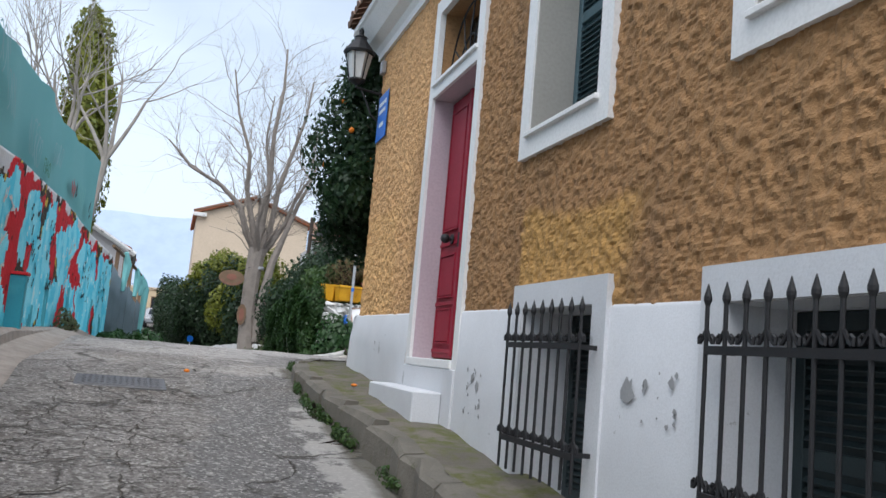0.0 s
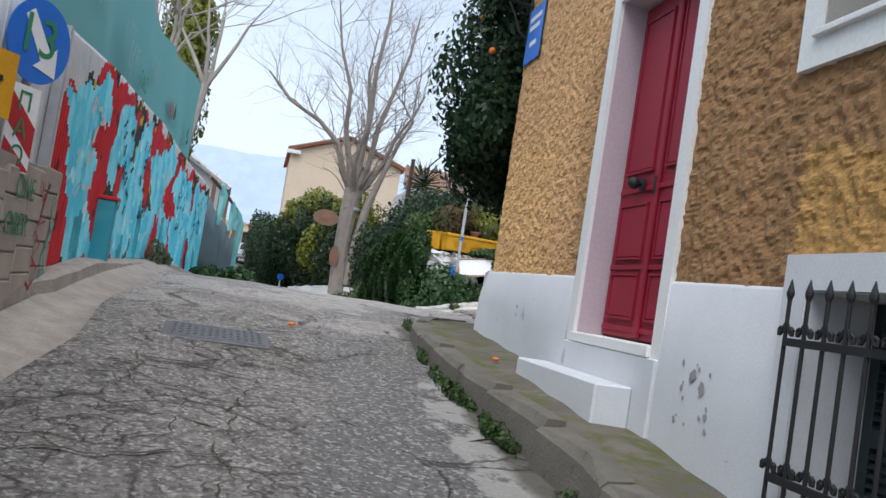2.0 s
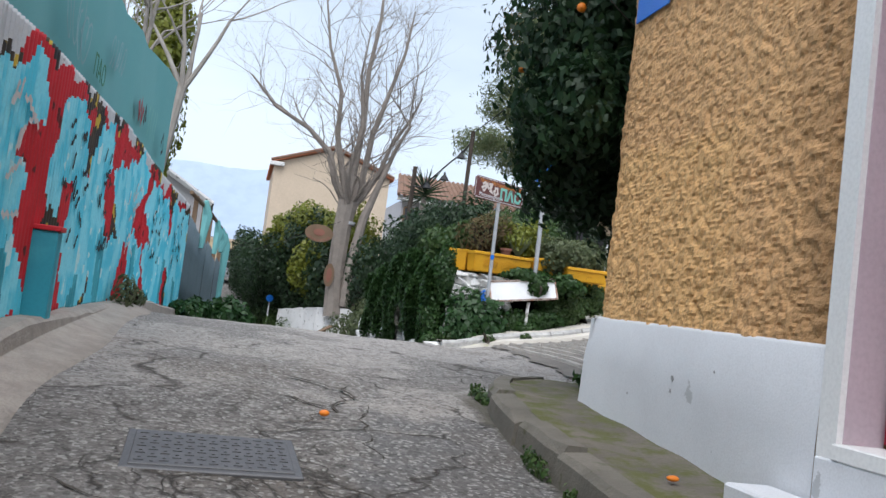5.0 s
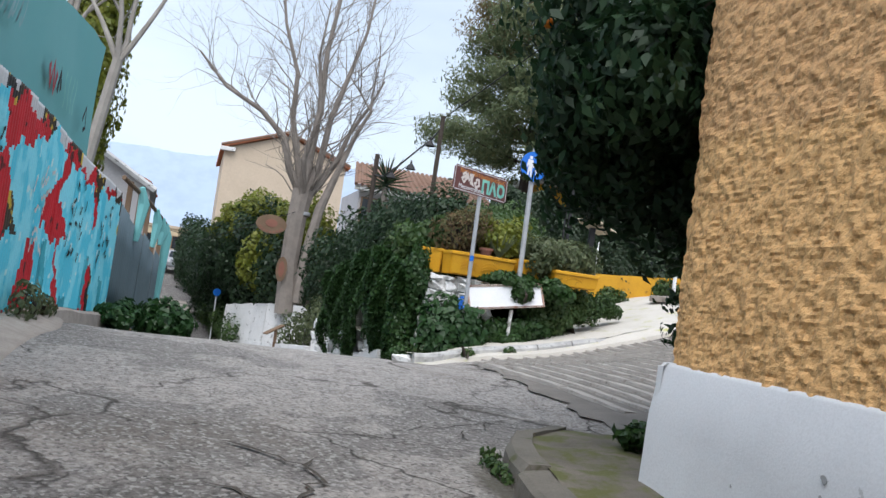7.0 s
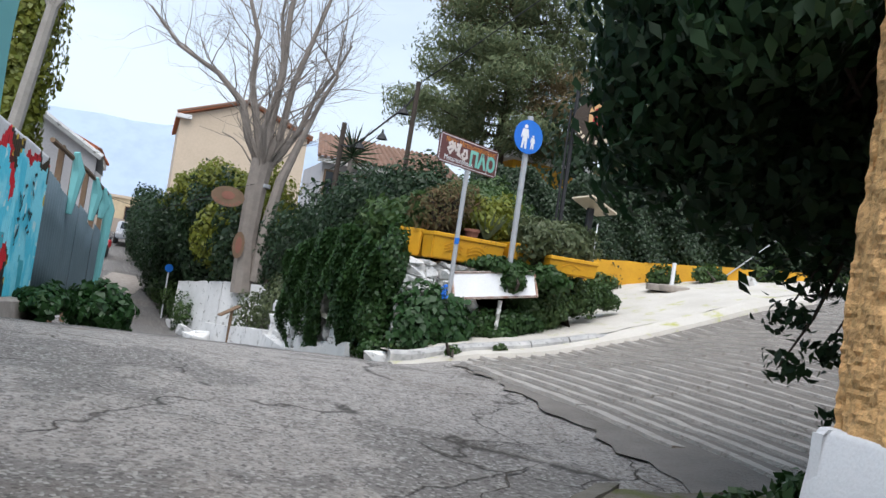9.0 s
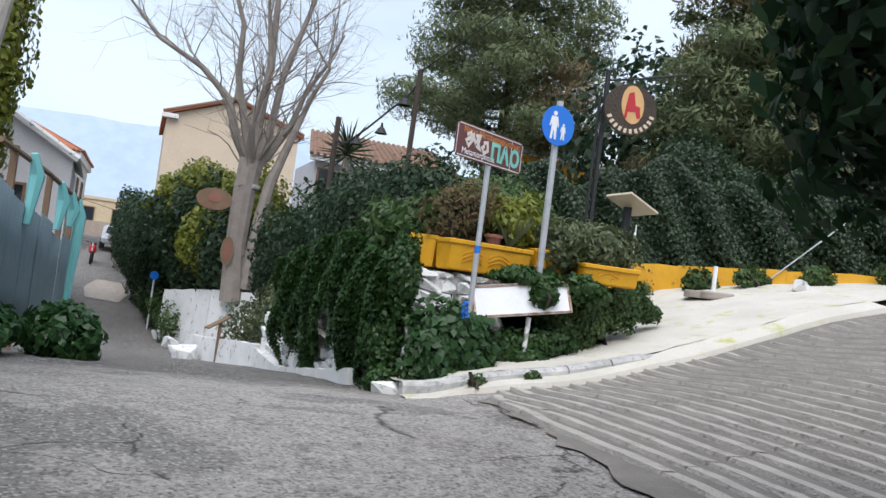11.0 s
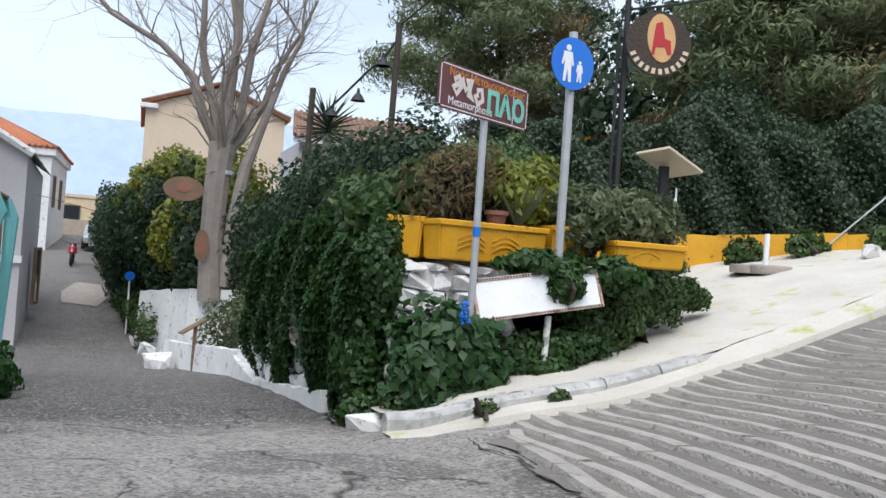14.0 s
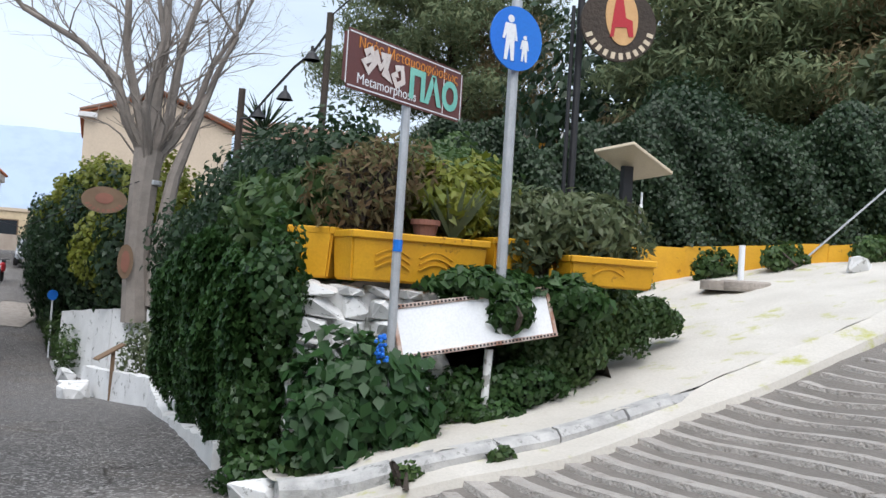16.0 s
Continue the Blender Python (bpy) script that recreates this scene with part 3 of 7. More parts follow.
for k, (p, q, wd, wn2) in enumerate((
        ((-1.3, 8.75), (.55, 8.0), .06, .03), ((-.9, 8.1), (-.05, 7.75), .07, .03), ((-.1, 8.8), (.57, 8.55), .05, .02), ((.57, 8.5), (1.35, 8.7), .03, .02),
        ((.05, 9.9), (.55, 11.2), .07, .04), ((.05, 11.4), (.5, 11.0), .09, .03), ((-.1, 10.6), (.3, 10.3), .07, .03), ((.45, 9.2), (.6, 10.6), .04, .03),
        ((-1.2, 6.9), (.1, 6.5), .05, .04), ((-1.3, 5.9), (-.1, 6.3), .06, .04), ((-.1, 4.6), (-.05, 8.0), .035, .025), ((-1.0, 5.0), (-.2, 5.5), .07, .04),
        ((-1.2, 7.5), (-.2, 7.2), .04, .04), ((-.6, 6.2), (-.5, 7.6), .03, .03), ((-1.0, 6.0), (-.9, 8.4), .03, .03), ((-1.4, 9.5), (-1.5, 15.5), .03, .012),
        ((3.45, 18.0), (3.35, 15.9), .06, .02), ((3.35, 15.9), (3.1, 13.2), .08, .03), ((3.1, 13.2), (2.9, 12.4), .05, .03), ((1.5, 11.7), (2.4, 12.9), .04, .03),
        ((2.0, 13.0), (3.0, 13.6), .03, .03), ((.0, 13.3), (.9, 13.0), .03, .04), ((-.5, 14.6), (.6, 14.2), .025, .04), ((.7, 11.9), (1.7, 11.5), .03, .03))):
    crack(p, q, wd * .5, wn2, 900 + k)

# ---- pavement and kerb beside the house ----


def pave_z(y):
    return float(np.interp(y, (-6, 3, 5.48, 6.56, 9.43, 10.65, 12.2), (-.3, .52, .74, .87, 1.10, 1.21, 1.25)))


def kerb_x(y):
    return float(np.interp(y, (-6, 5.9, 7.5, 8.3, 10.2, 11.0, 11.7, 12.2), (1.75, 1.58, 1.50, 1.44, 1.45, 1.58, 1.78, 2.3)))


ys = np.arange(-6, 12.21, .15)
xs_n = 9
pv, pf = [], []
for y in ys:
    x0 = kerb_x(y) + .15
    x1 = 2.30 if y < 10.6 else 2.30 + (y - 10.6) * .9
    for i in range(xs_n):
        x = x0 + (x1 - x0) * i / (xs_n - 1)
        pv.append((x, y, pave_z(y) - .02 * (1 - i / (xs_n - 1)) + .014 * math.sin(x * 7 + y * 4) * math.sin(y * 5 - x * 3)))
for j in range(len(ys) - 1):
    for i in range(xs_n - 1):
        a = j * xs_n + i
        pf.append((a, a + 1, a + xs_n + 1, a + xs_n))
pavement = tagged(part("pavement", (pv, pf), M_PAVE, smooth=True), "mossy cracked concrete pavement beside the ochre house", "pavement", kind="structure")
kerb = thing("kerb", "worn mossy concrete kerb along the pavement", "kerb", kind="structure")
y = -6.0
while y < 12.1:
    ln = float(rng.uniform(.7, 1.0))
    y1 = min(y + ln, 12.2)
    bm = bmesh.new()
    vs = []
    for yy in np.linspace(y + .012, y1 - .012, 4):
        x, z = kerb_x(yy), pave_z(yy)
        x2 = kerb_x(yy) + .17
        low = gz(x, yy) - .1
        j = rng.uniform(-.03, .025)
        vs.append([bm.verts.new(c) for c in ((x - .02 + j, yy, low), (x + j, yy, z - .05), (x + .035 + j, yy, z - .005 + j), (x2, yy, z + j * .6), (x2, yy, low))])
    for a, b2 in zip(vs, vs[1:]):
        for i in range(4):
            bm.faces.new((a[i], a[i + 1], b2[i + 1], b2[i]))
    bm.faces.new(vs[0])
    bm.faces.new(vs[-1])
    part("kerbstone", bm, M_KERB, kerb)
    y = y1

# manhole cover
mc = thing("manhole_cover", "grey cast-iron rectangular drain cover in the asphalt", "drain cover")
mm = Matrix.Translation((-.41, 9.16, gz(-.41, 9.16) + .012)) @ Matrix.Rotation(math.atan2(.06, .6) * 0 + .05, 4, "Z") @ Matrix.Rotation(math.atan(.11), 4, "X")
part("frame", local_box(mm, -.43, .43, -.31, .31, -.04, .002, .006), M_IRON, mc)
part("cover", local_box(mm, -.39, .39, -.27, .27, -.02, .010, .004), M_IRON, mc)
stud = local_box(Matrix(), -.022, .022, -.008, .008, 0, .006)
sm = bpy.data.meshes.new("stud")
stud.to_mesh(sm)
stud.free()
for i in range(13):
    for j in range(9):
        o = part("stud", sm, M_IRON, mc)
        o.matrix_world = mm @ Matrix.Translation((-.345 + i * .0575, -.22 + j * .055, .009)) @ Matrix.Rotation((i + j) % 2 * math.pi / 2, 4, "Z")

# ---- the ochre house ----
WX = 2.23
house = thing("house", "two-storey ochre roughcast house with white plinth and crimson door", "house")
DOOR = (6.60, 7.90, 1.38, 3.95)
TRANS = (6.64, 7.86, 4.09, 4.83)
LW = [(4.20, 5.18, .55, 1.77), (1.90, 3.03, .50, 1.74)]
UW = [(4.33, 5.33, 3.0, 4.75), (2.0, 2.92, 2.98, 4.75)]
HOLES = [DOOR, TRANS, *LW, *UW]


def wall_with_holes(x0, x1, ya, yb, za, zb, holes):
    """An upright wall along y, with openings right through it."""
    cy = sorted({ya, yb, *(h[0] for h in holes), *(h[1] for h in holes)})
    cz = sorted({za, zb, *(h[2] for h in holes), *(h[3] for h in holes)})
    solid = lambda y, z: ya < y < yb and za < z < zb and not any(h[0] < y < h[1] and h[2] < z < h[3] for h in holes)
    bm = bmesh.new()
    quad = lambda *c: bm.faces.new([bm.verts.new(p) for p in c])
    for i in range(len(cy) - 1):
        for j in range(len(cz) - 1):
            a, b2, c, d = cy[i], cy[i + 1], cz[j], cz[j + 1]
            my, mz = (a + b2) / 2, (c + d) / 2
            if not solid(my, mz):
                continue
            quad((x0, a, c), (x0, a, d), (x0, b2, d), (x0, b2, c))
            quad((x1, a, c), (x1, b2, c), (x1, b2, d), (x1, a, d))
            py, ny = (cy[i - 1] + a) / 2 if i else ya - 1, (cy[i + 2] + b2) / 2 if i + 2 < len(cy) else yb + 1
            pz, nz = (cz[j - 1] + c) / 2 if j else za - 1, (cz[j + 2] + d) / 2 if j + 2 < len(cz) else zb + 1
            if not solid(py, mz):
                quad((x0, a, c), (x1, a, c), (x1, a, d), (x0, a, d))
            if not solid(ny, mz):
                quad((x0, b2, c), (x0, b2, d), (x1, b2, d), (x1, b2, c))
            if not solid(my, pz):
                quad((x0, a, c), (x0, b2, c), (x1, b2, c), (x1, a, c))
            if not solid(my, nz):
                quad((x0, a, d), (x1, a, d), (x1, b2, d), (x0, b2, d))
    bmesh.ops.remove_doubles(bm, verts=bm.verts, dist=1e-5)
    return bm


YA, YB, ZT = -7.0, 10.64, 5.62
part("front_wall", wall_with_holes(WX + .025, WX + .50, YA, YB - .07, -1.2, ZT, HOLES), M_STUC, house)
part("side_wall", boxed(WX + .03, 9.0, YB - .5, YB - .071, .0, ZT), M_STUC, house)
part("back_wall", boxed(9.0, 9.4, YA, YB - .021, -1.2, ZT), M_STUC, house)
part("end_wall", boxed(WX + .51, 9.0, YA, YA + .4, -1.2, ZT), M_STUC, house)
part("upper_floor", boxed(WX + .51, 9.0, YA + .41, YB - .51, 2.25, 2.45), M_DARK, house)
part("inner_partition", boxed(3.6, 3.7, YA + .41, YB - .51, -1.0, ZT), M_DARK, house)

PLTOP = lambda y: 1.715 + .0125 * y


def stucco_sheet(side=False):
    """Roughcast relief of the facade, lumpy in depth, left out where frames and plinth lie."""
    st = .016
    na, nb = (int((YB - 1.2) / st), int((ZT - 1.6) / st)) if not side else (int(2.6 / st), int((ZT - 1.6) / st))
    us = np.arange(na + 1) * st
    zs = 1.6 + np.arange(nb + 1) * st
    U, Z = np.meshgrid(us, zs)
    Y = YB - U
    r5 = np.random.default_rng(23)

    def blurred(tall, wide):
        a = r5.normal(size=U.shape)
        a = sum(np.roll(a, k, 0) for k in range(-tall, tall + 1))
        a = sum(np.roll(a, k, 1) for k in range(-wide, wide + 1))
        return a / a.std()

    f = np.clip(.85 * blurred(1, 1) + .35 * blurred(1, 2), -1.6, 1.7) * .0066
    wave = .012 * np.sin(Z * 2.1 + 1) * np.sin(U * 1.3)
    if not side:
        bulge = .05 * np.exp(-((U) / .10) ** 2)
        X = WX + f + wave * .4 + bulge
        Yv = Y + .01 * np.sin(Z * 6.0) * (U < .06)
        P = np.stack([X, Yv, Z], -1)
    else:
        bulge = .05 * np.exp(-((U) / .10) ** 2)
        P = np.stack([WX + .05 + U, YB - f - bulge * .6 + .01 * np.sin(Z * 6.0), Z], -1)
    keep = Z[:-1, :-1] + st / 2 > (PLTOP(Y[:-1, :-1]) if not side else PLTOP(YB)) - .05
    if not side:
        yc, zc = Y[:-1, :-1] - st / 2, Z[:-1, :-1] + st / 2
        for h in HOLES:
            keep &= ~((yc > h[0] - .05) & (yc < h[1] + .05) & (zc > h[2] - .05) & (zc < h[3] + .05))
    w2 = na + 1
    jj, ii = np.nonzero(keep)
    a = jj * w2 + ii
    fc = np.stack([a, a + 1, a + w2 + 1, a + w2], 1)
    if side:
        fc = fc[:, ::-1]
    return P.reshape(-1, 3).tolist(), fc.tolist()


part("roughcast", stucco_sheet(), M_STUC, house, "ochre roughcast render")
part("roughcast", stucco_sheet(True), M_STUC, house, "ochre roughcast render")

# plinth, gently bulging, cut round the low windows and door
cuts = sorted({*np.arange(YA, YB + .01, .3).tolist(), YB, 6.48, 8.03, 4.04, 5.34, 1.76, 3.19})
swell = lambda y: .03 * float(ease((y - 9.4) / 1.2))
prof = lambda y: [(WX - .035 - .05 * swell(y) / .03, pave_z(y) - .35), (WX - .032 - swell(y), pave_z(y) + .35), (WX - .02, PLTOP(y) - .02), (WX - .005, PLTOP(y)), (WX + .04, PLTOP(y) + .004)]
for lo, hi in ((YA, 1.76), (3.19, 4.04), (5.34, 6.48), (8.03, YB)):
    bm = bmesh.new()
    rows = [[bm.verts.new((x, y, z)) for x, z in prof(y)] for y in cuts if lo - 1e-6 <= y <= hi + 1e-6]
    for pa, pb in zip(rows, rows[1:]):
        for i in range(4):
            bm.faces.new((pa[i], pb[i], pb[i + 1], pa[i + 1]))
    part("plinth", bm, M_PLINTH, house, "white limewashed plinth", smooth=True)
bm = bmesh.new()
pv2 = []
for x, ex in ((WX - .085, 0), (WX - .04, .06), (WX + .1, .11), (WX + .6, .11), (4.5, .11), (9.0, .1)):
    pv2.append([bm.verts.new((x, YB - .05 + ex, pave_z(10.6) - .6)), bm.verts.new((x + (.05 if ex < .05 else 0), YB - .05 + ex * .75, PLTOP(YB) - .02)), bm.verts.new((x + .06, YB - .06, PLTOP(YB)))])
for a, b2 in zip(pv2, pv2[1:]):
    for i in range(2):
        bm.faces.new((a[i], b2[i], b2[i + 1], a[i + 1]))
part("plinth", bm, M_PLINTH, house, "white limewashed plinth")


# bare render where the limewash has flaked
M_BARE = surface("bare_grey_render", (0.33, 0.335, 0.34), (0.26, 0.265, 0.27), 0.9, relief=0.3)
for y, z, r in ((3.78, 1.32, .10), (3.62, 1.36, .035), (3.40, 1.38, .04), (3.36, 1.25, .025), (3.42, 1.18, .02), (6.05, 1.28, .05), (5.95, 1.22, .06), (6.16, 1.20, .025), (5.88, 1.08, .03), (6.2, 1.02, .025), (9.35, 1.52, .03), (9.36, 1.44, .02), (9.9, 1.36, .012), (8.9, 1.6, .012), *((6.02 + .16 * math.sin(k * 2.4), 1.17 + .17 * math.cos(k * 1.7), .012 + .006 * (k % 3)) for k in range(12)), *((3.5 + .16 * math.sin(k * 2.1), 1.30 + .12 * math.cos(k * 1.3), .010 + .005 * (k % 3)) for k in range(9))):
    r *= .8
    n = 11
    pts = [(-(y + r * rng.uniform(.5, 1.15) * math.cos(2 * math.pi * i / n) * .9), z + r * rng.uniform(.5, 1.2) * math.sin(2 * math.pi * i / n)) for i in range(n)]
    xw = WX - .0365 - swell(y)
    part("flaked_patch", flat(pts, Matrix.Translation((xw, 0, 0)) @ Matrix.Rotation(-math.pi / 2, 4, "Z"), .0015), M_BARE, house, "flaked patch of bare grey render")


def surround(name, hole, wide, deep, bottom=None, parent=house, mat=None):
    """A flat white band round an opening, in one mesh with mitred legs."""
    a, b2, c, d = hole
    o = (a - wide, b2 + wide, c - (wide if bottom is None else bottom), d + wide)
    bm = bmesh.new()
    x0, x1 = WX - deep, WX + .03
    def ring(x, r):
        return [bm.verts.new((x, y, z)) for y, z in ((r[0], r[2]), (r[1], r[2]), (r[1], r[3]), (r[0], r[3]))]
    fo, fi, bo, bi = ring(x0, o), ring(x0, hole), ring(x1, o), ring(x1, hole)
    n = range(4)
    for i in n:
        k = (i + 1) % 4
        bm.faces.new((fo[i], fo[k], fi[k], fi[i]))
        bm.faces.new((fo[i], bo[i], bo[k], fo[k]))
        bm.faces.new((fi[i], fi[k], bi[k], bi[i]))
    return part(name, bm, mat or M_TRIM, parent)


# door
door = part("door", boxed(WX + .215, WX + .26, DOOR[0] + .02, DOOR[1] - .02, DOOR[2] + .02, DOOR[3] - .02), M_RED, house, "crimson panelled wooden double door")
surround("door_frame", DOOR, .125, .03, .9)
part("door_sill", boxed(WX - .055, WX + .212, DOOR[0] + .001, DOOR[1] - .001, DOOR[2] - .06, DOOR[2] + .012, .006), M_TRIM, house)
part("door_riser", boxed(WX - .05, WX + .02, DOOR[0] - .11, DOOR[1] + .11, .7, DOOR[2] - .062, .006), M_PLINTH, house)
part("door_step", boxed(WX - .30, WX - .052, 6.72, 8.30, .55, 1.12, .012), M_PLINTH, house, "white limewashed door step")
for y0, y1 in ((DOOR[0], DOOR[0] + .004), (DOOR[1] - .004, DOOR[1])):
    part("reveal", boxed(WX + .002, WX + .212, y0, y1, DOOR[2] + .012, DOOR[3] - .004), M_PUR, house, "mauve painted door reveal")
part("reveal", boxed(WX + .002, WX + .212, DOOR[0], DOOR[1], DOOR[3] - .004, DOOR[3]), M_PUR, house, "mauve painted door reveal")
dx = WX + .215
mid = (DOOR[0] + DOOR[1]) / 2
for s, (a, b2) in enumerate(((DOOR[0] + .03, mid - .006), (mid + .006, DOOR[1] - .03))):
    leaf = part("door_leaf", boxed(dx - .03, dx - .001, a, b2, DOOR[2] + .03, DOOR[3] - .03, .004), M_RED, door)
    for z0, z1 in ((1.55, 1.85), (1.98, 2.36), (2.62, 3.78)):
        bm = bmesh.new()
        box(bm, dx - .048, dx - .0301, a + .10, b2 - .10, z0, z1, .012)
        part("panel", bm, M_RED, leaf)
        for q in ((a + .085, a + .10, z0 - .015, z1 + .015), (b2 - .10, b2 - .085, z0 - .015, z1 + .015), (a + .10, b2 - .10, z0 - .015, z0), (a + .10, b2 - .10, z1, z1 + .015)):
            part("moulding", boxed(dx - .056, dx - .0302, *q), M_RED, leaf)
    for z in (1.47, 1.91, 2.48):
        part("rail", boxed(dx - .045, dx - .0303, a + .02, b2 - .02, z - .018, z + .018, .004), M_RED, leaf)
part("astragal", boxed(dx - .062, dx - .0305, mid - .035, mid + .035, DOOR[2] + .04, DOOR[3] - .04, .008), M_RED, door)
kn = bmesh.new()
bmesh.ops.create_uvsphere(kn, u_segments=14, v_segments=8, radius=.045, matrix=Matrix.Translation((dx - .12, mid + .22, 2.51)))
part("door_knob", kn, M_GRILLE, door, "dark iron door knob", smooth=True)
part("knob_plate", disc(.05, .012, Matrix.Translation((dx - .055, mid + .22, 2.51)) @ Matrix.Rotation(-math.pi / 2, 4, "Z"), 18), M_GRILLE, door)
part("knob_neck", tube_data([(dx - .12, mid + .22, 2.51), (dx - .05, mid + .22, 2.51)], .014), M_GRILLE, door)
part("keyhole_plate", boxed(dx - .066, dx - .0621, mid - .02, mid + .02, 2.42, 2.55), M_GRILLE, door)
# transom
surround("transom_frame", TRANS, .16, .031, .12)
part("transom_sill", boxed(WX - .06, WX + .05, TRANS[0] - .03, TRANS[1] + .03, TRANS[2] - .035, TRANS[2] + .004, .005), M_TRIM, house)
part("transom_glass", boxed(WX + .31, WX + .32, TRANS[0], TRANS[1], TRANS[2], TRANS[3]), M_GLASS, house)
out = ([], [])
ty = (TRANS[0] + TRANS[1]) / 2
for i in range(7):
    a = math.pi * i / 6
    tube_data([(WX + .12, ty, TRANS[2]), (WX + .10, ty + .3 * math.cos(a), TRANS[2] + .35 * math.sin(a)), (WX + .12, ty + .58 * math.cos(a), TRANS[2] + .68 * math.sin(a))], .009, 5, out)
for r in (.25, .5):
    tube_data([(WX + .11, ty + r * 1.15 * math.cos(math.pi * i / 16), TRANS[2] + r * 1.35 * math.sin(math.pi * i / 16)) for i in range(17)], .009, 5, out)
part("transom_grille", out, M_GRILLE, house, "black wrought-iron fanlight grille")


def shutter(y0, y1, z0, z1, x, parent, M_SHUT=M_SHUT, words="blue-grey louvred wooden shutter"):
    """One louvred shutter leaf with frame and slats."""
    lf = part("shutter", boxed(x + .012, x + .018, y0 + .03, y1 - .03, z0 + .03, z1 - .03), M_SHUT, parent, words)
    for q in ((y0, y0 + .06, z0, z1), (y1 - .06, y1, z0, z1), (y0 + .06, y1 - .06, z0, z0 + .08), (y0 + .06, y1 - .06, z1 - .08, z1), (y0 + .06, y1 - .06, (z0 + z1) / 2 - .04, (z0 + z1) / 2 + .04)):
        part("stile", boxed(x - .02, x + .02, *q, .004), M_SHUT, lf)
    z = z0 + .10
    bm0 = boxed(-.016, .016, y0 + .06, y1 - .06, -.004, .004)
    me = bpy.data.meshes.new("slat")
    bm0.to_mesh(me)
    bm0.free()
    while z < z1 - .1:
        if abs(z - (z0 + z1) / 2) > .05:
            o = part("slat", me, M_SHUT, lf)
            o.matrix_world = Matrix.Translation((x - .005, 0, z)) @ Matrix.Rotation(radians(-38), 4, "Y")
        z += .042


for h in UW + LW:
    for q in ((h[0], h[0] + .006, h[2], h[3]), (h[1] - .006, h[1], h[2], h[3]), (h[0] + .006, h[1] - .006, h[3] - .006, h[3]), (h[0] + .006, h[1] - .006, h[2], h[2] + .006)):
        part("reveal", boxed(WX - .02, WX + .40, *q), M_REVEAL if h in UW else M_PLINTH, house, "grey rendered window reveal")
for h in UW:
    win = part("window", boxed(WX + .36, WX + .37, h[0], h[1], h[2], h[3]), M_GLASS, house, "upper window with blue-grey shutters")
    surround("window_frame", h, .15, .035, .17, win)
    part("window_sill", boxed(WX - .065, WX + .30, h[0] - .03, h[1] + .03, h[2] - .03, h[2] + .006, .005), M_TRIM, win)
    m2 = (h[0] + h[1]) / 2
    shutter(h[0] + .01, m2 - .004, h[2] + .02, h[3] - .01, WX + .30, win)
    shutter(m2 + .004, h[1] - .01, h[2] + .02, h[3] - .01, WX + .30, win)


def grille(y0, y1, win):
    """Black iron window grille with spear-tipped bars, two rails and scrolls."""
    g = part("grille", boxed(WX - .165, WX - .145, y0, y1, 1.51, 1.545), M_GRILLE, win, "black wrought-iron window grille with spear tips")
    part("rail", boxed(WX - .165, WX - .145, y0, y1, .93, .965), M_GRILLE, g)
    for y in (y0 + .02, y1 - .02):
        for z in (1.51, .94):
            part("bracket", boxed(WX - .145, WX - .03, y - .01, y + .01, z + .004, z + .03), M_GRILLE, g)
    n = int(round((y1 - y0) / .128))
    bar = tube_data([(0, 0, .76), (0, 0, 1.71)], .0095, 8)
    tip = tube_data([(0, 0, 1.705), (0, 0, 1.73), (0, 0, 1.745), (0, 0, 1.80)], [.008, .017, .017, .002], 8)
    bm_b, bm_t = bpy.data.meshes.new("bar"), bpy.data.meshes.new("spear_tip")
    bm_b.from_pydata(bar[0], [], bar[1])
    bm_t.from_pydata(tip[0], [], tip[1])
    cm = bpy.data.meshes.new("scroll")
    o = ([], [])
    for s in (-1, 1):
        tube_data([(0, s * (.008 + .04 * k / 5), .055 - .05 * math.sin(math.pi * .5 * k / 5)) for k in range(6)] + [(0, s * .05, .03), (0, s * .035, .04)], .008, 5, o)
    cm.from_pydata(o[0], [], o[1])
    for i in range(n + 1):
        y = y0 + (y1 - y0) * i / n
        part("bar", bm_b, M_GRILLE, g).location = (WX - .155, y, 0)
        part("spear_tip", bm_t, M_GRILLE, g).location = (WX - .155, y, 0)
        for z in (1.55, .97):
            part("scroll", cm, M_GRILLE, g).location = (WX - .155, y, z)


for h, gy0, gy1 in ((LW[0], 4.10, 5.12), (LW[1], 1.75, 2.98)):
    win = part("window", boxed(WX + .42, WX + .43, h[0], h[1], h[2], h[3]), M_DARK, house, "basement window with closed dark shutters behind bars")
    surround("window_frame", h, .16, .045, .6, win, M_PLINTH)
    m2 = (h[0] + h[1]) / 2
    shutter(h[0] + .01, m2 - .004, h[2] + .02, h[3] - .01, WX + .34, win, M_SHUT_SHADED, "louvred basement shutter with recess shade in its dark colour")
    shutter(m2 + .004, h[1] - .01, h[2] + .02, h[3] - .01, WX + .34, win, M_SHUT_SHADED, "louvred basement shutter with recess shade in its dark colour")
    grille(gy0, gy1, win)

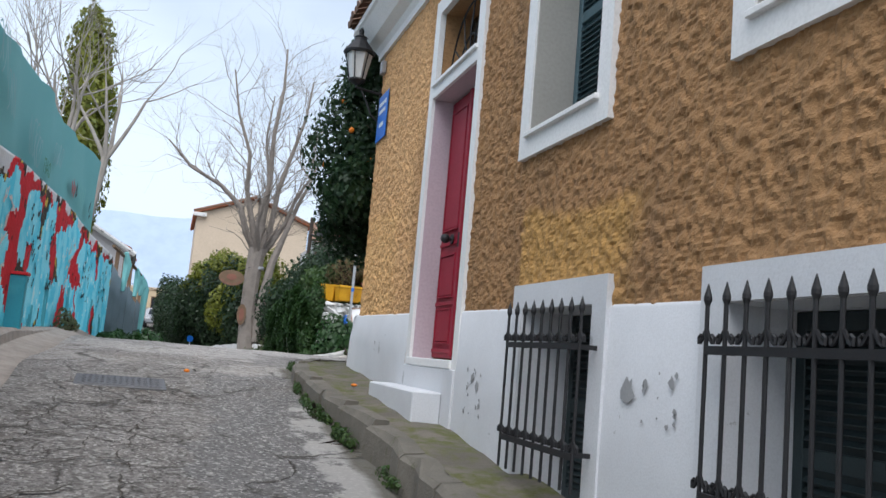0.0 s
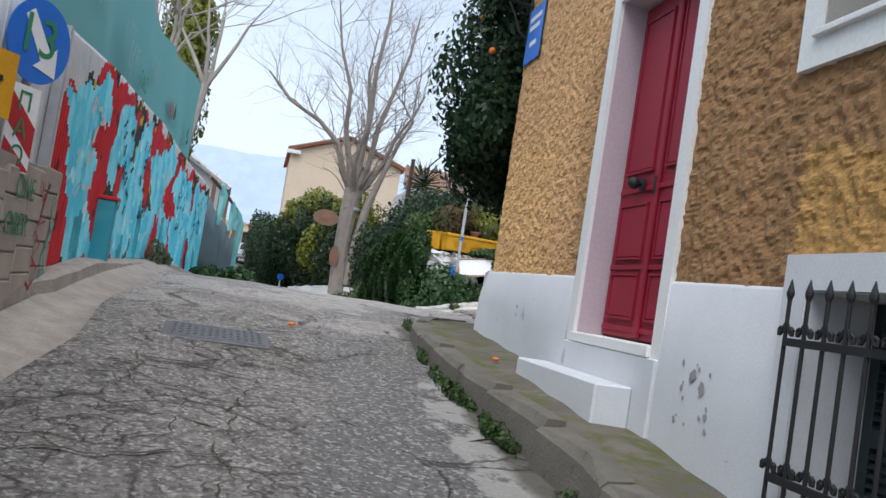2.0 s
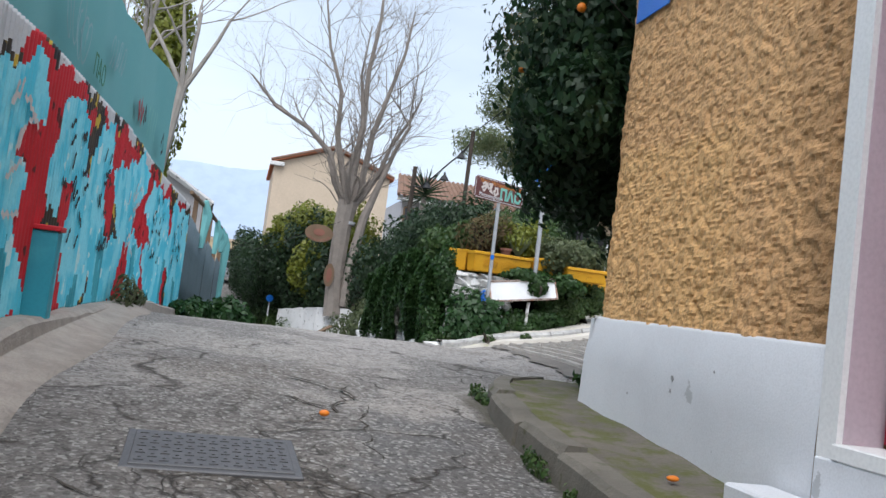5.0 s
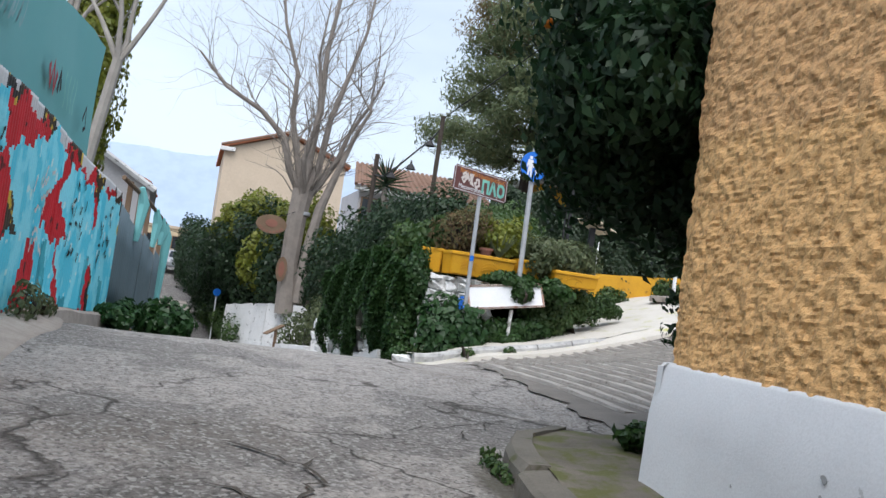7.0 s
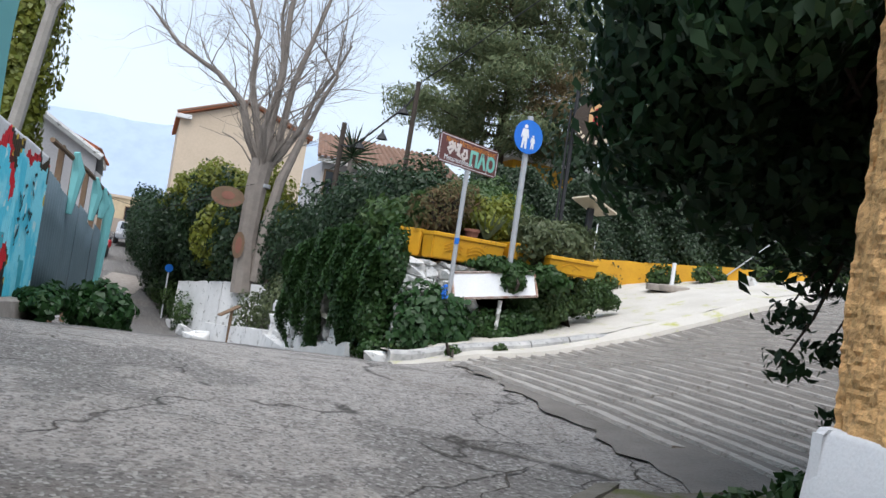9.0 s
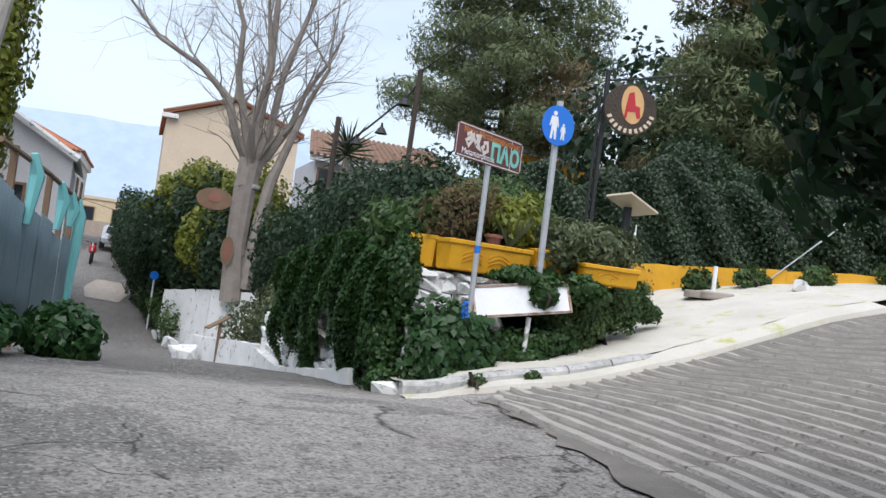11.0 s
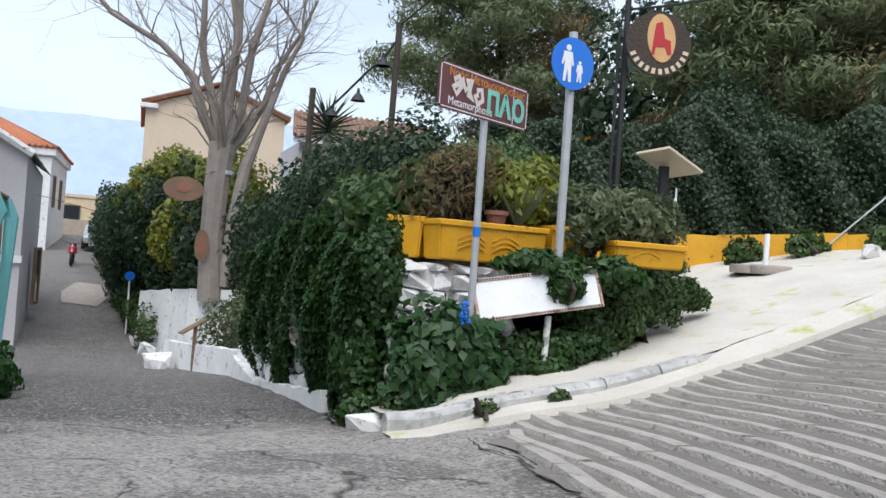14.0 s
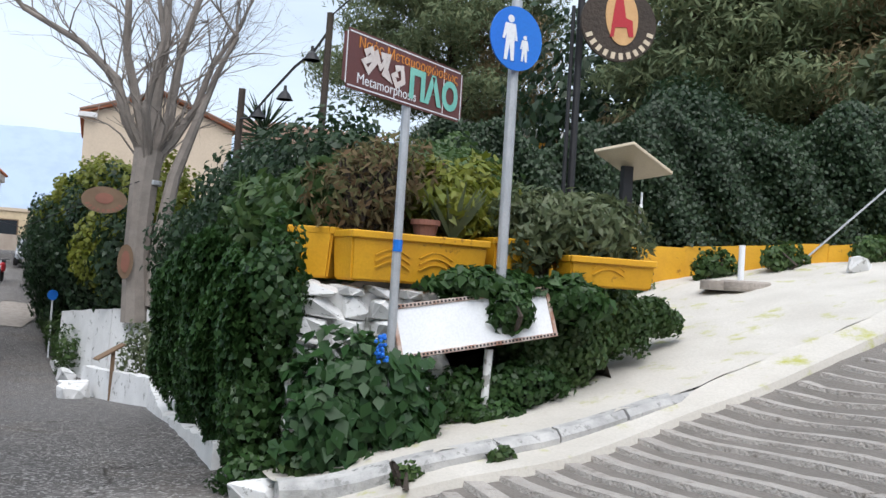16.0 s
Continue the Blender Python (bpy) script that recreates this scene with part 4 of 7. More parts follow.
# cornice, with a drip mould and roof tiles
bm = bmesh.new()
prof = [(WX + .02, 5.22), (WX - .04, 5.22), (WX - .05, 5.30), (WX - .09, 5.36), (WX - .20, 5.42), (WX - .33, 5.60), (WX - .36, 5.62), (WX - .36, 5.70), (WX + .3, 5.72)]
pa, pb = [bm.verts.new((x, YA, z)) for x, z in prof], [bm.verts.new((x, YB + (WX - x), z)) for x, z in prof]
for i in range(len(prof) - 1):
    bm.faces.new((pa[i], pb[i], pb[i + 1], pa[i + 1]))
pc = [bm.verts.new((9.2, YB + (WX - x), z)) for x, z in prof]
for i in range(len(prof) - 1):
    bm.faces.new((pb[i], pc[i], pc[i + 1], pb[i + 1]))
part("cornice", bm, M_TRIM, house, "white moulded cornice")
part("roof", ([(WX - .34, YA, 5.73), (WX - .34, YB + .34, 5.73), (5.6, 7.4, 7.2), (5.6, YA, 7.2), (9.3, YA, 5.73), (9.3, YB + .34, 5.73)], [(0, 1, 2, 3), (3, 2, 5, 4), (1, 5, 2)]), M_OLDTILE, house)
tm = bpy.data.meshes.new("roof_tile")
o = ([], [])
for k in range(8):
    a = math.pi * k / 7
    o[0].extend([(-.0, .085 * math.cos(a), .07 * math.sin(a)), (.46, .07 * math.cos(a), .06 * math.sin(a) + .0)])
for k in range(7):
    o[1].append((2 * k, 2 * k + 1, 2 * k + 3, 2 * k + 2))
o[1].append(tuple(2 * k for k in range(8)))
tm.from_pydata(o[0], [], o[1])
for i in range(70):
    t = part("roof_tile", tm, M_OLDTILE, house)
    t.matrix_world = Matrix.Translation((WX - .44 + rng.uniform(-.02, .02), YB + .36 - i * .185, 5.745)) @ Matrix.Rotation(-.37, 4, "Y")
for i in range(14):
    t = part("roof_tile", tm, M_OLDTILE, house)
    t.matrix_world = Matrix.Translation((WX - .30 + i * .19, YB + .45, 5.745)) @ Matrix.Rotation(-math.pi / 2, 4, "Z") @ Matrix.Rotation(-.37, 4, "Y")

# street name plate and wall lantern at the corner
plate = thing("street_name_plate", "blue enamel street name plate on the house corner", "sign")
part("plate", boxed(WX - .03, WX - .02, 9.95, 10.45, 4.05, 4.65, .003), M_BLUE, plate)
for z, a, b2 in ((4.5, 10.02, 10.38), (4.4, 10.05, 10.36), (4.22, 10.1, 10.3)):
    part("text_bar", boxed(WX - .034, WX - .0302, a, b2, z, z + .05), M_SIGNW, plate)
lan = thing("wall_lantern", "black iron wall lantern with frosted panes on a bracket", "lantern")
LX, LY, LZ = WX - .35, 10.45, 4.83
part("bracket", tube_data([(WX, LY, LZ - .12), (WX - .2, LY, LZ - .10), (LX, LY, LZ - .08), (LX, LY, LZ)], .016, 8), M_GRILLE, lan)
part("scroll", tube_data([(WX, LY, LZ - .5), (WX - .12, LY, LZ - .42), (WX - .2, LY, LZ - .25), (WX - .28, LY, LZ - .11)], .012, 6), M_GRILLE, lan)
part("wall_rod", boxed(WX - .035, WX - .015, LY - .012, LY + .012, LZ - .55, LZ - .05), M_GRILLE, lan)
sq = lambda r, z: [(LX + r * math.cos(math.pi / 3 * k), LY + r * math.sin(math.pi / 3 * k), z) for k in range(6)]
part("glass", tube_data([(LX, LY, LZ + .02), (LX, LY, LZ + .36)], [.10, .175], 6), M_FROST, lan, "frosted glass panes")
part("base", lathe([(.03, -.05), (.11, 0), (.11, .02)], (LX, LY, LZ), 12), M_GRILLE, lan)
part("hood", lathe([(.20, .35), (.21, .38), (.15, .46), (.09, .53), (.08, .56), (.09, .58), (.03, .62), (.035, .68), (.005, .72)], (LX, LY, LZ), 12), M_GRILLE, lan)
for a, b2 in zip(sq(.103, LZ + .02), sq(.178, LZ + .36)):
    part("glazing_bar", tube_data([a, b2], .008, 5), M_GRILLE, lan)
part("junction_box", boxed(WX - .07, WX - .01, 10.3, 10.42, 4.95, 5.12, .01), M_STEEL, lan)

# ---- left side: strip, block wall, corrugated fence, netting ----


def fence_x(y):
    return float(np.interp(y, (2, 9.4, 17, 21.4, 27.2), (-2.15, -2.05, -1.88, -1.50, -.95)))


def fence_foot(y):
    return float(np.interp(y, (2, 9.4, 11.2, 17, 21.4, 27.2), (.55, 1.15, 1.30, 1.38, 1.12, .35)))


strip = thing("concrete_strip", "low concrete footing strip under the painted fence", "footing", kind="structure")
sy = np.arange(-6, 21.6, .4)
bm = bmesh.new()
rows = []
for y in sy:
    x = fence_x(y)
    t = fence_foot(y)
    g = gz(x + .3, y)
    e = x + (.22 if y > 9.3 else .15)
    j = rng.uniform(-.012, .012)
    rows.append([bm.verts.new(c) for c in ((x - .5, y, t), (e - .05, y, t + j), (e, y, t - .03 + j), (e + .03, y, min(g - .05, t - .06)))])
for a, b2 in zip(rows, rows[1:]):
    for i in range(3):
        bm.faces.new((a[i], b2[i], b2[i + 1], a[i + 1]))
part("footing", bm, M_CONC, strip)
gut = thing("gutter_strip", "smooth pale concrete gutter strip at the road edge", "gutter", kind="structure")
bm = bmesh.new()
rows = []
for y in np.arange(-6, 17.5, .3):
    x0 = fence_x(y) + .18
    x1 = -1.42 + .05 * math.sin(y * 1.7) - .03 * max(0, y - 14)
    rows.append([bm.verts.new((x0, y, gz(x0, y) + .10)), bm.verts.new(((x0 + x1) / 2, y, gz(x0, y) + .05)), bm.verts.new((x1, y, gz(x1, y) + .012)), bm.verts.new((x1 + .01, y, gz(x1, y) - .06))])
for a, b2 in zip(rows, rows[1:]):
    for i in range(3):
        bm.faces.new((a[i], b2[i], b2[i + 1], a[i + 1]))
part("gutter", bm, M_CONC, gut, smooth=True)

fence = thing("corrugated_fence", "corrugated steel fence with cyan and red graffiti mural", "fence", kind="structure")


def sheet(y0, y1, zt, mats, parent, wave=.016, pitch=.09, jig=0.0, paint=None):
    """One corrugated sheet; paint(y, z) picks the coat of each small cell."""
    n = max(8, int((y1 - y0) / pitch * 6))
    rows = 64 if paint else 3
    vs, fs, coat = [], [], []
    for i in range(n + 1):
        y = y0 + (y1 - y0) * i / n
        dx = wave * math.cos(2 * math.pi * y / pitch) + jig
        b0 = fence_foot(y) - .01
        top = zt(y)
        for k in range(rows + 1):
            vs.append((fence_x(y) + dx, y, b0 + (top - b0) * k / rows))
    for i in range(n):
        for k in range(rows):
            a = i * (rows + 1) + k
            fs.append((a, a + rows + 1, a + rows + 2, a + 1))
            if paint:
                coat.append(paint(vs[a][1], vs[a][2]))
    o = part("sheet", (vs, fs), mats[0], parent, smooth=True)
    for m in mats[1:]:
        o.data.materials.append(m)
    if paint:
        o.data.polygons.foreach_set("material_index", coat)
    md = o.modifiers.new("gauge", "SOLIDIFY")
    md.thickness = .004
    return o


# the mural's big letters, each an outline of (along, up)
LETTERS = (
    ((9.95, 2.75), (11.35, 3.25), (11.5, 2.85), (11.0, 2.5), (11.25, 2.3), (11.15, 1.95), (11.7, 1.3), (10.7, 1.2), (10.5, 1.8), (10.25, 2.35)),
    ((12.4, 3.2), (13.1, 3.1), (13.25, 2.6), (13.9, 2.15), (13.95, 1.85), (13.65, 1.2), (13.05, 1.2), (12.6, 2.05), (12.9, 2.1), (12.8, 2.4), (12.6, 2.5), (12.5, 2.15), (12.15, 2.1), (12.1, 2.45), (12.2, 2.8)),
    ((13.85, 3.2), (14.45, 3.25), (14.5, 2.85), (14.35, 2.45), (14.6, 2.1), (15.35, 2.05), (15.5, 1.85), (15.15, 1.2), (14.15, 1.2), (14.15, 2.0), (13.8, 2.15), (13.6, 2.5)),
    ((14.95, 2.85), (15.75, 3.0), (16.8, 3.35), (17.2, 3.1), (16.85, 2.6), (16.45, 2.4), (16.6, 2.25), (17.25, 2.1), (17.4, 1.7), (17.3, 1.2), (16.5, 1.2), (16.5, 2.1), (16.1, 2.0), (15.8, 1.3), (15.55, 1.3), (15.65, 2.0), (15.35, 2.45)),
    ((17.8, 3.1), (19.1, 2.9), (19.25, 2.4), (19.3, 1.2), (18.2, 1.2), (17.65, 2.0), (18.0, 2.25), (17.5, 2.6)),
    ((19.75, 2.95), (21.1, 2.9), (21.25, 2.35), (21.3, 1.0), (20.1, 1.0), (19.85, 1.85), (19.4, 2.1), (19.75, 2.55)),
)


def broad(poly, k=1.22):
    m = sum(p[0] for p in poly) / len(poly)
    return tuple((m + (a - m) * k, b) for a, b in poly)


LETTERS = tuple(broad(p) for p in LETTERS)


def inside(poly, y, z):
    hit = False
    for (ya, za), (yb, zb) in zip(poly, poly[1:] + poly[:1]):
        if (za > z) != (zb > z) and y < ya + (yb - ya) * (z - za) / (zb - za):
            hit = not hit
    return hit


def mural(y, z):
    """0 bare steel, 1 cyan, 2 red, 3 black and yellow, 4 deep teal."""
    wy = y + .05 * math.sin(z * 9 + y * 2) + .03 * math.sin(z * 21 - y * 5)
    wz = z + .05 * math.sin(y * 8 + z) + .03 * math.sin(y * 19)
    if any(inside(p, wy, wz) for p in LETTERS):
        low = 1.75 + .35 * math.sin(y * 2.3)
        return 4 if wz < low and math.sin(y * 5.2 + .6 * z) > .66 else 1
    edge = float(np.interp(y, (9.5, 10.0, 11.3, 12.4, 13.9, 15.5, 17.6, 19.1, 20.6, 21.45), (2.5, 2.88, 3.36, 3.27, 3.26, 3.33, 3.2, 3.04, 2.98, 2.9)))
    edge += .07 * math.sin(y * 4.7) + .04 * math.sin(y * 11)
    if wz > edge or y < 9.62:
        return 3 if wz < edge + .16 and math.sin(y * 3.9 + 1.1) > .25 and y > 10.2 else 0
    gap = math.sin(wy * 4.1 + .9 * wz) + .6 * math.sin(wy * 2.2 - wz * 3.1)
    return 3 if gap > .95 else 2


def fence_top(y):
    return float(np.interp(y, (2, 9.4, 11.3, 16, 19, 21.45), (3.1, 3.26, 3.37, 3.44, 3.24, 3.10)))


y = 9.45
while y < 21.4:
    y1 = min(y + .86, 21.45)
    h = rng.uniform(-.015, .015)
    sheet(y, y1 + .03, lambda q, h=h: fence_top(q) + h, (M_SHEET, M_CYAN, M_MRED, M_MBLK, M_TEAL), fence, jig=float(rng.uniform(-.004, .004)), paint=mural)
    y = y1
# short black brush marks over the letters
for k in range(110):
    poly = LETTERS[k % 6]
    yc = sum(p[0] for p in poly) / len(poly) + rng.uniform(-.45, .45)
    zc = rng.uniform(1.9, 2.95)
    if not inside(poly, yc, zc):
        continue
    MM = Matrix.Translation((fence_x(yc) + .026, 0, 0)) @ Matrix.Rotation(math.pi / 2, 4, "Z")
    a = rng.uniform(-.6, 1.2)
    stroke([(yc + d * math.cos(a), zc + d * math.sin(a) + .02 * math.sin(d * 40)) for d in (-.10, -.03, .03, .10)], .042, MM, M_DARK if k % 3 else M_SPRAYW, fence, "brush_mark")
nf = thing("metal_fence", "bare corrugated steel fence panels with road signs before it", "fence", kind="structure")
y = 2.0
while y < 9.4:
    sheet(y, min(y + .9, 9.44), fence_top, (M_SHEET,), nf, wave=.03, pitch=.22, jig=-.05)
    y += .87
part("corner_post", boxed(fence_x(9.4) - .03, fence_x(9.4) + .05, 9.40, 9.47, 1.1, 3.25), M_STEEL, nf)
gf = thing("sheet_fence", "blue-grey sheet metal fence with torn netting and timber", "fence", kind="structure")
y = 21.5
while y < 27:
    h = rng.uniform(-.12, .06)
    sheet(y, min(y + .93, 27.2), lambda q, h=h: float(np.interp(q, (21.4, 27.2), (3.0, 2.15))) + h, (M_FENCE,), gf, wave=.01, pitch=.18, jig=float(rng.uniform(-.01, .01)))
    y += .92
for yy, zt in ((22.4, 3.4), (23.6, 3.3), (24.8, 3.25), (26.1, 3.1), (27.1, 3.02)):
    x = fence_x(yy) - .06
    part("timber_post", boxed(x - .045, x + .045, yy - .06, yy + .06, .5, zt, .006), M_WOOD, gf)
part("timber_rail", tube_data([(fence_x(21.6) - .05, 21.6, 3.38), (fence_x(24.4), 24.4, 3.22), (fence_x(27.3) + .02, 27.3, 2.98)], .04, 6), M_WOOD, gf)
for yy, ln in ((23.1, 1.0), (25.3, .8), (26.4, .6), (27.15, 2.3)):
    x = fence_x(yy) + .03
    o = ([], [])
    tube_data([(x, yy, 3.5 - .1 * (yy - 22)), (x + .06, yy + .1, 3.2 - .1 * (yy - 22)), (x + .02, yy + .02, 3.5 - .1 * (yy - 22) - ln)], [.05, .11, .05], 7, o)
    part("torn_net", o, M_NET, gf, "crumpled green netting rag")

net = thing("shade_netting", "tall green shade netting with pale graffiti above the fence", "netting", kind="structure")
nv, nfc = [], []
ny, nz = np.arange(-2, 19.41, .4), 9
for i, y in enumerate(ny):
    top = 4.66 + .024 * (y - 9.3) + .05 * math.sin(y * 1.1) + .03 * math.sin(y * 2.9)
    bot = 2.9
    for k in range(nz):
        z = bot + (top - bot) * k / (nz - 1)
        nv.append((fence_x(y) - .16 + .03 * math.sin(y * 2.1 + z) + .02 * math.sin(y * 5 + 2 * z) - .03 * (k == 0), y + (.18 * math.sin(math.pi * k / (nz - 1)) * -1 if i == len(ny) - 1 else 0), z))
for i in range(len(ny) - 1):
    for k in range(nz - 1):
        a = i * nz + k
        nfc.append((a, a + 1, a + nz + 1, a + nz))
sh = part("net_sheet", (nv, nfc), M_NET, net, smooth=True)
for yy in (4, 10, 16, 19.1):
    part("pole", tube_data([(fence_x(yy) - .24, yy, .6), (fence_x(yy) - .24, yy, 4.6)], .03, 6), M_STEEL, net)


def net_tag(pts, width, mat):
    y = pts[0][0]
    stroke(pts, width, Matrix.Translation((fence_x(y) - .075, 0, 0)) @ Matrix.Rotation(math.pi / 2, 4, "Z"), mat, net)


for y0, z0, sc in ((12.15, 3.62, .5), (12.6, 3.55, .42), (14.1, 3.85, .34), (14.5, 3.9, .34), (9.9, 4.1, .5), (10.6, 3.8, .45)):
    for k in range(3):
        ph = y0 * 3 + k * 2.1
        net_tag([(y0 + k * sc * .42 + sc * .28 * math.sin(ph + i * .75), z0 + sc * (.5 + .5 * math.cos(ph * .7 + i * .62))) for i in range(9)], .03, M_NETSP)
for k, ch in enumerate("ΠΑΟ"):
    writing(ch, .30, Matrix.Translation((fence_x(13.5) - .07, 0, 0)) @ Matrix.Rotation(math.pi / 2, 4, "Z") @ Matrix.Translation((13.28 + k * .22, 0, 3.58)), M_GREENSP, net)
for k in range(4):
    net_tag([(17.15 + k * .16 + .05 * math.sin(i * 1.3 + k), 3.65 + i * .085) for i in range(6)], .04, M_MINT)
net_tag([(16.2, 3.95), (16.35, 3.75), (16.45, 4.0), (16.6, 3.72), (16.7, 3.95)], .12, M_REDSP)
net_tag([(16.75, 3.75), (16.85, 4.0), (16.95, 3.8)], .12, M_DARK)
net_tag([(18.2, 3.7), (18.4, 3.9), (18.55, 3.65), (18.35, 3.6)], .08, M_DARK)

# block wall and road signs at its end
bw = thing("block_wall", "low weathered concrete block wall with spray tags", "wall", kind="structure")
blk = boxed(-.09, .09, -.245, .245, -.095, .095, .008)
bme = bpy.data.meshes.new("block")
blk.to_mesh(bme)
blk.free()
for r in range(5):
    for c in range(9):
        y = 9.35 - c * .505 - (r % 2) * .0
        o = part("block", bme, M_BLOCK, bw)
        o.location = (-2.0 + rng.uniform(-.006, .006), y, 1.12 + r * .203 - (c * .05))
part("mortar_core", boxed(-2.07, -1.93, 5.0, 9.58, .7, 2.0), M_CONC, bw)
BM = Matrix.Translation((-1.898, 0, 0)) @ Matrix.Rotation(math.pi / 2, 4, "Z")
writing("ONE", .24, BM @ Matrix.Translation((8.28, 0, 1.72)), M_GREENSP, bw)
writing("OBER", .24, BM @ Matrix.Translation((8.15, 0, 1.45)), M_GREENSP, bw)
for pts in ([(8.95, 1.9), (9.1, 1.75), (9.2, 1.9), (9.05, 1.55), (9.25, 1.6)], [(9.0, 1.5), (9.2, 1.4), (9.02, 1.3), (9.24, 1.2)], [(8.98, 1.1), (9.2, 1.0), (9.0, 1.0), (9.2, 1.12)]):
    stroke(pts, .03, BM, M_REDSP, bw)
for pts in ([(9.42, 1.0), (9.36, 1.3), (9.5, 1.5), (9.4, 1.75), (9.54, 1.85)], [(9.34, 1.15), (9.52, 1.2), (9.4, 1.4), (9.55, 1.6)]):
    stroke(pts, .035, BM, M_MINT, bw)


def sign_pose(x, y, z, yaw):
    return Matrix.Translation((x, y, z)) @ Matrix.Rotation(radians(yaw), 4, "Z")


rs = thing("road_sign", "round blue keep-side sign with green spray tag", "road sign")
sp = sign_pose(-1.93, 8.30, 2.83, 62)
part("pole", tube_data([(-1.98, 8.34, .8), (-1.98, 8.34, 3.1)], .03, 8), M_STEEL, rs)
part("plate", disc(.30, .012, sp), M_BLUE, rs)
part("arrow", flat([(-.17, .15), (-.10, .21), (.12, -.06), (.17, -.0), (.19, -.22), (-.03, -.18), (.03, -.13)], sp @ Matrix.Translation((0, -.007, 0))), M_SIGNW, rs)
writing("13", .40, sp @ Matrix.Translation((-.23, -.014, -.1)), M_GREENSP, rs)
hz = thing("hazard_board", "red and white striped hazard board with green spray letters", "road sign")
hp = sign_pose(-1.93, 8.30, 2.22, 62)
part("board", local_box(hp, -.17, .10, -.006, .006, -.33, .28), M_SIGNW, hz)
for k in (-.25, .08):
    part("stripe", flat([(-.169, k - .07), (.099, k - .30 if k > 0 else k - .07), (.099, k - .08 if k > 0 else k - .06), (-.169, k + .15)], hp @ Matrix.Translation((0, -.0065, 0)), .002), M_REDSP, hz)
for k, ch in enumerate("ΠΑΟ"):
    writing(ch, .19, hp @ Matrix.Translation((-.11, -.012, .10 - k * .19)), M_GREENSP, hz)
ys_ = thing("notice_board", "yellow notice board with black lettering before the fence", "sign")
yp = sign_pose(-2.02, 7.80, 2.42, 62)
part("board", local_box(yp, -.45, .17, -.006, .006, -.22, .22), M_YELL, ys_)
for k, (ln, s) in enumerate(((.30, .05), (.42, .06), (.36, .06), (.4, .05))):
    part("text_bar", local_box(yp, -.36, -.36 + ln, -.009, -.0062, .10 - k * .09, .10 - k * .09 + s * .7), M_DARK, ys_)
ut = thing("utility_box", "spray-painted meter cabinet standing against the fence", "cabinet")
part("body", boxed(-2.0, -1.80, 11.72, 11.90, 1.27, 1.98, .012), M_TEAL, ut)
part("cap", boxed(-2.02, -1.78, 11.70, 11.92, 1.98, 2.02, .006), M_MRED, ut)

# weeds at the foot of the fence
shrub("weed_clump", [(-1.2, 20.6, 1.15, .32, .8, .22), (-.55, 22.0, 1.0, .5, .8, .4), (-.6, 23.0, .75, .4, .6, .4)], 5200, .085, L_NETTLE, "green nettle weeds at the end of the fence", "weeds", 6)
shrub("weed_clump", [(-1.72, 15.6, 1.45, .12, .5, .2), (-1.68, 16.4, 1.4, .12, .4, .12)], 500, .05, L_OLIVE, "dry weeds at the fence footing", "weeds", 3)

# ---- ribbed ramp ----
rampd = thing("ribbed_ramp", "ribbed concrete ramp with cross grooves", "ramp", kind="structure")


def ramp_left(y):
    return float(np.interp(y, (11.2, 12.8, 13.5, 14.7, 15.9, 17.6, 18.2), (3.2, 3.1, 3.16, 3.18, 3.33, 3.55, 3.95)))




def walk_edge(x):
    """The front edge of the white walk."""
    return float(np.interp(x, (3.0, 3.3, 3.84, 4.63, 6.08, 7.0, 9.5), (18.62, 18.45, 18.30, 18.28, 18.52, 18.64, 18.72)))


bm = bmesh.new()
rows = []
for y in np.arange(11.2, 18.45, .2):
    xs = np.concatenate([[ramp_left(y) + .06 * math.sin(y * 6) + .04 * math.sin(y * 17)], np.arange(4.1, 14, .4)])
    rows.append([bm.verts.new((x, y, gz(x, y) + (.022 if i else .016))) for i, x in enumerate(xs)])
for a, b2 in zip(rows, rows[1:]):
    for i in range(len(a) - 1):
        bm.faces.new((a[i], a[i + 1], b2[i + 1], b2[i]))
part("slab", bm, M_GROOVE, rampd, smooth=True)
x = 3.42
k = 0
while x < 13.5:
    wd = float(rng.uniform(.135, .165))
    y0, y1 = (11.4 if x > 3.5 else 13.2), min(18.3 - max(0, 4.2 - x) * .9, walk_edge(x) - .16)
    cuts = [y0, *(c for c in (14.0 + .5 * math.sin(x * .4) + (x - 3.4) * .2, 16.6 - (x - 3.4) * .1) if y0 + .4 < c < y1 - .4), y1]
    cuts = sorted(cuts)
    for a, b2 in zip(cuts, cuts[1:]):
        if b2 - a < .3:
            continue
        vs, fs = [], []
        n = max(3, int((b2 - a) / .22))
        for i in range(n + 1):
            y = a + .015 + (b2 - a - .03) * i / n
            xo = x + .025 * math.sin(y * 1.1 + k * .2) + rng.uniform(-.008, .008) - (y - 15) * .02
            if xo < ramp_left(y) + .03:
                xo = ramp_left(y) + .03
            z = gz(xo, y) + .022
            t = .034 + rng.uniform(-.005, .004)
            vs += [(xo, y, z - .02), (xo + .018, y, z + t), (xo + wd - .02, y, z + t + rng.uniform(-.004, .002)), (xo + wd, y, gz(xo + wd, y) + .002)]
        for i in range(n):
            for q in range(3):
                p0 = i * 4 + q
                fs.append((p0, p0 + 1, p0 + 5, p0 + 4))
        fs += [(3, 2, 1, 0), (4 * n, 4 * n + 1, 4 * n + 2, 4 * n + 3)]
        part("rib", (vs, fs), M_RIB, rampd)
    x += wd + float(rng.uniform(.06, .08))
    k += 1
# ---- whitewashed walk with its kerb ----


def walk_z(x, y):
    return gz(x, 18.5) + .13 + max(0, y - 18.8) * .02


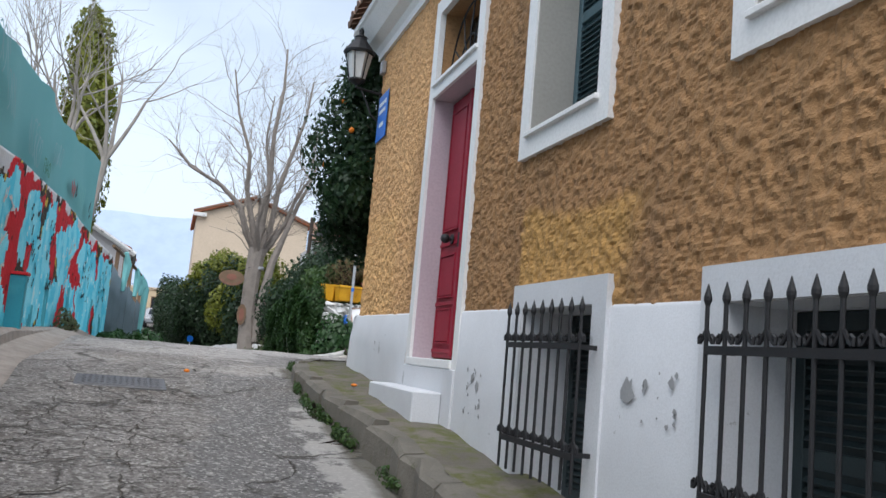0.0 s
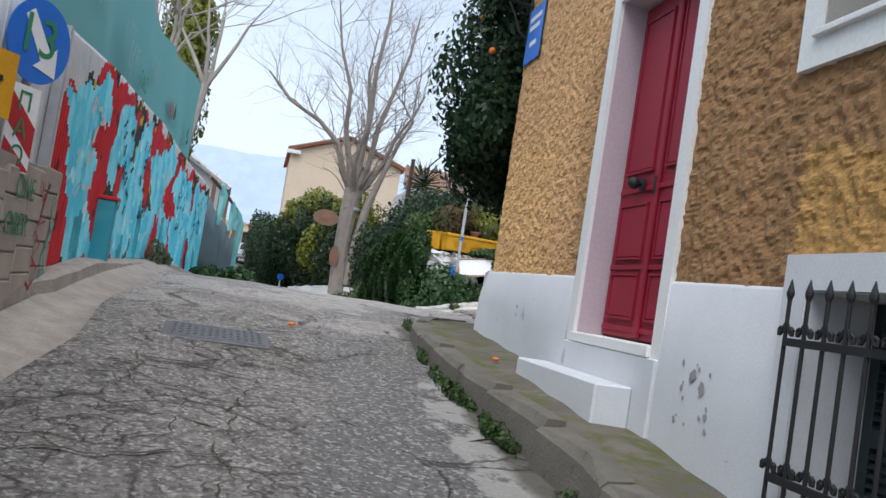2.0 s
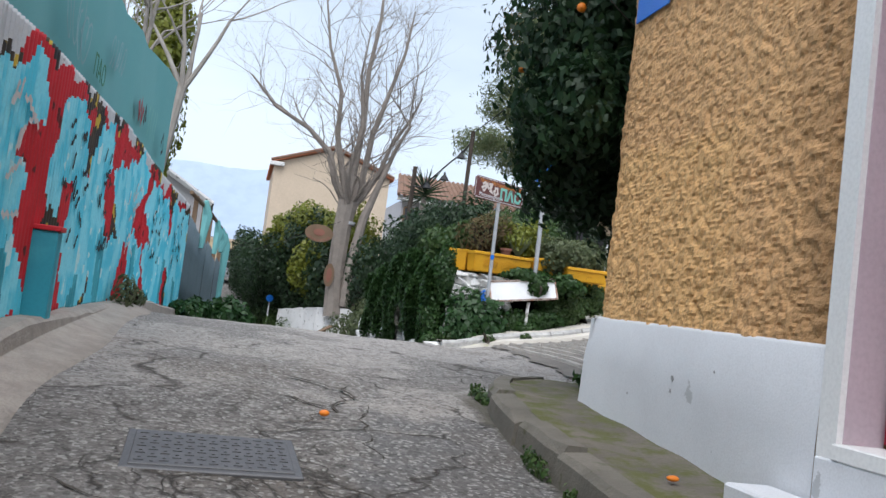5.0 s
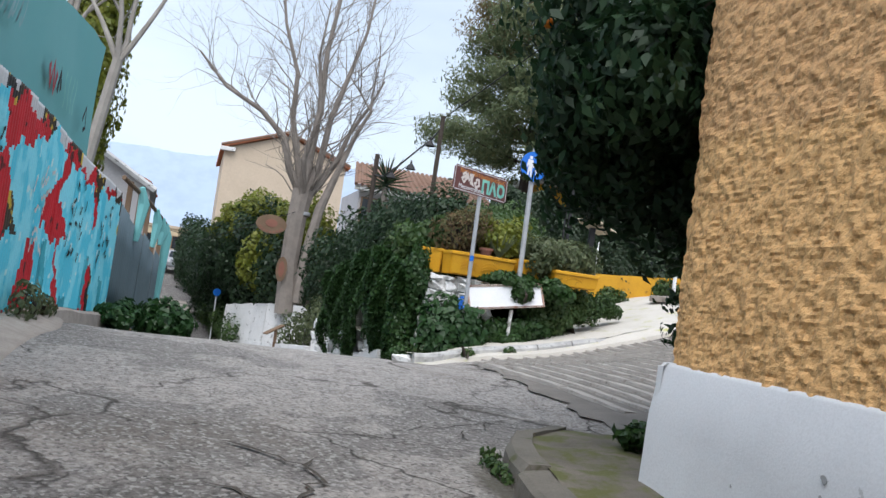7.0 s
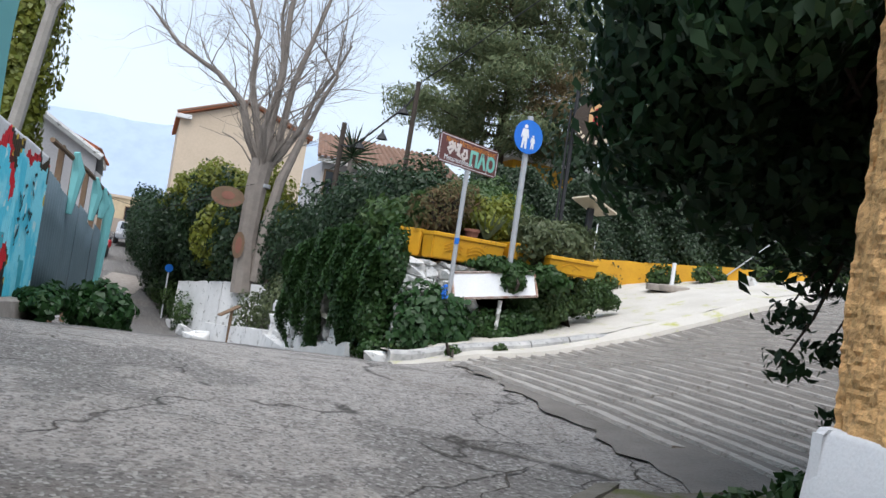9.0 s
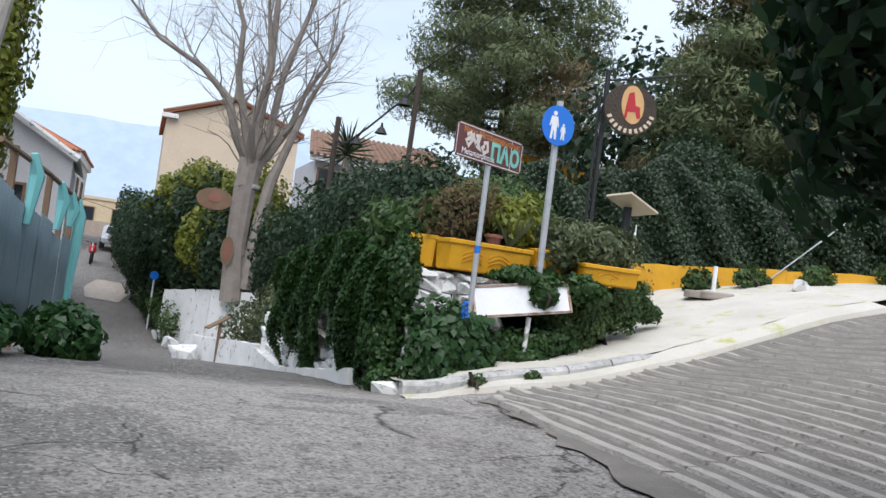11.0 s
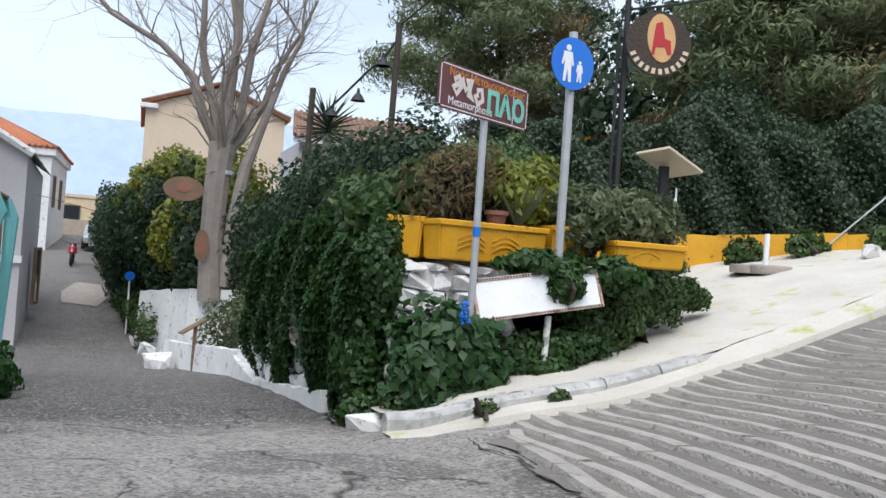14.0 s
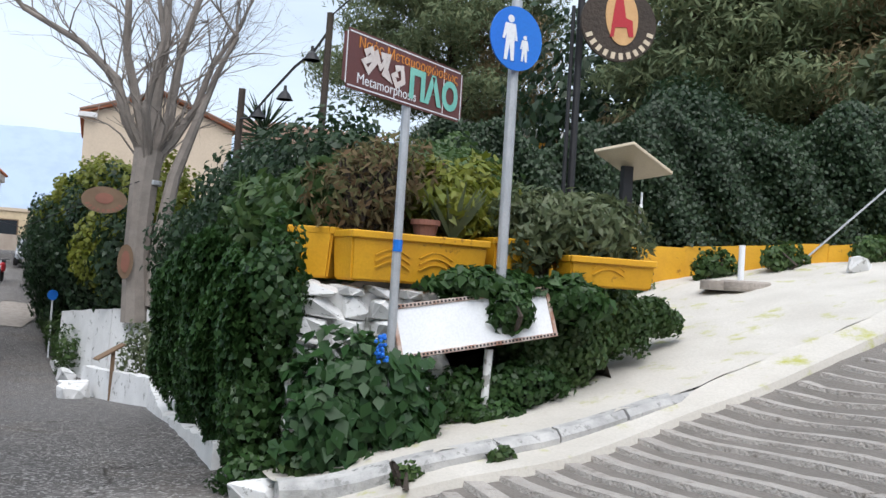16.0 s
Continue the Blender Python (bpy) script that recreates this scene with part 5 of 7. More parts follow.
wk = thing("white_walk", "whitewashed concrete walk with yellow-green moss streaks", "pavement", kind="structure")
bm = bmesh.new()
rows = []
for x in np.arange(3.0, 16.01, .2):
    ye = walk_edge(x) + .05
    rows.append([bm.verts.new((x, ye + d, walk_z(x, ye + d) + .012 * math.sin(x * 5 + d * 7) + .006 * math.sin(x * 13 - d * 5))) for d in (0, .15, .4, .8, 1.3, 2.0, 3.0, 4.5, 6.0)])
for a, b2 in zip(rows, rows[1:]):
    for i in range(len(a) - 1):
        bm.faces.new((a[i], b2[i], b2[i + 1], a[i + 1]))
part("paving", bm, M_WALK, wk, smooth=True)
wkerb = thing("white_kerb", "rough whitewashed stone kerb along the ramp", "kerb", kind="structure")
x = 3.02
while x < 6.6:
    x1 = x + float(rng.uniform(.45, .75))
    bm = bmesh.new()
    vs = []
    for xx in np.linspace(x + .01, x1 - .01, 4):
        ye = walk_edge(xx)
        z = walk_z(xx, 18.68) - .09 * float(ease((xx - 5.6) / 1.2))
        j = rng.uniform(-.018, .018)
        vs.append([bm.verts.new(c) for c in ((xx, ye + .13, gz(xx, ye) - .1), (xx, ye + .12, z + .012), (xx, ye + .02 + j, z + .008 + j * .5), (xx, ye - .03 + j, z - .03), (xx, ye - .05 + j, gz(xx, ye) - .1))])
    for a, b2 in zip(vs, vs[1:]):
        for i in range(4):
            bm.faces.new((a[i], a[i + 1], b2[i + 1], b2[i]))
    bm.faces.new(vs[0])
    bm.faces.new(vs[-1])
    part("kerbstone", bm, M_KERBW, wkerb)
    x = x1
gb = bmesh.new()
rows = []
for x in np.arange(3.0, 9.6, .25):
    ye = walk_edge(x) - .02
    lift, sink = float(ease((x - 5.6) / 1.0)), .07 * (1 - float(ease((x - 3.0) / 1.1)))
    rows.append([gb.verts.new((x, ye + .09 * lift, gz(x, ye) + .085 - sink + (walk_z(x, 18.68) - gz(x, ye) - .08) * lift)), gb.verts.new((x, ye - .22 - .03 * math.sin(x * 3), gz(x, ye - .22) + .078 - sink)), gb.verts.new((x, ye - .26 - .03 * math.sin(x * 3), gz(x, ye - .3) - .03))])
for a, b2 in zip(rows, rows[1:]):
    for i in range(2):
        gb.faces.new((a[i], b2[i], b2[i + 1], a[i + 1]))
part("gutter", gb, M_WALK, wkerb)

# ---- the planted bank ----


def bank_edge(y):
    return float(np.interp(y, (18.9, 19.5, 23.3, 29.6, 33, 36, 40, 50, 62), (3.2, 3.15, 3.2, 3.15, 2.4, 2.0, 1.5, .4, -.3)))


bank = thing("bank_soil", "dark planted soil bank behind the stone wall", "soil", kind="structure")
bm = bmesh.new()
rows = []
for y in np.arange(19.35, 60, .7):
    e = bank_edge(y) + (.25 if y < 25.5 or y > 38 else 1.2)
    h0 = float(np.interp(y, (19.3, 23, 28, 34, 40, 60), (2.35, 2.2, 1.3, .1, .4, 2.2)))
    h1 = float(np.interp(y, (19.3, 23, 28, 34, 60), (2.45, 2.8, 2.7, 1.4, 3.6)))
    wide = y > 24.8
    rows.append([bm.verts.new(c) for c in ((e - .12, y, gz(bank_edge(y), y) - .3), (e, y, h0), (e + .9, y, (h0 + h1) / 2), (e + 2.2, y, h1), (e + 7 if wide else e + 2.6, y, h1 + .4 if wide else 1.6), (e + 25 if wide else e + 2.7, y, h1 + .8 if wide else 1.2))])
for a, b2 in zip(rows, rows[1:]):
    for i in range(5):
        bm.faces.new((a[i], b2[i], b2[i + 1], a[i + 1]))
part("soil", bm, M_SOIL, bank, smooth=True)

stones = thing("stone_wall", "whitewashed rubble stone retaining wall", "wall", kind="structure")


def stone_mesh(i):
    bm = bmesh.new()
    r4 = np.random.default_rng(300 + i)
    for c in r4.uniform(-1, 1, (26, 3)):
        c = c / max(abs(c)) ** .75
        bm.verts.new(c * (.5, .5, .5))
    h = bmesh.ops.convex_hull(bm, input=bm.verts)
    bmesh.ops.delete(bm, geom=[v for v in bm.verts if not v.link_faces], context="VERTS")
    bmesh.ops.bevel(bm, geom=list(bm.edges), offset=.02, segments=1, affect="EDGES")
    r3 = np.random.default_rng(100 + i)
    ph = r3.uniform(0, 6, 6)
    for v in bm.verts:
        c = v.co
        k = max(abs(c.x), abs(c.y), abs(c.z))
        v.co = c * (1 + .10 * math.sin(c.x * 7 + ph[0]) * math.sin(c.y * 6 + ph[1]) + .08 * math.sin(c.z * 9 + ph[2]) + .05 * math.sin(c.x * 15 + c.z * 13 + ph[3]))
    me = bpy.data.meshes.new("stone")
    bm.to_mesh(me)
    bm.free()
    return me


SM = [stone_mesh(i) for i in range(8)]


def stone(p, s, yaw, parent=stones, mat=None):
    o = part("stone", SM[int(rng.integers(8))], mat or M_WHITE, parent)
    o.matrix_world = Matrix.Translation(p) @ Matrix.Rotation(yaw, 4, "Z") @ Matrix.Rotation(rng.uniform(-.15, .15), 4, "Y") @ Matrix.Diagonal((*s, 1))
    return o


part("wall_core", boxed(3.22, 4.32, 19.29, 19.55, 1.0, 2.44, .03), M_WHITE, stones)
z = 1.15
while z < 2.45:
    h = float(rng.uniform(.07, .15)) if z > 1.95 else float(rng.uniform(.18, .30))
    x = 3.12 + .08 * (z - 1.2)
    while x < 4.3:
        wd = float(rng.uniform(.16, .34))
        stone((x + wd / 2, 19.30 + rng.uniform(-.03, .03) + (.04 if z > 2 else -.05), z + h / 2), (wd * 1.06, .4, h * 1.08), rng.uniform(-.1, .1))
        x += wd
    z += h
for y in np.arange(19.5, 29.5, .36):
    z = gz(bank_edge(y), y) - .05
    top = float(np.interp(y, (19, 23, 28, 30), (2.3, 2.1, 1.3, .9)))
    while z < top:
        h = float(rng.uniform(.2, .36))
        stone((bank_edge(y) + .12 + rng.uniform(-.05, .05), y + rng.uniform(-.08, .08), z + h / 2), (.34, .42, h * 1.08), rng.uniform(-.15, .15))
        z += h
for p, s in (((2.98, 18.95, 1.11), (.34, .36, .24)), ((3.02, 19.25, 1.1), (.3, .4, .26)), ((1.75, 32.8, -.35), (.7, .5, .5)), ((1.7, 34.5, -.45), (.5, .7, .4)), ((1.5, 36.4, -.5), (.4, .8, .4)), ((1.25, 39, -.5), (.4, .9, .4))):
    stone(p, s, rng.uniform(0, 1))

gw = thing("garden_wall", "whitewashed garden wall with flaking patches beside the lane", "wall", kind="structure")


def slab_wall(name, p, q, z0, z1a, z1b, thick, mat, parent):
    """An uneven masonry wall from p to q."""
    d = (Vector((*q, 0)) - Vector((*p, 0)))
    nrm = Vector((-d.y, d.x, 0)).normalized() * thick / 2
    n = max(4, int(d.length / .3))
    bm = bmesh.new()
    rows = []
    for i in range(n + 1):
        c = Vector((*p, 0)) + d * (i / n)
        t = z1a + (z1b - z1a) * i / n + rng.uniform(-.02, .02)
        j = nrm * (1 + rng.uniform(-.12, .12))
        rows.append([bm.verts.new(v) for v in ((c + j) + Vector((0, 0, z0)), (c + j * .95) + Vector((0, 0, t - .04)), (c + j * .6) + Vector((0, 0, t)), (c - j * .6) + Vector((0, 0, t)), (c - j) + Vector((0, 0, z0)))])
    for a, b2 in zip(rows, rows[1:]):
        for i in range(4):
            bm.faces.new((a[i], b2[i], b2[i + 1], a[i + 1]))
    bm.faces.new(rows[0])
    bm.faces.new(rows[-1])
    return part(name, bm, mat, parent, smooth=False)


slab_wall("tall_wall", (1.35, 39.2), (2.55, 36.2), -1.0, .95, 1.25, .4, M_WHITE, gw)
slab_wall("tall_wall", (2.55, 36.2), (4.6, 33.5), -1.0, 1.25, 1.4, .4, M_WHITE, gw)
slab_wall("low_wall", (1.95, 34.4), (3.1, 29.6), -1.2, .02, .40, .35, M_WHITE, gw)
slab_wall("low_wall", (3.1, 29.6), (3.05, 26.0), -.6, .30, .38, .35, M_WHITE, gw)
slab_wall("low_wall", (3.05, 26.0), (2.95, 20.3), -.2, .36, 1.12, .25, M_WHITE, gw)
bench = thing("wooden_bench", "broken reddish wooden bench plank by the white wall", "bench")
part("plank", local_box(sign_pose(2.35, 31.9, .62, 30) @ Matrix.Rotation(-.45, 4, "Y"), -.34, .34, -.10, .10, -.02, .02, .01), M_WOOD, bench)
part("leg", boxed(2.38, 2.46, 31.9, 31.98, -.6, .62), M_WOOD, bench)

# ivy and shrubs of the bank
ivy = thing("ivy_curtain", "dense green ivy hanging over the white stone wall", "ivy", kind="stuff")
n = 95000
yv = rng.uniform(19.15, 26.5, n)
u = rng.uniform(0, 1, n)
top = np.interp(yv, (19, 21, 23, 26.5), (2.45, 2.9, 2.8, 2.4))
bot = np.array([gz(3.0, q) for q in np.linspace(19, 27, 60)])
bt = np.interp(yv, np.linspace(19, 27, 60), bot)
den = np.sin(yv * 1.9 + u) + np.sin(yv * 4.3 + u * 4) * .6 + np.sin(yv * 9.1 - u * 7) * .5 + rng.normal(0, .25, n)
hang = np.clip(.34 - .26 * den - .25 * np.interp(yv, (19.2, 20, 23), (1, .3, -.1)), 0.03, .95)
keep = u > hang * np.where(yv < 21.0, .45, .85)
zv = bt + (top - bt) * u
bul = .18 + .34 * np.sin(np.clip(u, 0, 1) * 2.4) * (.75 + .25 * np.sin(yv * 3.1)) + .08 * np.sin(yv * 7 + zv * 5)
xv = np.interp(yv, (18.9, 19.5, 23.3, 29.6), (3.2, 3.15, 3.2, 3.15)) + .05 - bul * rng.uniform(.75, 1.05, n)
P = np.stack([xv, yv, zv], 1)[keep]
N = np.stack([-np.ones(n), rng.normal(0, .5, n), .35 + rng.normal(0, .5, n)], 1)[keep]
leaf_cloud("ivy_leaves", P, N, .055, L_IVY, ivy, 1.25, .3)
p, nr = blob_points([(3.05, 19.25, 2.3, .22, .3, .55), (2.98, 19.3, 1.55, .24, .3, .45), (3.0, 19.15, 1.15, .25, .2, .2)], 7000, .3)
leaf_cloud("ivy_leaves", p, nr, .05, L_IVY, ivy, 1.25, .3)

shrub("laurel_bush", [(4.3, 22.5, 3.2, .9, 1.2, 1.0), (4.0, 24.6, 3.0, .9, 1.2, 1.1), (4.3, 27.0, 2.9, 1.0, 1.3, 1.3)], 26000, .065, L_HEDGE, "dark green bushes above the ivy wall")
shrub("laurel_bush", [(4.9, 21.0, 3.2, .8, .8, .65), (5.4, 22.6, 3.3, 1.0, 1.0, .8)], 13000, .055, L_BUSH, "mid-green bushes behind the planters")
shrub("laurel_bush", [(5.0, 30.5, 3.0, 1.6, 1.6, 1.4), (4.2, 33.0, 2.4, 1.2, 1.6, 1.5)], 11000, .10, L_HEDGE, "dark green bushes above the garden wall")
shrub("garden_bush", [(3.2, 33.2, .5, .7, .8, .8), (3.9, 29.4, 1.3, .8, .9, 1.0), (3.7, 31.4, .9, .8, 1.0, .9)], 5000, .07, L_OLIVE, "grey-green trailing shrub behind the low white wall")
shrub("lane_hedge", [(2.2, 39.5, 2.6, 1.3, 1.8, 2.0), (1.5, 42.5, 2.4, 1.3, 2.0, 2.4), (1.0, 46.5, 1.9, 1.1, 2.2, 2.1)], 24000, .12, L_HEDGE, "tall dark green hedge beside the lane", "hedge")
shrub("lane_hedge", [(.6, 51, 2.2, 1.0, 2.4, 2.0), (-.1, 56, 2.8, .9, 2.6, 2.0), (-.5, 60.5, 3.2, .8, 2.4, 1.9), (2.8, 36.6, 2.4, 1.0, 1.2, 1.5)], 14000, .13, L_HEDGE, "tall dark green hedge beside the lane", "hedge")
shrub("orange_grove_tree", [(2.5, 40.8, 4.1, 1.5, 1.8, 1.3), (3.6, 39.0, 3.9, 1.2, 1.6, 1.4), (1.7, 42.8, 4.2, 1.3, 1.6, 1.1), (2.2, 38.2, 2.6, .9, .8, 1.2)], 19000, .11, L_YEL, "yellow-green tree crown over the hedge", "tree", 4)
shrub("lane_verge_shrub", [(1.55, 38.5, -.1, .5, 1.2, .7), (1.2, 41.5, .1, .5, 1.6, .7), (.7, 46, .3, .4, 2.0, .7)], 5000, .08, L_BUSH, "low green verge plants along the lane", "shrub")

# nettles and flower at the wall's corner
nt_ = thing("nettle_clump", "broad-leaved nettles with a blue flower before the stones", "weeds")
p, nr = blob_points([(3.62, 18.92, 1.62, .50, .28, .52), (3.38, 18.82, 1.5, .30, .22, .36), (3.85, 18.85, 1.45, .28, .22, .34)], 3000, .35)
nr[:, 1] -= .6
nr[:, 2] += .5
leaf_cloud("leaves", p, nr, .078, L_NETTLE, nt_, 1.5, .45)
p, nr = blob_points([(4.0, 18.85, 1.42, .2, .15, .2), (3.25, 18.85, 1.3, .2, .15, .2)], 1100, .3)
leaf_cloud("leaves", p, nr, .05, L_BUSH, nt_, 1.4, .3)
o = ([], [])
for i in range(14):
    a, b2 = rng.uniform(3.3, 4.0), rng.uniform(.4, .9)
    tube_data([(a, 18.95, 1.2), (a + rng.uniform(-.1, .1), 18.9, 1.2 + b2 * .5), (a + rng.uniform(-.15, .15), 18.85, 1.2 + b2)], [.01, .008, .004], 5, o)
part("stem", o, L_BUSH, nt_)
bm = bmesh.new()
for i in range(40):
    bmesh.ops.create_icosphere(bm, subdivisions=1, radius=.014, matrix=Matrix.Translation((3.66 + rng.normal(0, .022), 18.68 + rng.normal(0, .02), 2.06 + rng.uniform(-.08, .10))))
part("flower", bm, M_BLUE, nt_, "blue flower spike")

# ivy over the white panel, right hand shrubs by the walk
shrub("creeper", [(4.55, 19.05, 2.52, .42, .15, .12), (4.72, 18.9, 2.36, .16, .07, .16), (5.3, 19.05, 2.45, .3, .18, .16)], 3600, .06, L_IVY, "ivy creeper spilling over the planters and panel", "ivy", 4)
shrub("creeper", [(5.5, 19.45, 2.12, .42, .25, .38), (6.0, 19.62, 2.28, .42, .25, .3), (6.6, 19.85, 2.32, .36, .18, .18), (5.15, 19.3, 1.95, .28, .18, .26)], 16000, .038, L_BUSH, "low green shrub beside the white walk", "shrub", 5)
shrub("creeper", [(4.35, 19.1, 1.68, .35, .16, .24), (4.9, 19.12, 1.78, .4, .16, .2), (4.62, 18.98, 1.6, .3, .1, .1)], 4600, .04, L_IVY, "ground ivy beneath the white panel", "ivy", 3)
for (x, y) in ((3.72, 18.24), (4.35, 18.2)):
    shrub("weed_tuft", [(x, y, gz(x, y) + .1, .10, .04, .07)], 160, .03, L_BUSH, "small weed tuft at the kerb", "weeds", 2)

# ---- planters ----


def planter(name, x0, x1, yaw, y, z0, z1, label, depth=.36):
    t = thing(name, label, "planter", "yellow planters on the wall")
    m = sign_pose((x0 + x1) / 2, y, 0, yaw)
    L = (x1 - x0) / 2
    bm = bmesh.new()
    prof = [(0, z0, .90), (.02, z0 + .02, .90), (0, z1 - .06, .98)]
    r0 = [bm.verts.new(m @ Vector(c)) for c in ((-L * .95, -depth * .42, z0), (L * .95, -depth * .42, z0), (L * .95, depth * .42, z0), (-L * .95, depth * .42, z0))]
    r1 = [bm.verts.new(m @ Vector(c)) for c in ((-L * .98, -depth * .49, z1 - .05), (L * .98, -depth * .49, z1 - .05), (L * .98, depth * .49, z1 - .05), (-L * .98, depth * .49, z1 - .05))]
    bm.faces.new(r0)
    for i in range(4):
        bm.faces.new((r0[i], r0[(i + 1) % 4], r1[(i + 1) % 4], r1[i]))
    bmesh.ops.bevel(bm, geom=list(bm.edges), offset=.015, segments=2, affect="EDGES")
    part("body", bm, M_YELL, t)
    for q in ((-L, L, -depth / 2 - .02, -depth / 2 + .03), (-L, L, depth / 2 - .03, depth / 2 + .02), (-L, -L + .05, -depth / 2 + .03, depth / 2 - .03), (L - .05, L, -depth / 2 + .03, depth / 2 - .03)):
        part("rim", local_box(m, *q, z1 - .055, z1, .008), M_YELL, t)
    part("soil", local_box(m, -L + .05, L - .05, -depth / 2 + .03, depth / 2 - .03, z1 - .1, z1 - .05), M_SOIL, t)
    k = -L + .2
    while k < L - .3:
        o = ([], [])
        for s in range(3):
            tube_data([tuple(m @ Vector((k + .28 * i / 8, -depth * .47 - .004 + .01 * 0, z0 + .10 + s * .045 + .05 * math.sin(math.pi * i / 8)))) for i in range(9)], .007, 4, o)
        part("swag_relief", o, M_YELL, t)
        k += .36
    return t


planter("planter", 3.50, 4.66, 8, 19.36, 2.50, 2.86, "long yellow painted planter with swag relief on the stones")
planter("planter", 3.28, 3.56, 55, 19.62, 2.50, 2.88, "yellow planter turned end-on at the wall corner", .34)
planter("planter", 4.72, 5.14, 8, 19.50, 2.60, 2.90, "short yellow planter behind the sign pole")
planter("planter", 5.30, 6.06, -4, 19.22, 2.56, 2.80, "yellow planter with grassy shrubs")
shrub("dry_bush", [(3.75, 19.6, 3.15, .42, .35, .42), (4.0, 19.8, 3.3, .4, .35, .35)], 3000, .028, L_TWIG, "dry reddish-brown twiggy bush in the planter", "shrub", 40, long=3.2)
shrub("planter_shrub", [(3.5, 20.0, 3.05, .45, .4, .4), (3.3, 20.6, 2.9, .4, .5, .4)], 3600, .06, L_BUSH, "green shrub in the yellow planter", "shrub", 12, long=2.4)
shrub("planter_shrub", [(4.45, 19.75, 3.1, .4, .35, .36), (4.8, 20.1, 3.15, .5, .4, .4)], 4600, .05, L_YEL, "light green shrub in the yellow planter", "shrub", 14, long=2.6)
shrub("planter_shrub", [(5.2, 19.45, 3.0, .4, .3, .35), (5.65, 19.4, 3.0, .45, .3, .34)], 6500, .035, L_OLIVE, "grey-green bushy herb in the yellow planter", "shrub", 20, long=3.0)
ag = thing("agave", "pale green spiky agave in the planter", "plant")
for i in range(14):
    a = i * 2.4
    d = Vector((math.cos(a) * .28, math.sin(a) * .18, .34 + .05 * (i % 3)))
    b0 = Vector((4.42, 19.42, 2.86))
    part("blade", tube_data([b0, b0 + d * .5, b0 + d], [.022, .024, .002], 4), L_OLIVE, ag)
pot = thing("flower_pot", "small terracotta flower pot on the planter", "pot")
part("pot", lathe([(.07, 0), (.10, .13), (.115, .13), (.115, .17), (.09, .17), (.085, .14)], (4.2, 19.42, 2.82), 16), M_TERRA, pot)

# ---- white tilted panel on posts ----
pn = thing("information_board", "white rusty-edged metal panel propped on a post", "sign")
pm = sign_pose(4.45, 18.93, 2.27, 3) @ Matrix.Rotation(radians(-9), 4, "Y") @ Matrix.Rotation(radians(-14), 4, "X")
part("sheet", local_box(pm, -.62, .62, -.008, .008, -.17, .15), M_SIGNW, pn)
for q in ((-.64, .64, -.02, .012, -.20, -.17), (-.64, .64, -.02, .012, .15, .18), (-.64, -.61, -.02, .012, -.17, .15), (.61, .64, -.02, .012, -.17, .15)):
    part("edge_rail", local_box(pm, *q, .003), M_RUST, pn)
hole_m = bpy.data.meshes.new("slot")
hb = boxed(-.008, .008, -.001, .001, -.008, .008)
hb.to_mesh(hb_m := hole_m)
hb.free()
for i in range(42):
    for z in (-.185, .165):
        part("slot", hole_m, M_DARK, pn).matrix_world = pm @ Matrix.Translation((-.61 + i * .0298, -.0215, z))
part("post", tube_data([(4.58, 19.0, 1.5), (4.60, 19.0, 2.06)], .03, 10), M_WHITE, pn)
part("post", tube_data([(3.98, 19.0, 1.45), (3.98, 19.0, 2.06)], .035, 10), M_WHITE, pn)

# ---- brown direction sign ----
bs = thing("direction_sign", "brown church direction sign with spray tags on a grey pole", "road sign")
bp = sign_pose(3.78, 18.86, 3.91, 31)
part("pole", tube_data([(3.80, 18.89, 1.3), (3.80, 18.90, 4.08)], .032, 10), M_STEEL, bs)
part("pole_band", tube_data([(3.80, 18.89, 2.72), (3.80, 18.89, 2.80)], .0335, 10), M_BLUE, bs, "pale blue tape band")
bm = bmesh.new()
box(bm, -.64, .64, -.010, .004, -.19, .19)
es = [e for e in bm.edges if abs(e.verts[0].co.y - e.verts[1].co.y) > .005]
bmesh.ops.bevel(bm, geom=es, offset=.035, segments=3, affect="EDGES")
bmesh.ops.transform(bm, matrix=bp, verts=bm.verts)
part("board", bm, M_BROWN, bs)
for q in ((-.60, .60, .168, .176), (-.60, .60, -.176, -.168)):
    part("border", local_box(bp, q[0], q[1], -.0125, -.0102, q[2], q[3]), M_SIGNW, bs)
for a in (-.625, .617, .40):
    part("border", local_box(bp, a, a + .008, -.0125, -.0102, -.165, .165), M_SIGNW, bs)
bt_ = lambda x, z: bp @ Matrix.Translation((x, -.0125, z))
writing("Ναός Μεταμορφώσεως", .098, bt_(-.52, .085), M_ORNG, bs)
writing("Metamorphosis", .098, bt_(-.52, -.145), M_SIGNW, bs)
for k, ch in enumerate("ΠΑΟ"):
    writing(ch, .26, bp @ Matrix.Translation((.0 + k * .19, -.016, -.12)), M_MINT, bs, bold=.012)
for pts in ([(-.46, .06), (-.40, .10), (-.36, .02), (-.42, -.05), (-.47, .0), (-.38, .05)], [(-.30, .08), (-.22, .10), (-.25, .0), (-.18, -.06), (-.28, -.02)], [(-.15, .03), (-.08, .05), (-.06, -.04), (-.13, -.08), (-.17, -.02), (-.12, .0)], [(-.36, .1), (-.3, .0), (-.24, .08)]):
    stroke(pts, .05, bp @ Matrix.Translation((0, -.018, 0)), M_SPRAYW, bs)

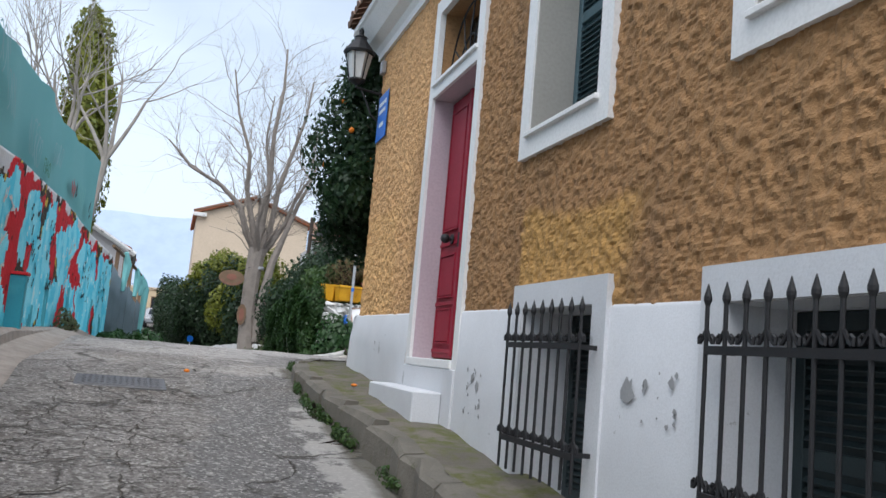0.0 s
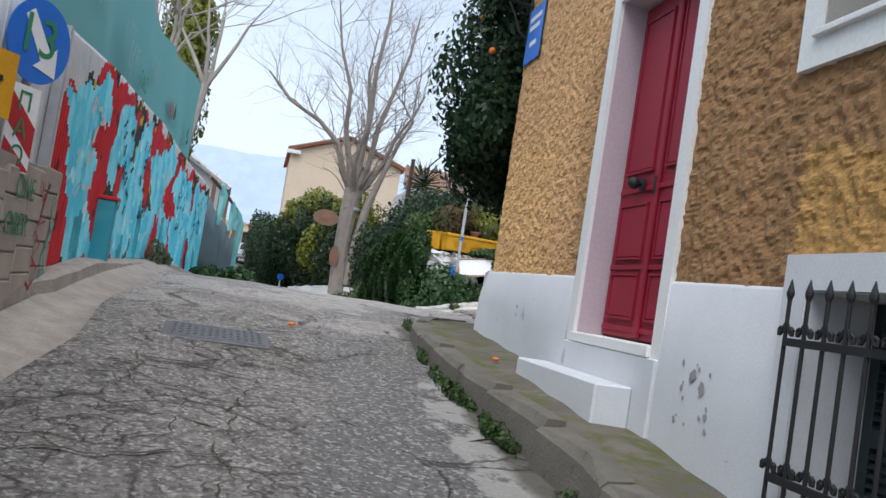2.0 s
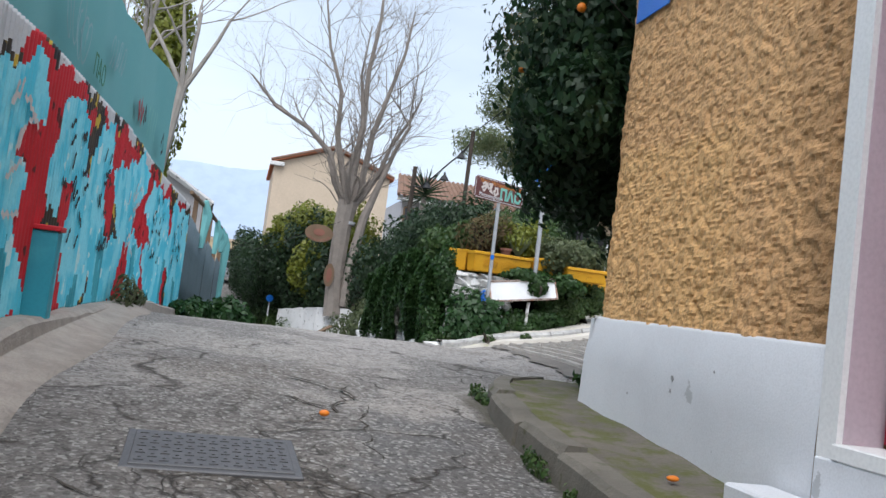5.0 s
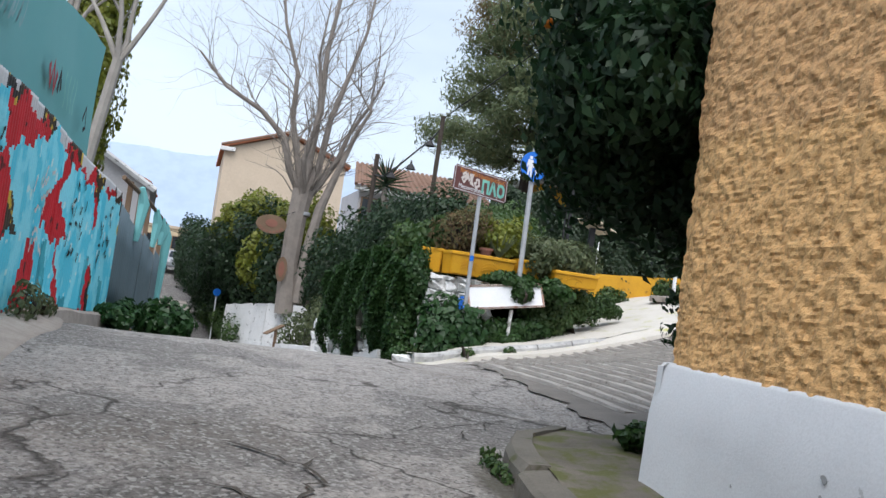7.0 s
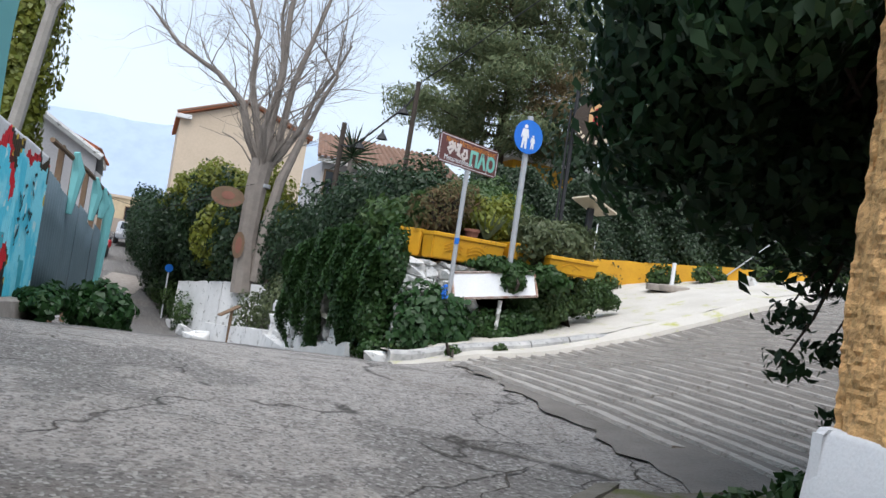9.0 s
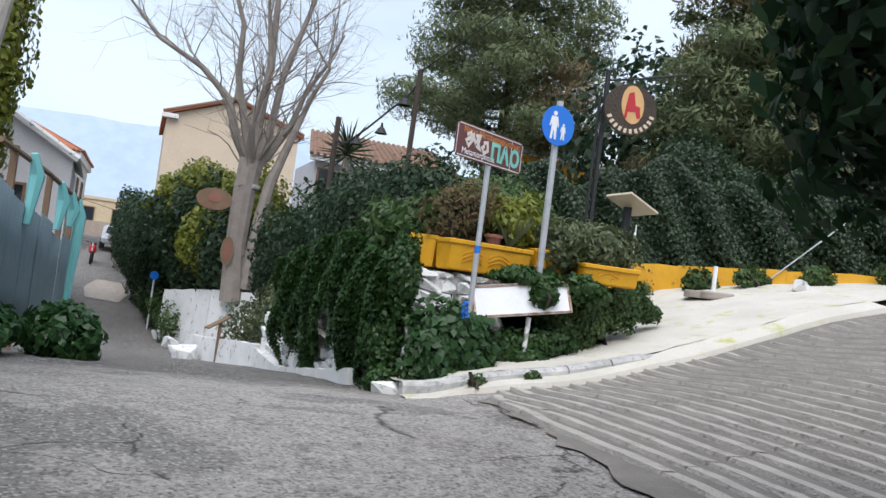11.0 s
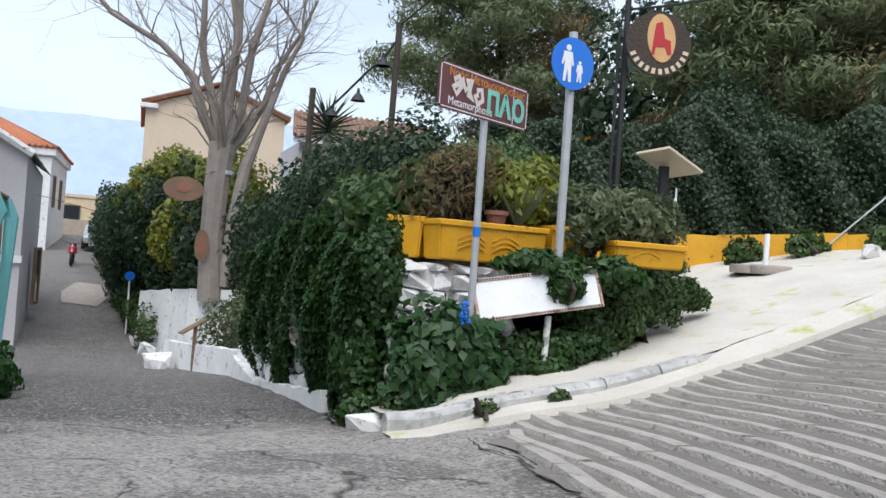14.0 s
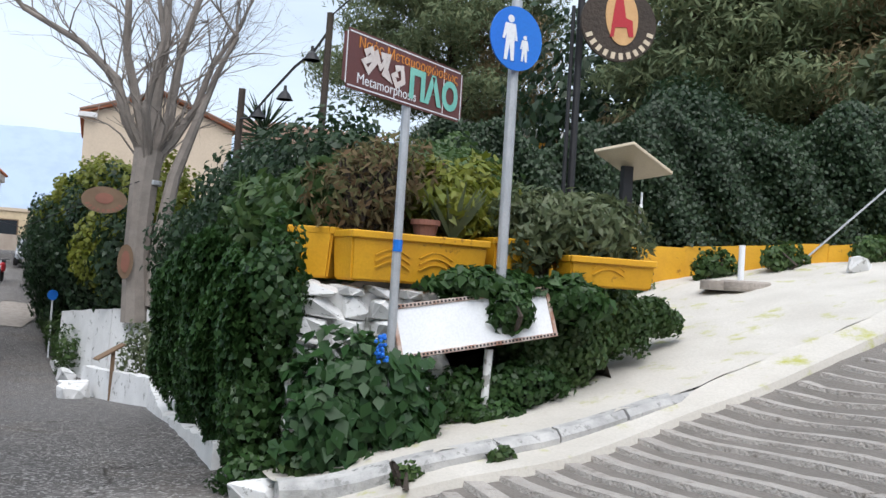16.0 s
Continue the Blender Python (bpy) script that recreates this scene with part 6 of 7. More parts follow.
# ---- blue pedestrian sign ----
ps = thing("pedestrian_sign", "round blue footpath sign with two white figures on a grey pole", "road sign")
pp = sign_pose(4.62, 18.91, 4.34, 10)
part("pole", tube_data([(4.66, 19.0, 2.2), (4.64, 18.97, 4.64)], .04, 10), M_STEEL, ps)
part("plate", disc(.235, .012, pp), M_BLUE, ps)
for s, ox, oz in ((1.0, -.06, 0.0), (.58, .075, -.06)):
    fm = pp @ Matrix.Translation((ox, -.0075, oz)) @ Matrix.Diagonal((s, 1, s, 1))
    part("symbol", disc(.028, .004, fm @ Matrix.Translation((0, 0, .135)), 14), M_SIGNW, ps)
    part("symbol", flat([(-.05, .10), (.04, .10), (.065, -.02), (.045, -.02), (.035, .04), (.04, -.17), (.012, -.17), (-.005, -.05), (-.022, -.17), (-.05, -.17), (-.035, .03), (-.055, -.02), (-.072, -.02)], fm), M_SIGNW, ps)

# ---- tavern hanging sign on a black post ----
hs = thing("hanging_sign", "oval dark brown tavern sign with orange centre on black post", "sign")
part("post", tube_data([(5.98, 20.3, 2.6), (5.98, 20.3, 5.55)], .035, 8), M_GRILLE, hs)
part("post", tube_data([(5.90, 20.3, 2.6), (5.90, 20.3, 5.2)], .02, 8), M_GRILLE, hs)
part("arm", tube_data([(5.98, 20.3, 5.42), (6.3, 20.1, 5.46), (6.9, 19.75, 5.58)], .014, 6), M_GRILLE, hs)
for cx in (6.06, 6.22):
    part("scroll", tube_data([(cx + .07 * (1 - k / 22) * math.cos(k * .5), 20.24, 5.53 + .07 * (1 - k / 22) * math.sin(k * .5)) for k in range(20)], .007, 5), M_GRILLE, hs)
hp2 = sign_pose(6.24, 20.05, 5.02, -8) @ Matrix.Rotation(radians(-6), 4, "Y") @ Matrix.Diagonal((.95, 1, .88, 1))
part("board", disc(.40, .03, hp2), M_DTRUNK, hs)
part("centre", disc(.24, .008, hp2 @ Matrix.Translation((.03, -.018, .07)) @ Matrix.Diagonal((.72, 1, 1.25, 1))), M_TAN, hs)
part("emblem", flat([(-.05, .25), (.03, .27), (.05, .06), (.12, .03), (.12, -.14), (.07, -.14), (.05, -.04), (-.07, -.04), (-.09, -.14), (-.13, -.14), (-.09, .06)], hp2 @ Matrix.Translation((.02, -.024, .0))), M_REDSP, hs)
for k in range(11):
    a = radians(200 + k * 14)
    part("text_bar", local_box(hp2 @ Matrix.Translation((.345 * math.cos(a), -.0165, .345 * math.sin(a))) @ Matrix.Rotation(-(a + math.pi / 2), 4, "Y"), -.022, .022, -.003, 0, -.035, .035), M_CREAM, hs)

# ---- lectern board on a black stand ----
lb = thing("menu_stand", "cream tilted board on a black stand by the planter", "stand")
part("post", boxed(6.02, 6.12, 19.50, 19.56, 2.55, 3.62, .006), M_GRILLE, lb)
part("board", local_box(sign_pose(6.12, 19.5, 3.66, 20) @ Matrix.Rotation(radians(16), 4, "Y") @ Matrix.Rotation(radians(-6), 4, "X"), -.32, .30, -.20, .20, -.02, .012, .006), M_CREAM, lb)
part("rod", tube_data([(6.15, 19.4, 2.6), (6.18, 19.45, 3.4)], .01, 6), M_SIGNW, lb)
part("dial", disc(.10, .02, sign_pose(6.18, 19.46, 3.2, 60), 18), M_SIGNW, lb)

# ---- yellow wall, ivy screen, umbrella base ----
yw = thing("yellow_wall", "low mustard-yellow wall with uneven top", "wall", kind="structure")
for k, (p, q) in enumerate((((7.3, 22.9), (8.9, 22.3)), ((8.9, 22.3), (10.4, 21.4)), ((10.4, 21.4), (12.4, 20.2)))):
    z = walk_z(p[0], 21.5) - .25
    slab_wall("wall_run", p, q, z - .5, (3.06, 3.14, 3.28)[k], (3.14, 3.28, 3.42)[k], .22, M_YELL, yw)
hd = thing("ivy_screen", "dark woven ivy screen fence behind the yellow wall", "hedge", kind="stuff")
n = 120000
u = rng.uniform(0, 1, n)
hx = np.interp(u, (0, .25, .6, 1), (6.0, 7.4, 9.9, 13.2))
hy = np.interp(u, (0, .25, .6, 1), (24.6, 23.3, 22.1, 20.1))
ht = 4.55 + .22 * np.sin(u * 19) + .12 * np.sin(u * 47) + u * .5
hb_ = 2.6
v2 = rng.uniform(0, 1, n)
zz = hb_ + (ht - hb_) * v2
off = rng.normal(0, .10, n) + .10 * np.sin(u * 60 + zz * 4)
P = np.stack([hx + off * .5, hy + off, zz], 1)
leaf_cloud("leaves", P, np.stack([rng.normal(-.3, .4, n), -np.ones(n), rng.normal(.3, .5, n)], 1), .042, L_HEDGE, hd, 1.5, .4)
# dark sheet added behind the leaves so their gaps read as deep shade
slab_wall("shade_backing", (6.0, 24.9), (7.5, 23.6), 2.0, 4.2, 4.3, .05, M_DARK, hd)
slab_wall("shade_backing", (7.5, 23.6), (13.4, 20.5), 2.0, 4.3, 4.7, .05, M_DARK, hd)
ub = thing("umbrella_base", "round concrete umbrella base with short white tube", "umbrella base")
ubz = walk_z(8.55, 20.9) - .03
part("base", lathe([(.27, 0), (.28, .03), (.28, .10), (.26, .12), (.03, .125)], (8.62, 20.85, ubz), 24), M_CONC, ub)
part("tube", lathe([(.035, .1), (.035, .52), (.03, .52)], (8.60, 20.9, ubz), 10), M_SIGNW, ub)
part("foot", lathe([(.2, 0), (.2, .10), (.18, .11)], (8.42, 21.05, ubz), 16), M_CONC, ub)
stone((9.75, 20.35, walk_z(9.75, 20.35) + .05), (.28, .24, .2), .4, None, M_CONC).name = "loose_stone"
tagged(bpy.data.objects["loose_stone"], "rough brown stone lying on the white walk", "stone")
for i, (x, y) in enumerate(((8.0, 22.2), (9.0, 21.8), (9.7, 21.4), (10.6, 20.9), (11.6, 20.3))):
    z = walk_z(x, y)
    shrub("wall_foot_weed", [(x, y, z + .12, .32, .16, .2)], 700, .055, L_BUSH, "green weeds at the foot of the yellow wall", "weeds", 2)
stay = thing("stay_cable", "thin slanting stay cable above the yellow wall", "cable")
part("wire", tube_data([(9.9, 21.5, 2.9), (11.6, 20.9, 4.6)], .014, 5), M_STEEL, stay)

# ---- trees ----


def conifer(name, x, y, z0, z1, r, n, label, dry=.25, size=.16):
    """Tapered trunk, drooping boughs and needle sprays gathered in uneven clumps."""
    t = thing(name, label, "tree")
    o = ([], [])
    tube_data([(x, y, z0 - 1), (x + .1, y, (z0 + z1) / 2), (x, y, z1)], [.28, .18, .03], 8, o)
    cl = []
    for i in range(64):
        k = rng.uniform(.02, 1)
        z = z0 + (z1 - z0) * k
        a = rng.uniform(0, 2 * math.pi)
        rr = r * (1.05 - .75 * k ** 1.4) * rng.uniform(.55, 1.05)
        tip = Vector((x + rr * math.cos(a), y + rr * math.sin(a), z + rr * .12))
        tube_data([(x, y, z), ((x + tip.x) / 2, (y + tip.y) / 2, z + .15), tuple(tip)], [.06, .04, .012], 5, o)
        s = r * rng.uniform(.20, .34)
        cl.append((tip.x, tip.y, tip.z, s * 1.25, s * 1.25, s * .62))
        if rng.uniform() < .6:
            cl.append(((x + tip.x) / 2, (y + tip.y) / 2, z + .1, s, s, s * .6))
    part("trunk", o, M_DTRUNK, t)
    m = int(len(cl) * dry)
    p, nr = blob_points(cl[m:], int(n * (1 - dry)), .5)
    leaf_cloud("crown", p, nr, size * .62, L_PINE, t, 4.0, .35)
    if m:
        p, nr = blob_points(cl[:m], int(n * dry), .5)
        leaf_cloud("dry_needles", p, nr, size * .62, L_DRY, t, 4.0, .5)
    return t


conifer("conifer", 12.7, 40, 7.0, 17.5, 4.0, 110000, "tall dark cedar with rusty dry sprays", .18, .10)
conifer("conifer", 13.6, 27.0, 4.2, 11.5, 2.7, 80000, "dark pine with drooping grey-green boughs", .15, .085)
conifer("conifer", 17.0, 29.0, 4.5, 13.5, 3.6, 70000, "dark pine behind the ivy screen", .15, .09)
conifer("conifer", 16.5, 23.5, 4.0, 10.5, 3.0, 70000, "dark pine behind the ivy screen", .15, .085)
shrub("oleander", [(13.6, 21.3, 5.6, 1.3, .9, 1.7), (12.4, 22.0, 5.0, 1.0, .8, 1.2)], 9000, .09, L_OLIVE, "grey-green oleander above the ivy screen", "shrub", 10, long=3.0)
shrub("tree_ivy", [(10.2, 24.0, 4.8, 1.0, .8, 1.1), (11.2, 23.6, 4.5, 1.2, .7, .8)], 20000, .05, L_HEDGE, "ivy climbing the trees behind the screen", "ivy", 5)
shrub("back_hedge", [(14, 31, 6, 3, 3, 3.5), (20, 27, 6, 4, 4, 4.5), (9.2, 30, 3.8, 1.6, 1.5, .9)], 24000, .17, L_HEDGE, "dark evergreen thicket behind the garden", "thicket", 5)
yh = thing("yellow_hut", "small yellow building glimpsed behind the pines", "building")
part("wall", boxed(13.2, 17.2, 39.5, 43, 4, 7.6), M_YELL, yh)
part("roof", boxed(12.9, 17.5, 39.2, 43.3, 7.6, 7.9, .03), M_WHITE, yh)

ot = thing("orange_tree", "dark glossy orange tree crowding the house corner", "tree")
o = ([], [])
r2 = np.random.default_rng(5)
tube_data([(3.75, 11.5, 1.0), (3.7, 11.5, 2.0), (3.4, 11.6, 3.0), (3.0, 11.8, 4.2)], [.11, .09, .08, .04], 8, o)
for i in range(16):
    a = i * 2.399
    z = 2.5 + i * .13
    limb(o, Vector((3.3, 11.6, z)), Vector((math.cos(a), math.sin(a), .35)), .8, .03, 1, .2, .5, .0, .004, r2)
part("trunk", o, M_DTRUNK, ot)
OB = [(2.85, 11.75, 4.4, 1.2, .65, 1.5), (2.38, 11.75, 3.35, .68, .55, .68), (2.15, 11.05, 3.55, .42, .40, .48), (2.55, 11.6, 5.3, .7, .6, .85), (3.9, 11.8, 4.0, 1.0, .75, 1.5), (3.15, 11.65, 2.95, .8, .5, .42)]
p, nr = blob_points(OB, 52000, .4)
w_ok = ~((p[:, 0] > 2.18) & (p[:, 1] < 10.72))
leaf_cloud("crown", p[w_ok], nr[w_ok], .052, L_DARK, ot, 1.9, .45)
sp_ = []
for (x, y, z) in ((3.05, 11.6, 2.4), (2.9, 11.6, 2.24), (3.12, 11.55, 2.1), (2.87, 11.55, 2.0), (3.2, 11.5, 1.8)):
    sp_ += [(x, y, z, .15, .12, .10)]
    part("twig", tube_data([(x + .3, y + .05, z + .55), (x + .12, y, z + .25), (x - .06, y, z - .02)], [.012, .009, .003], 5), M_DTRUNK, ot)
p, nr = blob_points(sp_, 330, .5)
leaf_cloud("hanging_spray", p, nr, .036, L_DARK, ot, 1.9, .5)
for (x, y, z) in ((1.95, 11.7, 4.9), (2.0, 11.1, 4.35), (1.8, 11.9, 4.0), (2.3, 11.2, 4.0), (2.9, 11.0, 3.6), (2.6, 11.0, 4.6)):
    f = bmesh.new()
    bmesh.ops.create_uvsphere(f, u_segments=10, v_segments=7, radius=.04, matrix=Matrix.Translation((x, y, z)))
    part("orange", f, M_ORANGE, ot, "ripe orange fruit", smooth=True)
shrub("corner_weed", [(3.05, 11.3, 1.38, .32, .24, .2), (2.65, 11.5, 1.32, .16, .12, .08)], 1500, .05, L_IVY, "leafy weed at the house corner", "weeds", 4)
for i in range(16):
    y = float(rng.uniform(5.5, 11.4))
    x = kerb_x(y) + rng.uniform(-.09, -.02)
    shrub("kerb_tuft", [(x, y, gz(x, y) + .02, rng.uniform(.03, .07), rng.uniform(.08, .35), rng.uniform(.03, .10)), (x + .02, y + .2, gz(x, y) + .04, .04, .08, .07)], 240, .026, L_BUSH, "small weeds in the gutter", "weeds", 1)

bt2 = thing("bare_tree", "tall bare pale grey tree with upright limbs", "tree")
o = ([], [])
r2 = np.random.default_rng(11)
TB = Vector((3.0, 35.4, 1.0))
tube_data([TB, TB + Vector((-.12, 0, 1.6)), TB + Vector((-.08, 0, 3.2)), TB + Vector((0, 0, 4.2))], [.38, .31, .33, .36], 10, o)


def bough(pts, r0, twigs, reach):
    """A curved main limb, thick at the fork, set with upswept twigs."""
    p = [TB + Vector((0, 0, 3.95)) + Vector((q[0] * (1.25 if q[0] < 0 else .8), q[1], q[2])) for q in pts]
    tube_data(p, [r0 * .85 * (1 - .8 * i / (len(p) - 1)) for i in range(len(p))], 8, o)
    twigs += 6
    for k in range(twigs):
        u = (.18 + .82 * (k + r2.uniform(0, .8)) / twigs) * (len(p) - 1)
        i = min(int(u), len(p) - 2)
        q = p[i].lerp(p[i + 1], min(1, u - i))
        d = (p[i + 1] - p[i]).normalized() + Vector((r2.normal() * .75, r2.normal() * .6, .25))
        limb(o, q, d.normalized(), reach * r2.uniform(.7, 1.2), .034 * (1 - .55 * u / (len(p) - 1)), 3, .18, .5, .06, .003, r2)


bough([(0, 0, 0), (-.45, 0, .9), (-.7, 0, 1.9), (-1.4, .1, 2.7), (-2.4, .2, 3.3), (-3.2, .2, 4.3)], .19, 13, 1.5)
bough([(0, 0, 0), (-.25, .1, 1.2), (-.55, .1, 2.6), (-.6, .1, 4.2), (-1.1, .1, 5.8), (-1.4, 0, 7.6)], .17, 14, 1.6)
bough([(.1, 0, 0), (.1, .2, 1.4), (.25, .2, 3.2), (.2, .3, 5.2), (.45, .3, 7.2), (.4, .3, 9)], .20, 15, 1.6)
bough([(.1, 0, 0), (.5, -.1, 1.2), (.7, -.1, 2.8), (1.2, -.2, 4.4), (1.7, -.2, 6.0), (1.9, -.2, 7.6)], .17, 14, 1.6)
bough([(.15, 0, 0), (.7, .2, .6), (1.3, .3, 1.5), (1.7, .3, 2.6), (2.4, .4, 3.6), (2.9, .4, 4.6)], .16, 12, 1.4)
bough([(0, -.1, 0), (-.15, -.6, 1.2), (.1, -.9, 2.8), (-.2, -1.2, 4.6), (-.1, -1.3, 6.4)], .13, 12, 1.5)
for k in range(22):
    a = k * 2.4
    limb(o, TB + Vector((.3 * math.cos(a), .3 * math.sin(a), 3.9 + .08 * (k % 7))), Vector((.45 * math.cos(a), .45 * math.sin(a), 1)).normalized(), r2.uniform(.7, 1.6), .03, 1, .15, .4, .05, .004, r2)
part("trunk", o, M_TRUNK, bt2)
o = ([], [])
tube_data([(3.3, 35.2, 1.4), (3.4, 35.2, 3.2), (3.6, 35.2, 4.6), (4.1, 35.2, 6.2)], [.20, .18, .16, .10], 8, o)
limb(o, Vector((4.1, 35.2, 6.2)), Vector((.4, 0, 1)), 2.2, .10, 4, .15, .4, .08, .008, r2)
part("second_stem", o, M_TRUNK, bt2)
part("clamp", lathe([(.30, 0), (.31, .02), (.31, .10), (.30, .12)], (3.05, 35.4, 4.35), 12), M_STEEL, bt2)
for nm, x, y, x0, z0, lean in (("pale_tree", -2.9, 26.0, -2.75, 1.0, .5), ("pale_tree", -3.6, 25.0, -3.6, 1.0, .2), ("pale_tree", -4.2, 28.0, -4.2, 1.0, .1)):
    pt = thing(nm, "slender whitish bare tree behind the fence", "tree", "pale trees behind the fence")
    o = ([], [])
    tube_data([(x, y, z0), (x + lean * .3, y, 3.5), (x + lean, y, 6.3)], [.16, .14, .11], 8, o)
    for d in ((-.25, 0, 1), (.22, .1, 1), (.55, 0, .9), (-.5, .2, .9)):
        limb(o, Vector((x + lean, y, 6.2)), Vector(d).normalized(), 2.1, .07, 5, .12, .45, .06, .004, r2)
    part("trunk", o, M_WTRUNK, pt)
cy = thing("cypress", "narrow yellow-green cypress behind the netting", "tree")
part("trunk", tube_data([(-4.2, 35, 0), (-4.2, 35, 12)], [.2, .05], 8), M_DTRUNK, cy)
p, nr = blob_points([(-4.2, 35, 6.5, 1.0, 1.0, 3.6), (-4.1, 35, 10, .9, .9, 3.0), (-4.4, 35, 12, .6, .6, 1.7)], 16000, .25)
leaf_cloud("crown", p, nr, .13, L_YEL, cy, 1.8, -.3)
pl = thing("yucca_palm", "dark spiky yucca beside the bare tree", "plant")
part("trunk", tube_data([(5.4, 34, 2), (5.5, 34, 5.6)], [.12, .10], 8), M_TRUNK, pl)
for i in range(60):
    a, e = i * 2.4, -.5 + 1.6 * (i / 60)
    d = Vector((math.cos(a) * math.cos(e), math.sin(a) * math.cos(e), math.sin(e))) * .95
    b0 = Vector((5.5, 34, 5.6 + .3 * i / 60))
    part("blade", tube_data([b0, b0 + d * .5, b0 + d], [.015, .03, .003], 4), L_HEDGE, pl)
tsg = thing("tree_sign", "oval brown wooden tavern sign hung on the tree", "sign")
tp = sign_pose(2.05, 34.6, 3.85, 4) @ Matrix.Diagonal((1, 1, .62, 1))
part("board", disc(.50, .04, tp), M_WOOD, tsg)
part("emblem", disc(.20, .01, tp @ Matrix.Translation((0, -.025, .06))), M_TERRA, tsg)
for k in range(9):
    a = radians(205 + k * 16)
    part("text_bar", local_box(tp @ Matrix.Translation((.40 * math.cos(a), -.022, .40 * math.sin(a))) @ Matrix.Rotation(-(a + math.pi / 2), 4, "Y"), -.03, .03, -.003, 0, -.05, .05), M_TERRA, tsg)
tsg2 = thing("tree_sign", "narrow oval orange sign on the tree trunk", "sign")
part("board", disc(.36, .04, sign_pose(2.62, 35.0, 2.45, 6) @ Matrix.Diagonal((.5, 1, 1.15, 1))), M_WOOD, tsg2)
part("emblem", disc(.22, .01, sign_pose(2.62, 34.97, 2.45, 6) @ Matrix.Diagonal((.45, 1, 1.2, 1))), M_TERRA, tsg2)

# lamp posts with bell lamps on a cable
lp = thing("lamp_post", "dark wooden post with strung bell lamps", "lamp post")
part("post", tube_data([(4.9, 25.9, 2.4), (4.95, 25.9, 6.45)], .055, 8), M_DTRUNK, lp)
part("post", tube_data([(4.35, 30.5, 2.4), (4.4, 30.5, 6.05)], .07, 8), M_DTRUNK, lp)
part("cable", tube_data([(4.95, 25.9, 6.2), (4.75, 26.0, 5.85), (4.5, 26.1, 5.6), (4.3, 27, 5.3), (4.3, 28.8, 5.2), (4.4, 30.5, 5.45)], .022, 5), M_GRILLE, lp)
for x, y, z in ((4.72, 25.95, 5.70), (4.42, 26.3, 5.12), (4.3, 27.8, 5.05)):
    s = part("bell_shade", lathe([(.02, .22), (.03, .14), (.07, .10), (.13, .0), (.12, .0), (.06, .08)], (x, y, z), 14), M_GRILLE, lp, "black bell lamp shade")
wires = thing("overhead_wire", "thin overhead wires across the street", "wire")
part("wire", tube_data([(4.95, 25.9, 6.4), (7, 22, 8.6), (9.5, 17, 12)], .012, 4), M_GRILLE, wires)
part("wire", tube_data([(2.8, 35.0, 4.4), (0, 40, 3.2), (-4, 48, 4.2)], .012, 4), M_GRILLE, wires)

# ---- buildings in the distance ----


def far_window(parent, m, w, h):
    wn_ = part("window", local_box(m, -w / 2, w / 2, -.02, .06, 0, h), M_GLASS, parent)
    for q in ((-w / 2 - .08, -w / 2, 0, h), (w / 2, w / 2 + .08, 0, h), (-w / 2 - .08, w / 2 + .08, -.08, 0), (-w / 2 - .08, w / 2 + .08, h, h + .08)):
        part("frame", local_box(m, q[0], q[1], -.06, .05, q[2], q[3]), M_WOOD, wn_)


def tiled_slope(parent, p0, p1, p2, p3, mat, pitch=.28):
    """A roof slope with raised tile courses between eave p0-p1 and ridge p3-p2."""
    p0, p1, p2, p3 = (Vector(p) for p in (p0, p1, p2, p3))
    part("roof_slope", ([tuple(p) for p in (p0, p1, p2, p3)], [(0, 1, 2, 3)]), mat, parent)
    n = int((p1 - p0).length / pitch)
    for i in range(n + 1):
        a, b2 = p0.lerp(p1, i / n), p3.lerp(p2, i / n)
        part("roof_course", tube_data([a, b2], .09, 6), mat, parent)


fh = thing("beige_house", "beige rendered house with terracotta eaves behind the tree", "house")
part("wall", ([(.9, 68.5, 0), (9.6, 68.5, 0), (9.6, 68.5, 11), (5.2, 68.5, 12.6), (.9, 68.5, 11), (.9, 80, 0), (9.6, 80, 0), (9.6, 80, 11), (5.2, 80, 12.6), (.9, 80, 11)], [(0, 1, 2, 3, 4), (5, 9, 8, 7, 6), (0, 4, 9, 5), (1, 6, 7, 2)]), M_BEIGE, fh)
tiled_slope(fh, (.6, 68.2, 11.0), (.6, 80, 11.0), (5.2, 80, 12.8), (5.2, 68.2, 12.8), M_TILE)
tiled_slope(fh, (9.9, 68.2, 11.0), (9.9, 80, 11.0), (5.2, 80, 12.8), (5.2, 68.2, 12.8), M_TILE)
part("eave", boxed(.55, 1.6, 68.1, 68.5, 10.75, 11.05, .03), M_WHITE, fh)
part("verge", tube_data([(.6, 68.15, 11.15), (5.2, 68.15, 12.85), (9.9, 68.15, 11.15)], .10, 6), M_OLDTILE, fh)
tb = thing("tavern_building", "low building with weathered tile roof and white fascia", "building")
part("wall", boxed(7.0, 13.5, 47, 52, 3, 7.0), M_GREYW, tb)
part("fascia", boxed(6.7, 13.7, 46.6, 46.8, 6.95, 7.2), M_WHITE, tb)
tiled_slope(tb, (6.7, 46.5, 7.2), (13.7, 46.5, 7.2), (13.2, 49.8, 8.7), (7.2, 49.8, 8.7), M_OLDTILE)
for x in (7.8, 9.4, 11.0):
    far_window(tb, sign_pose(x, 46.98, 5.4, 0), 1.2, 1.2)

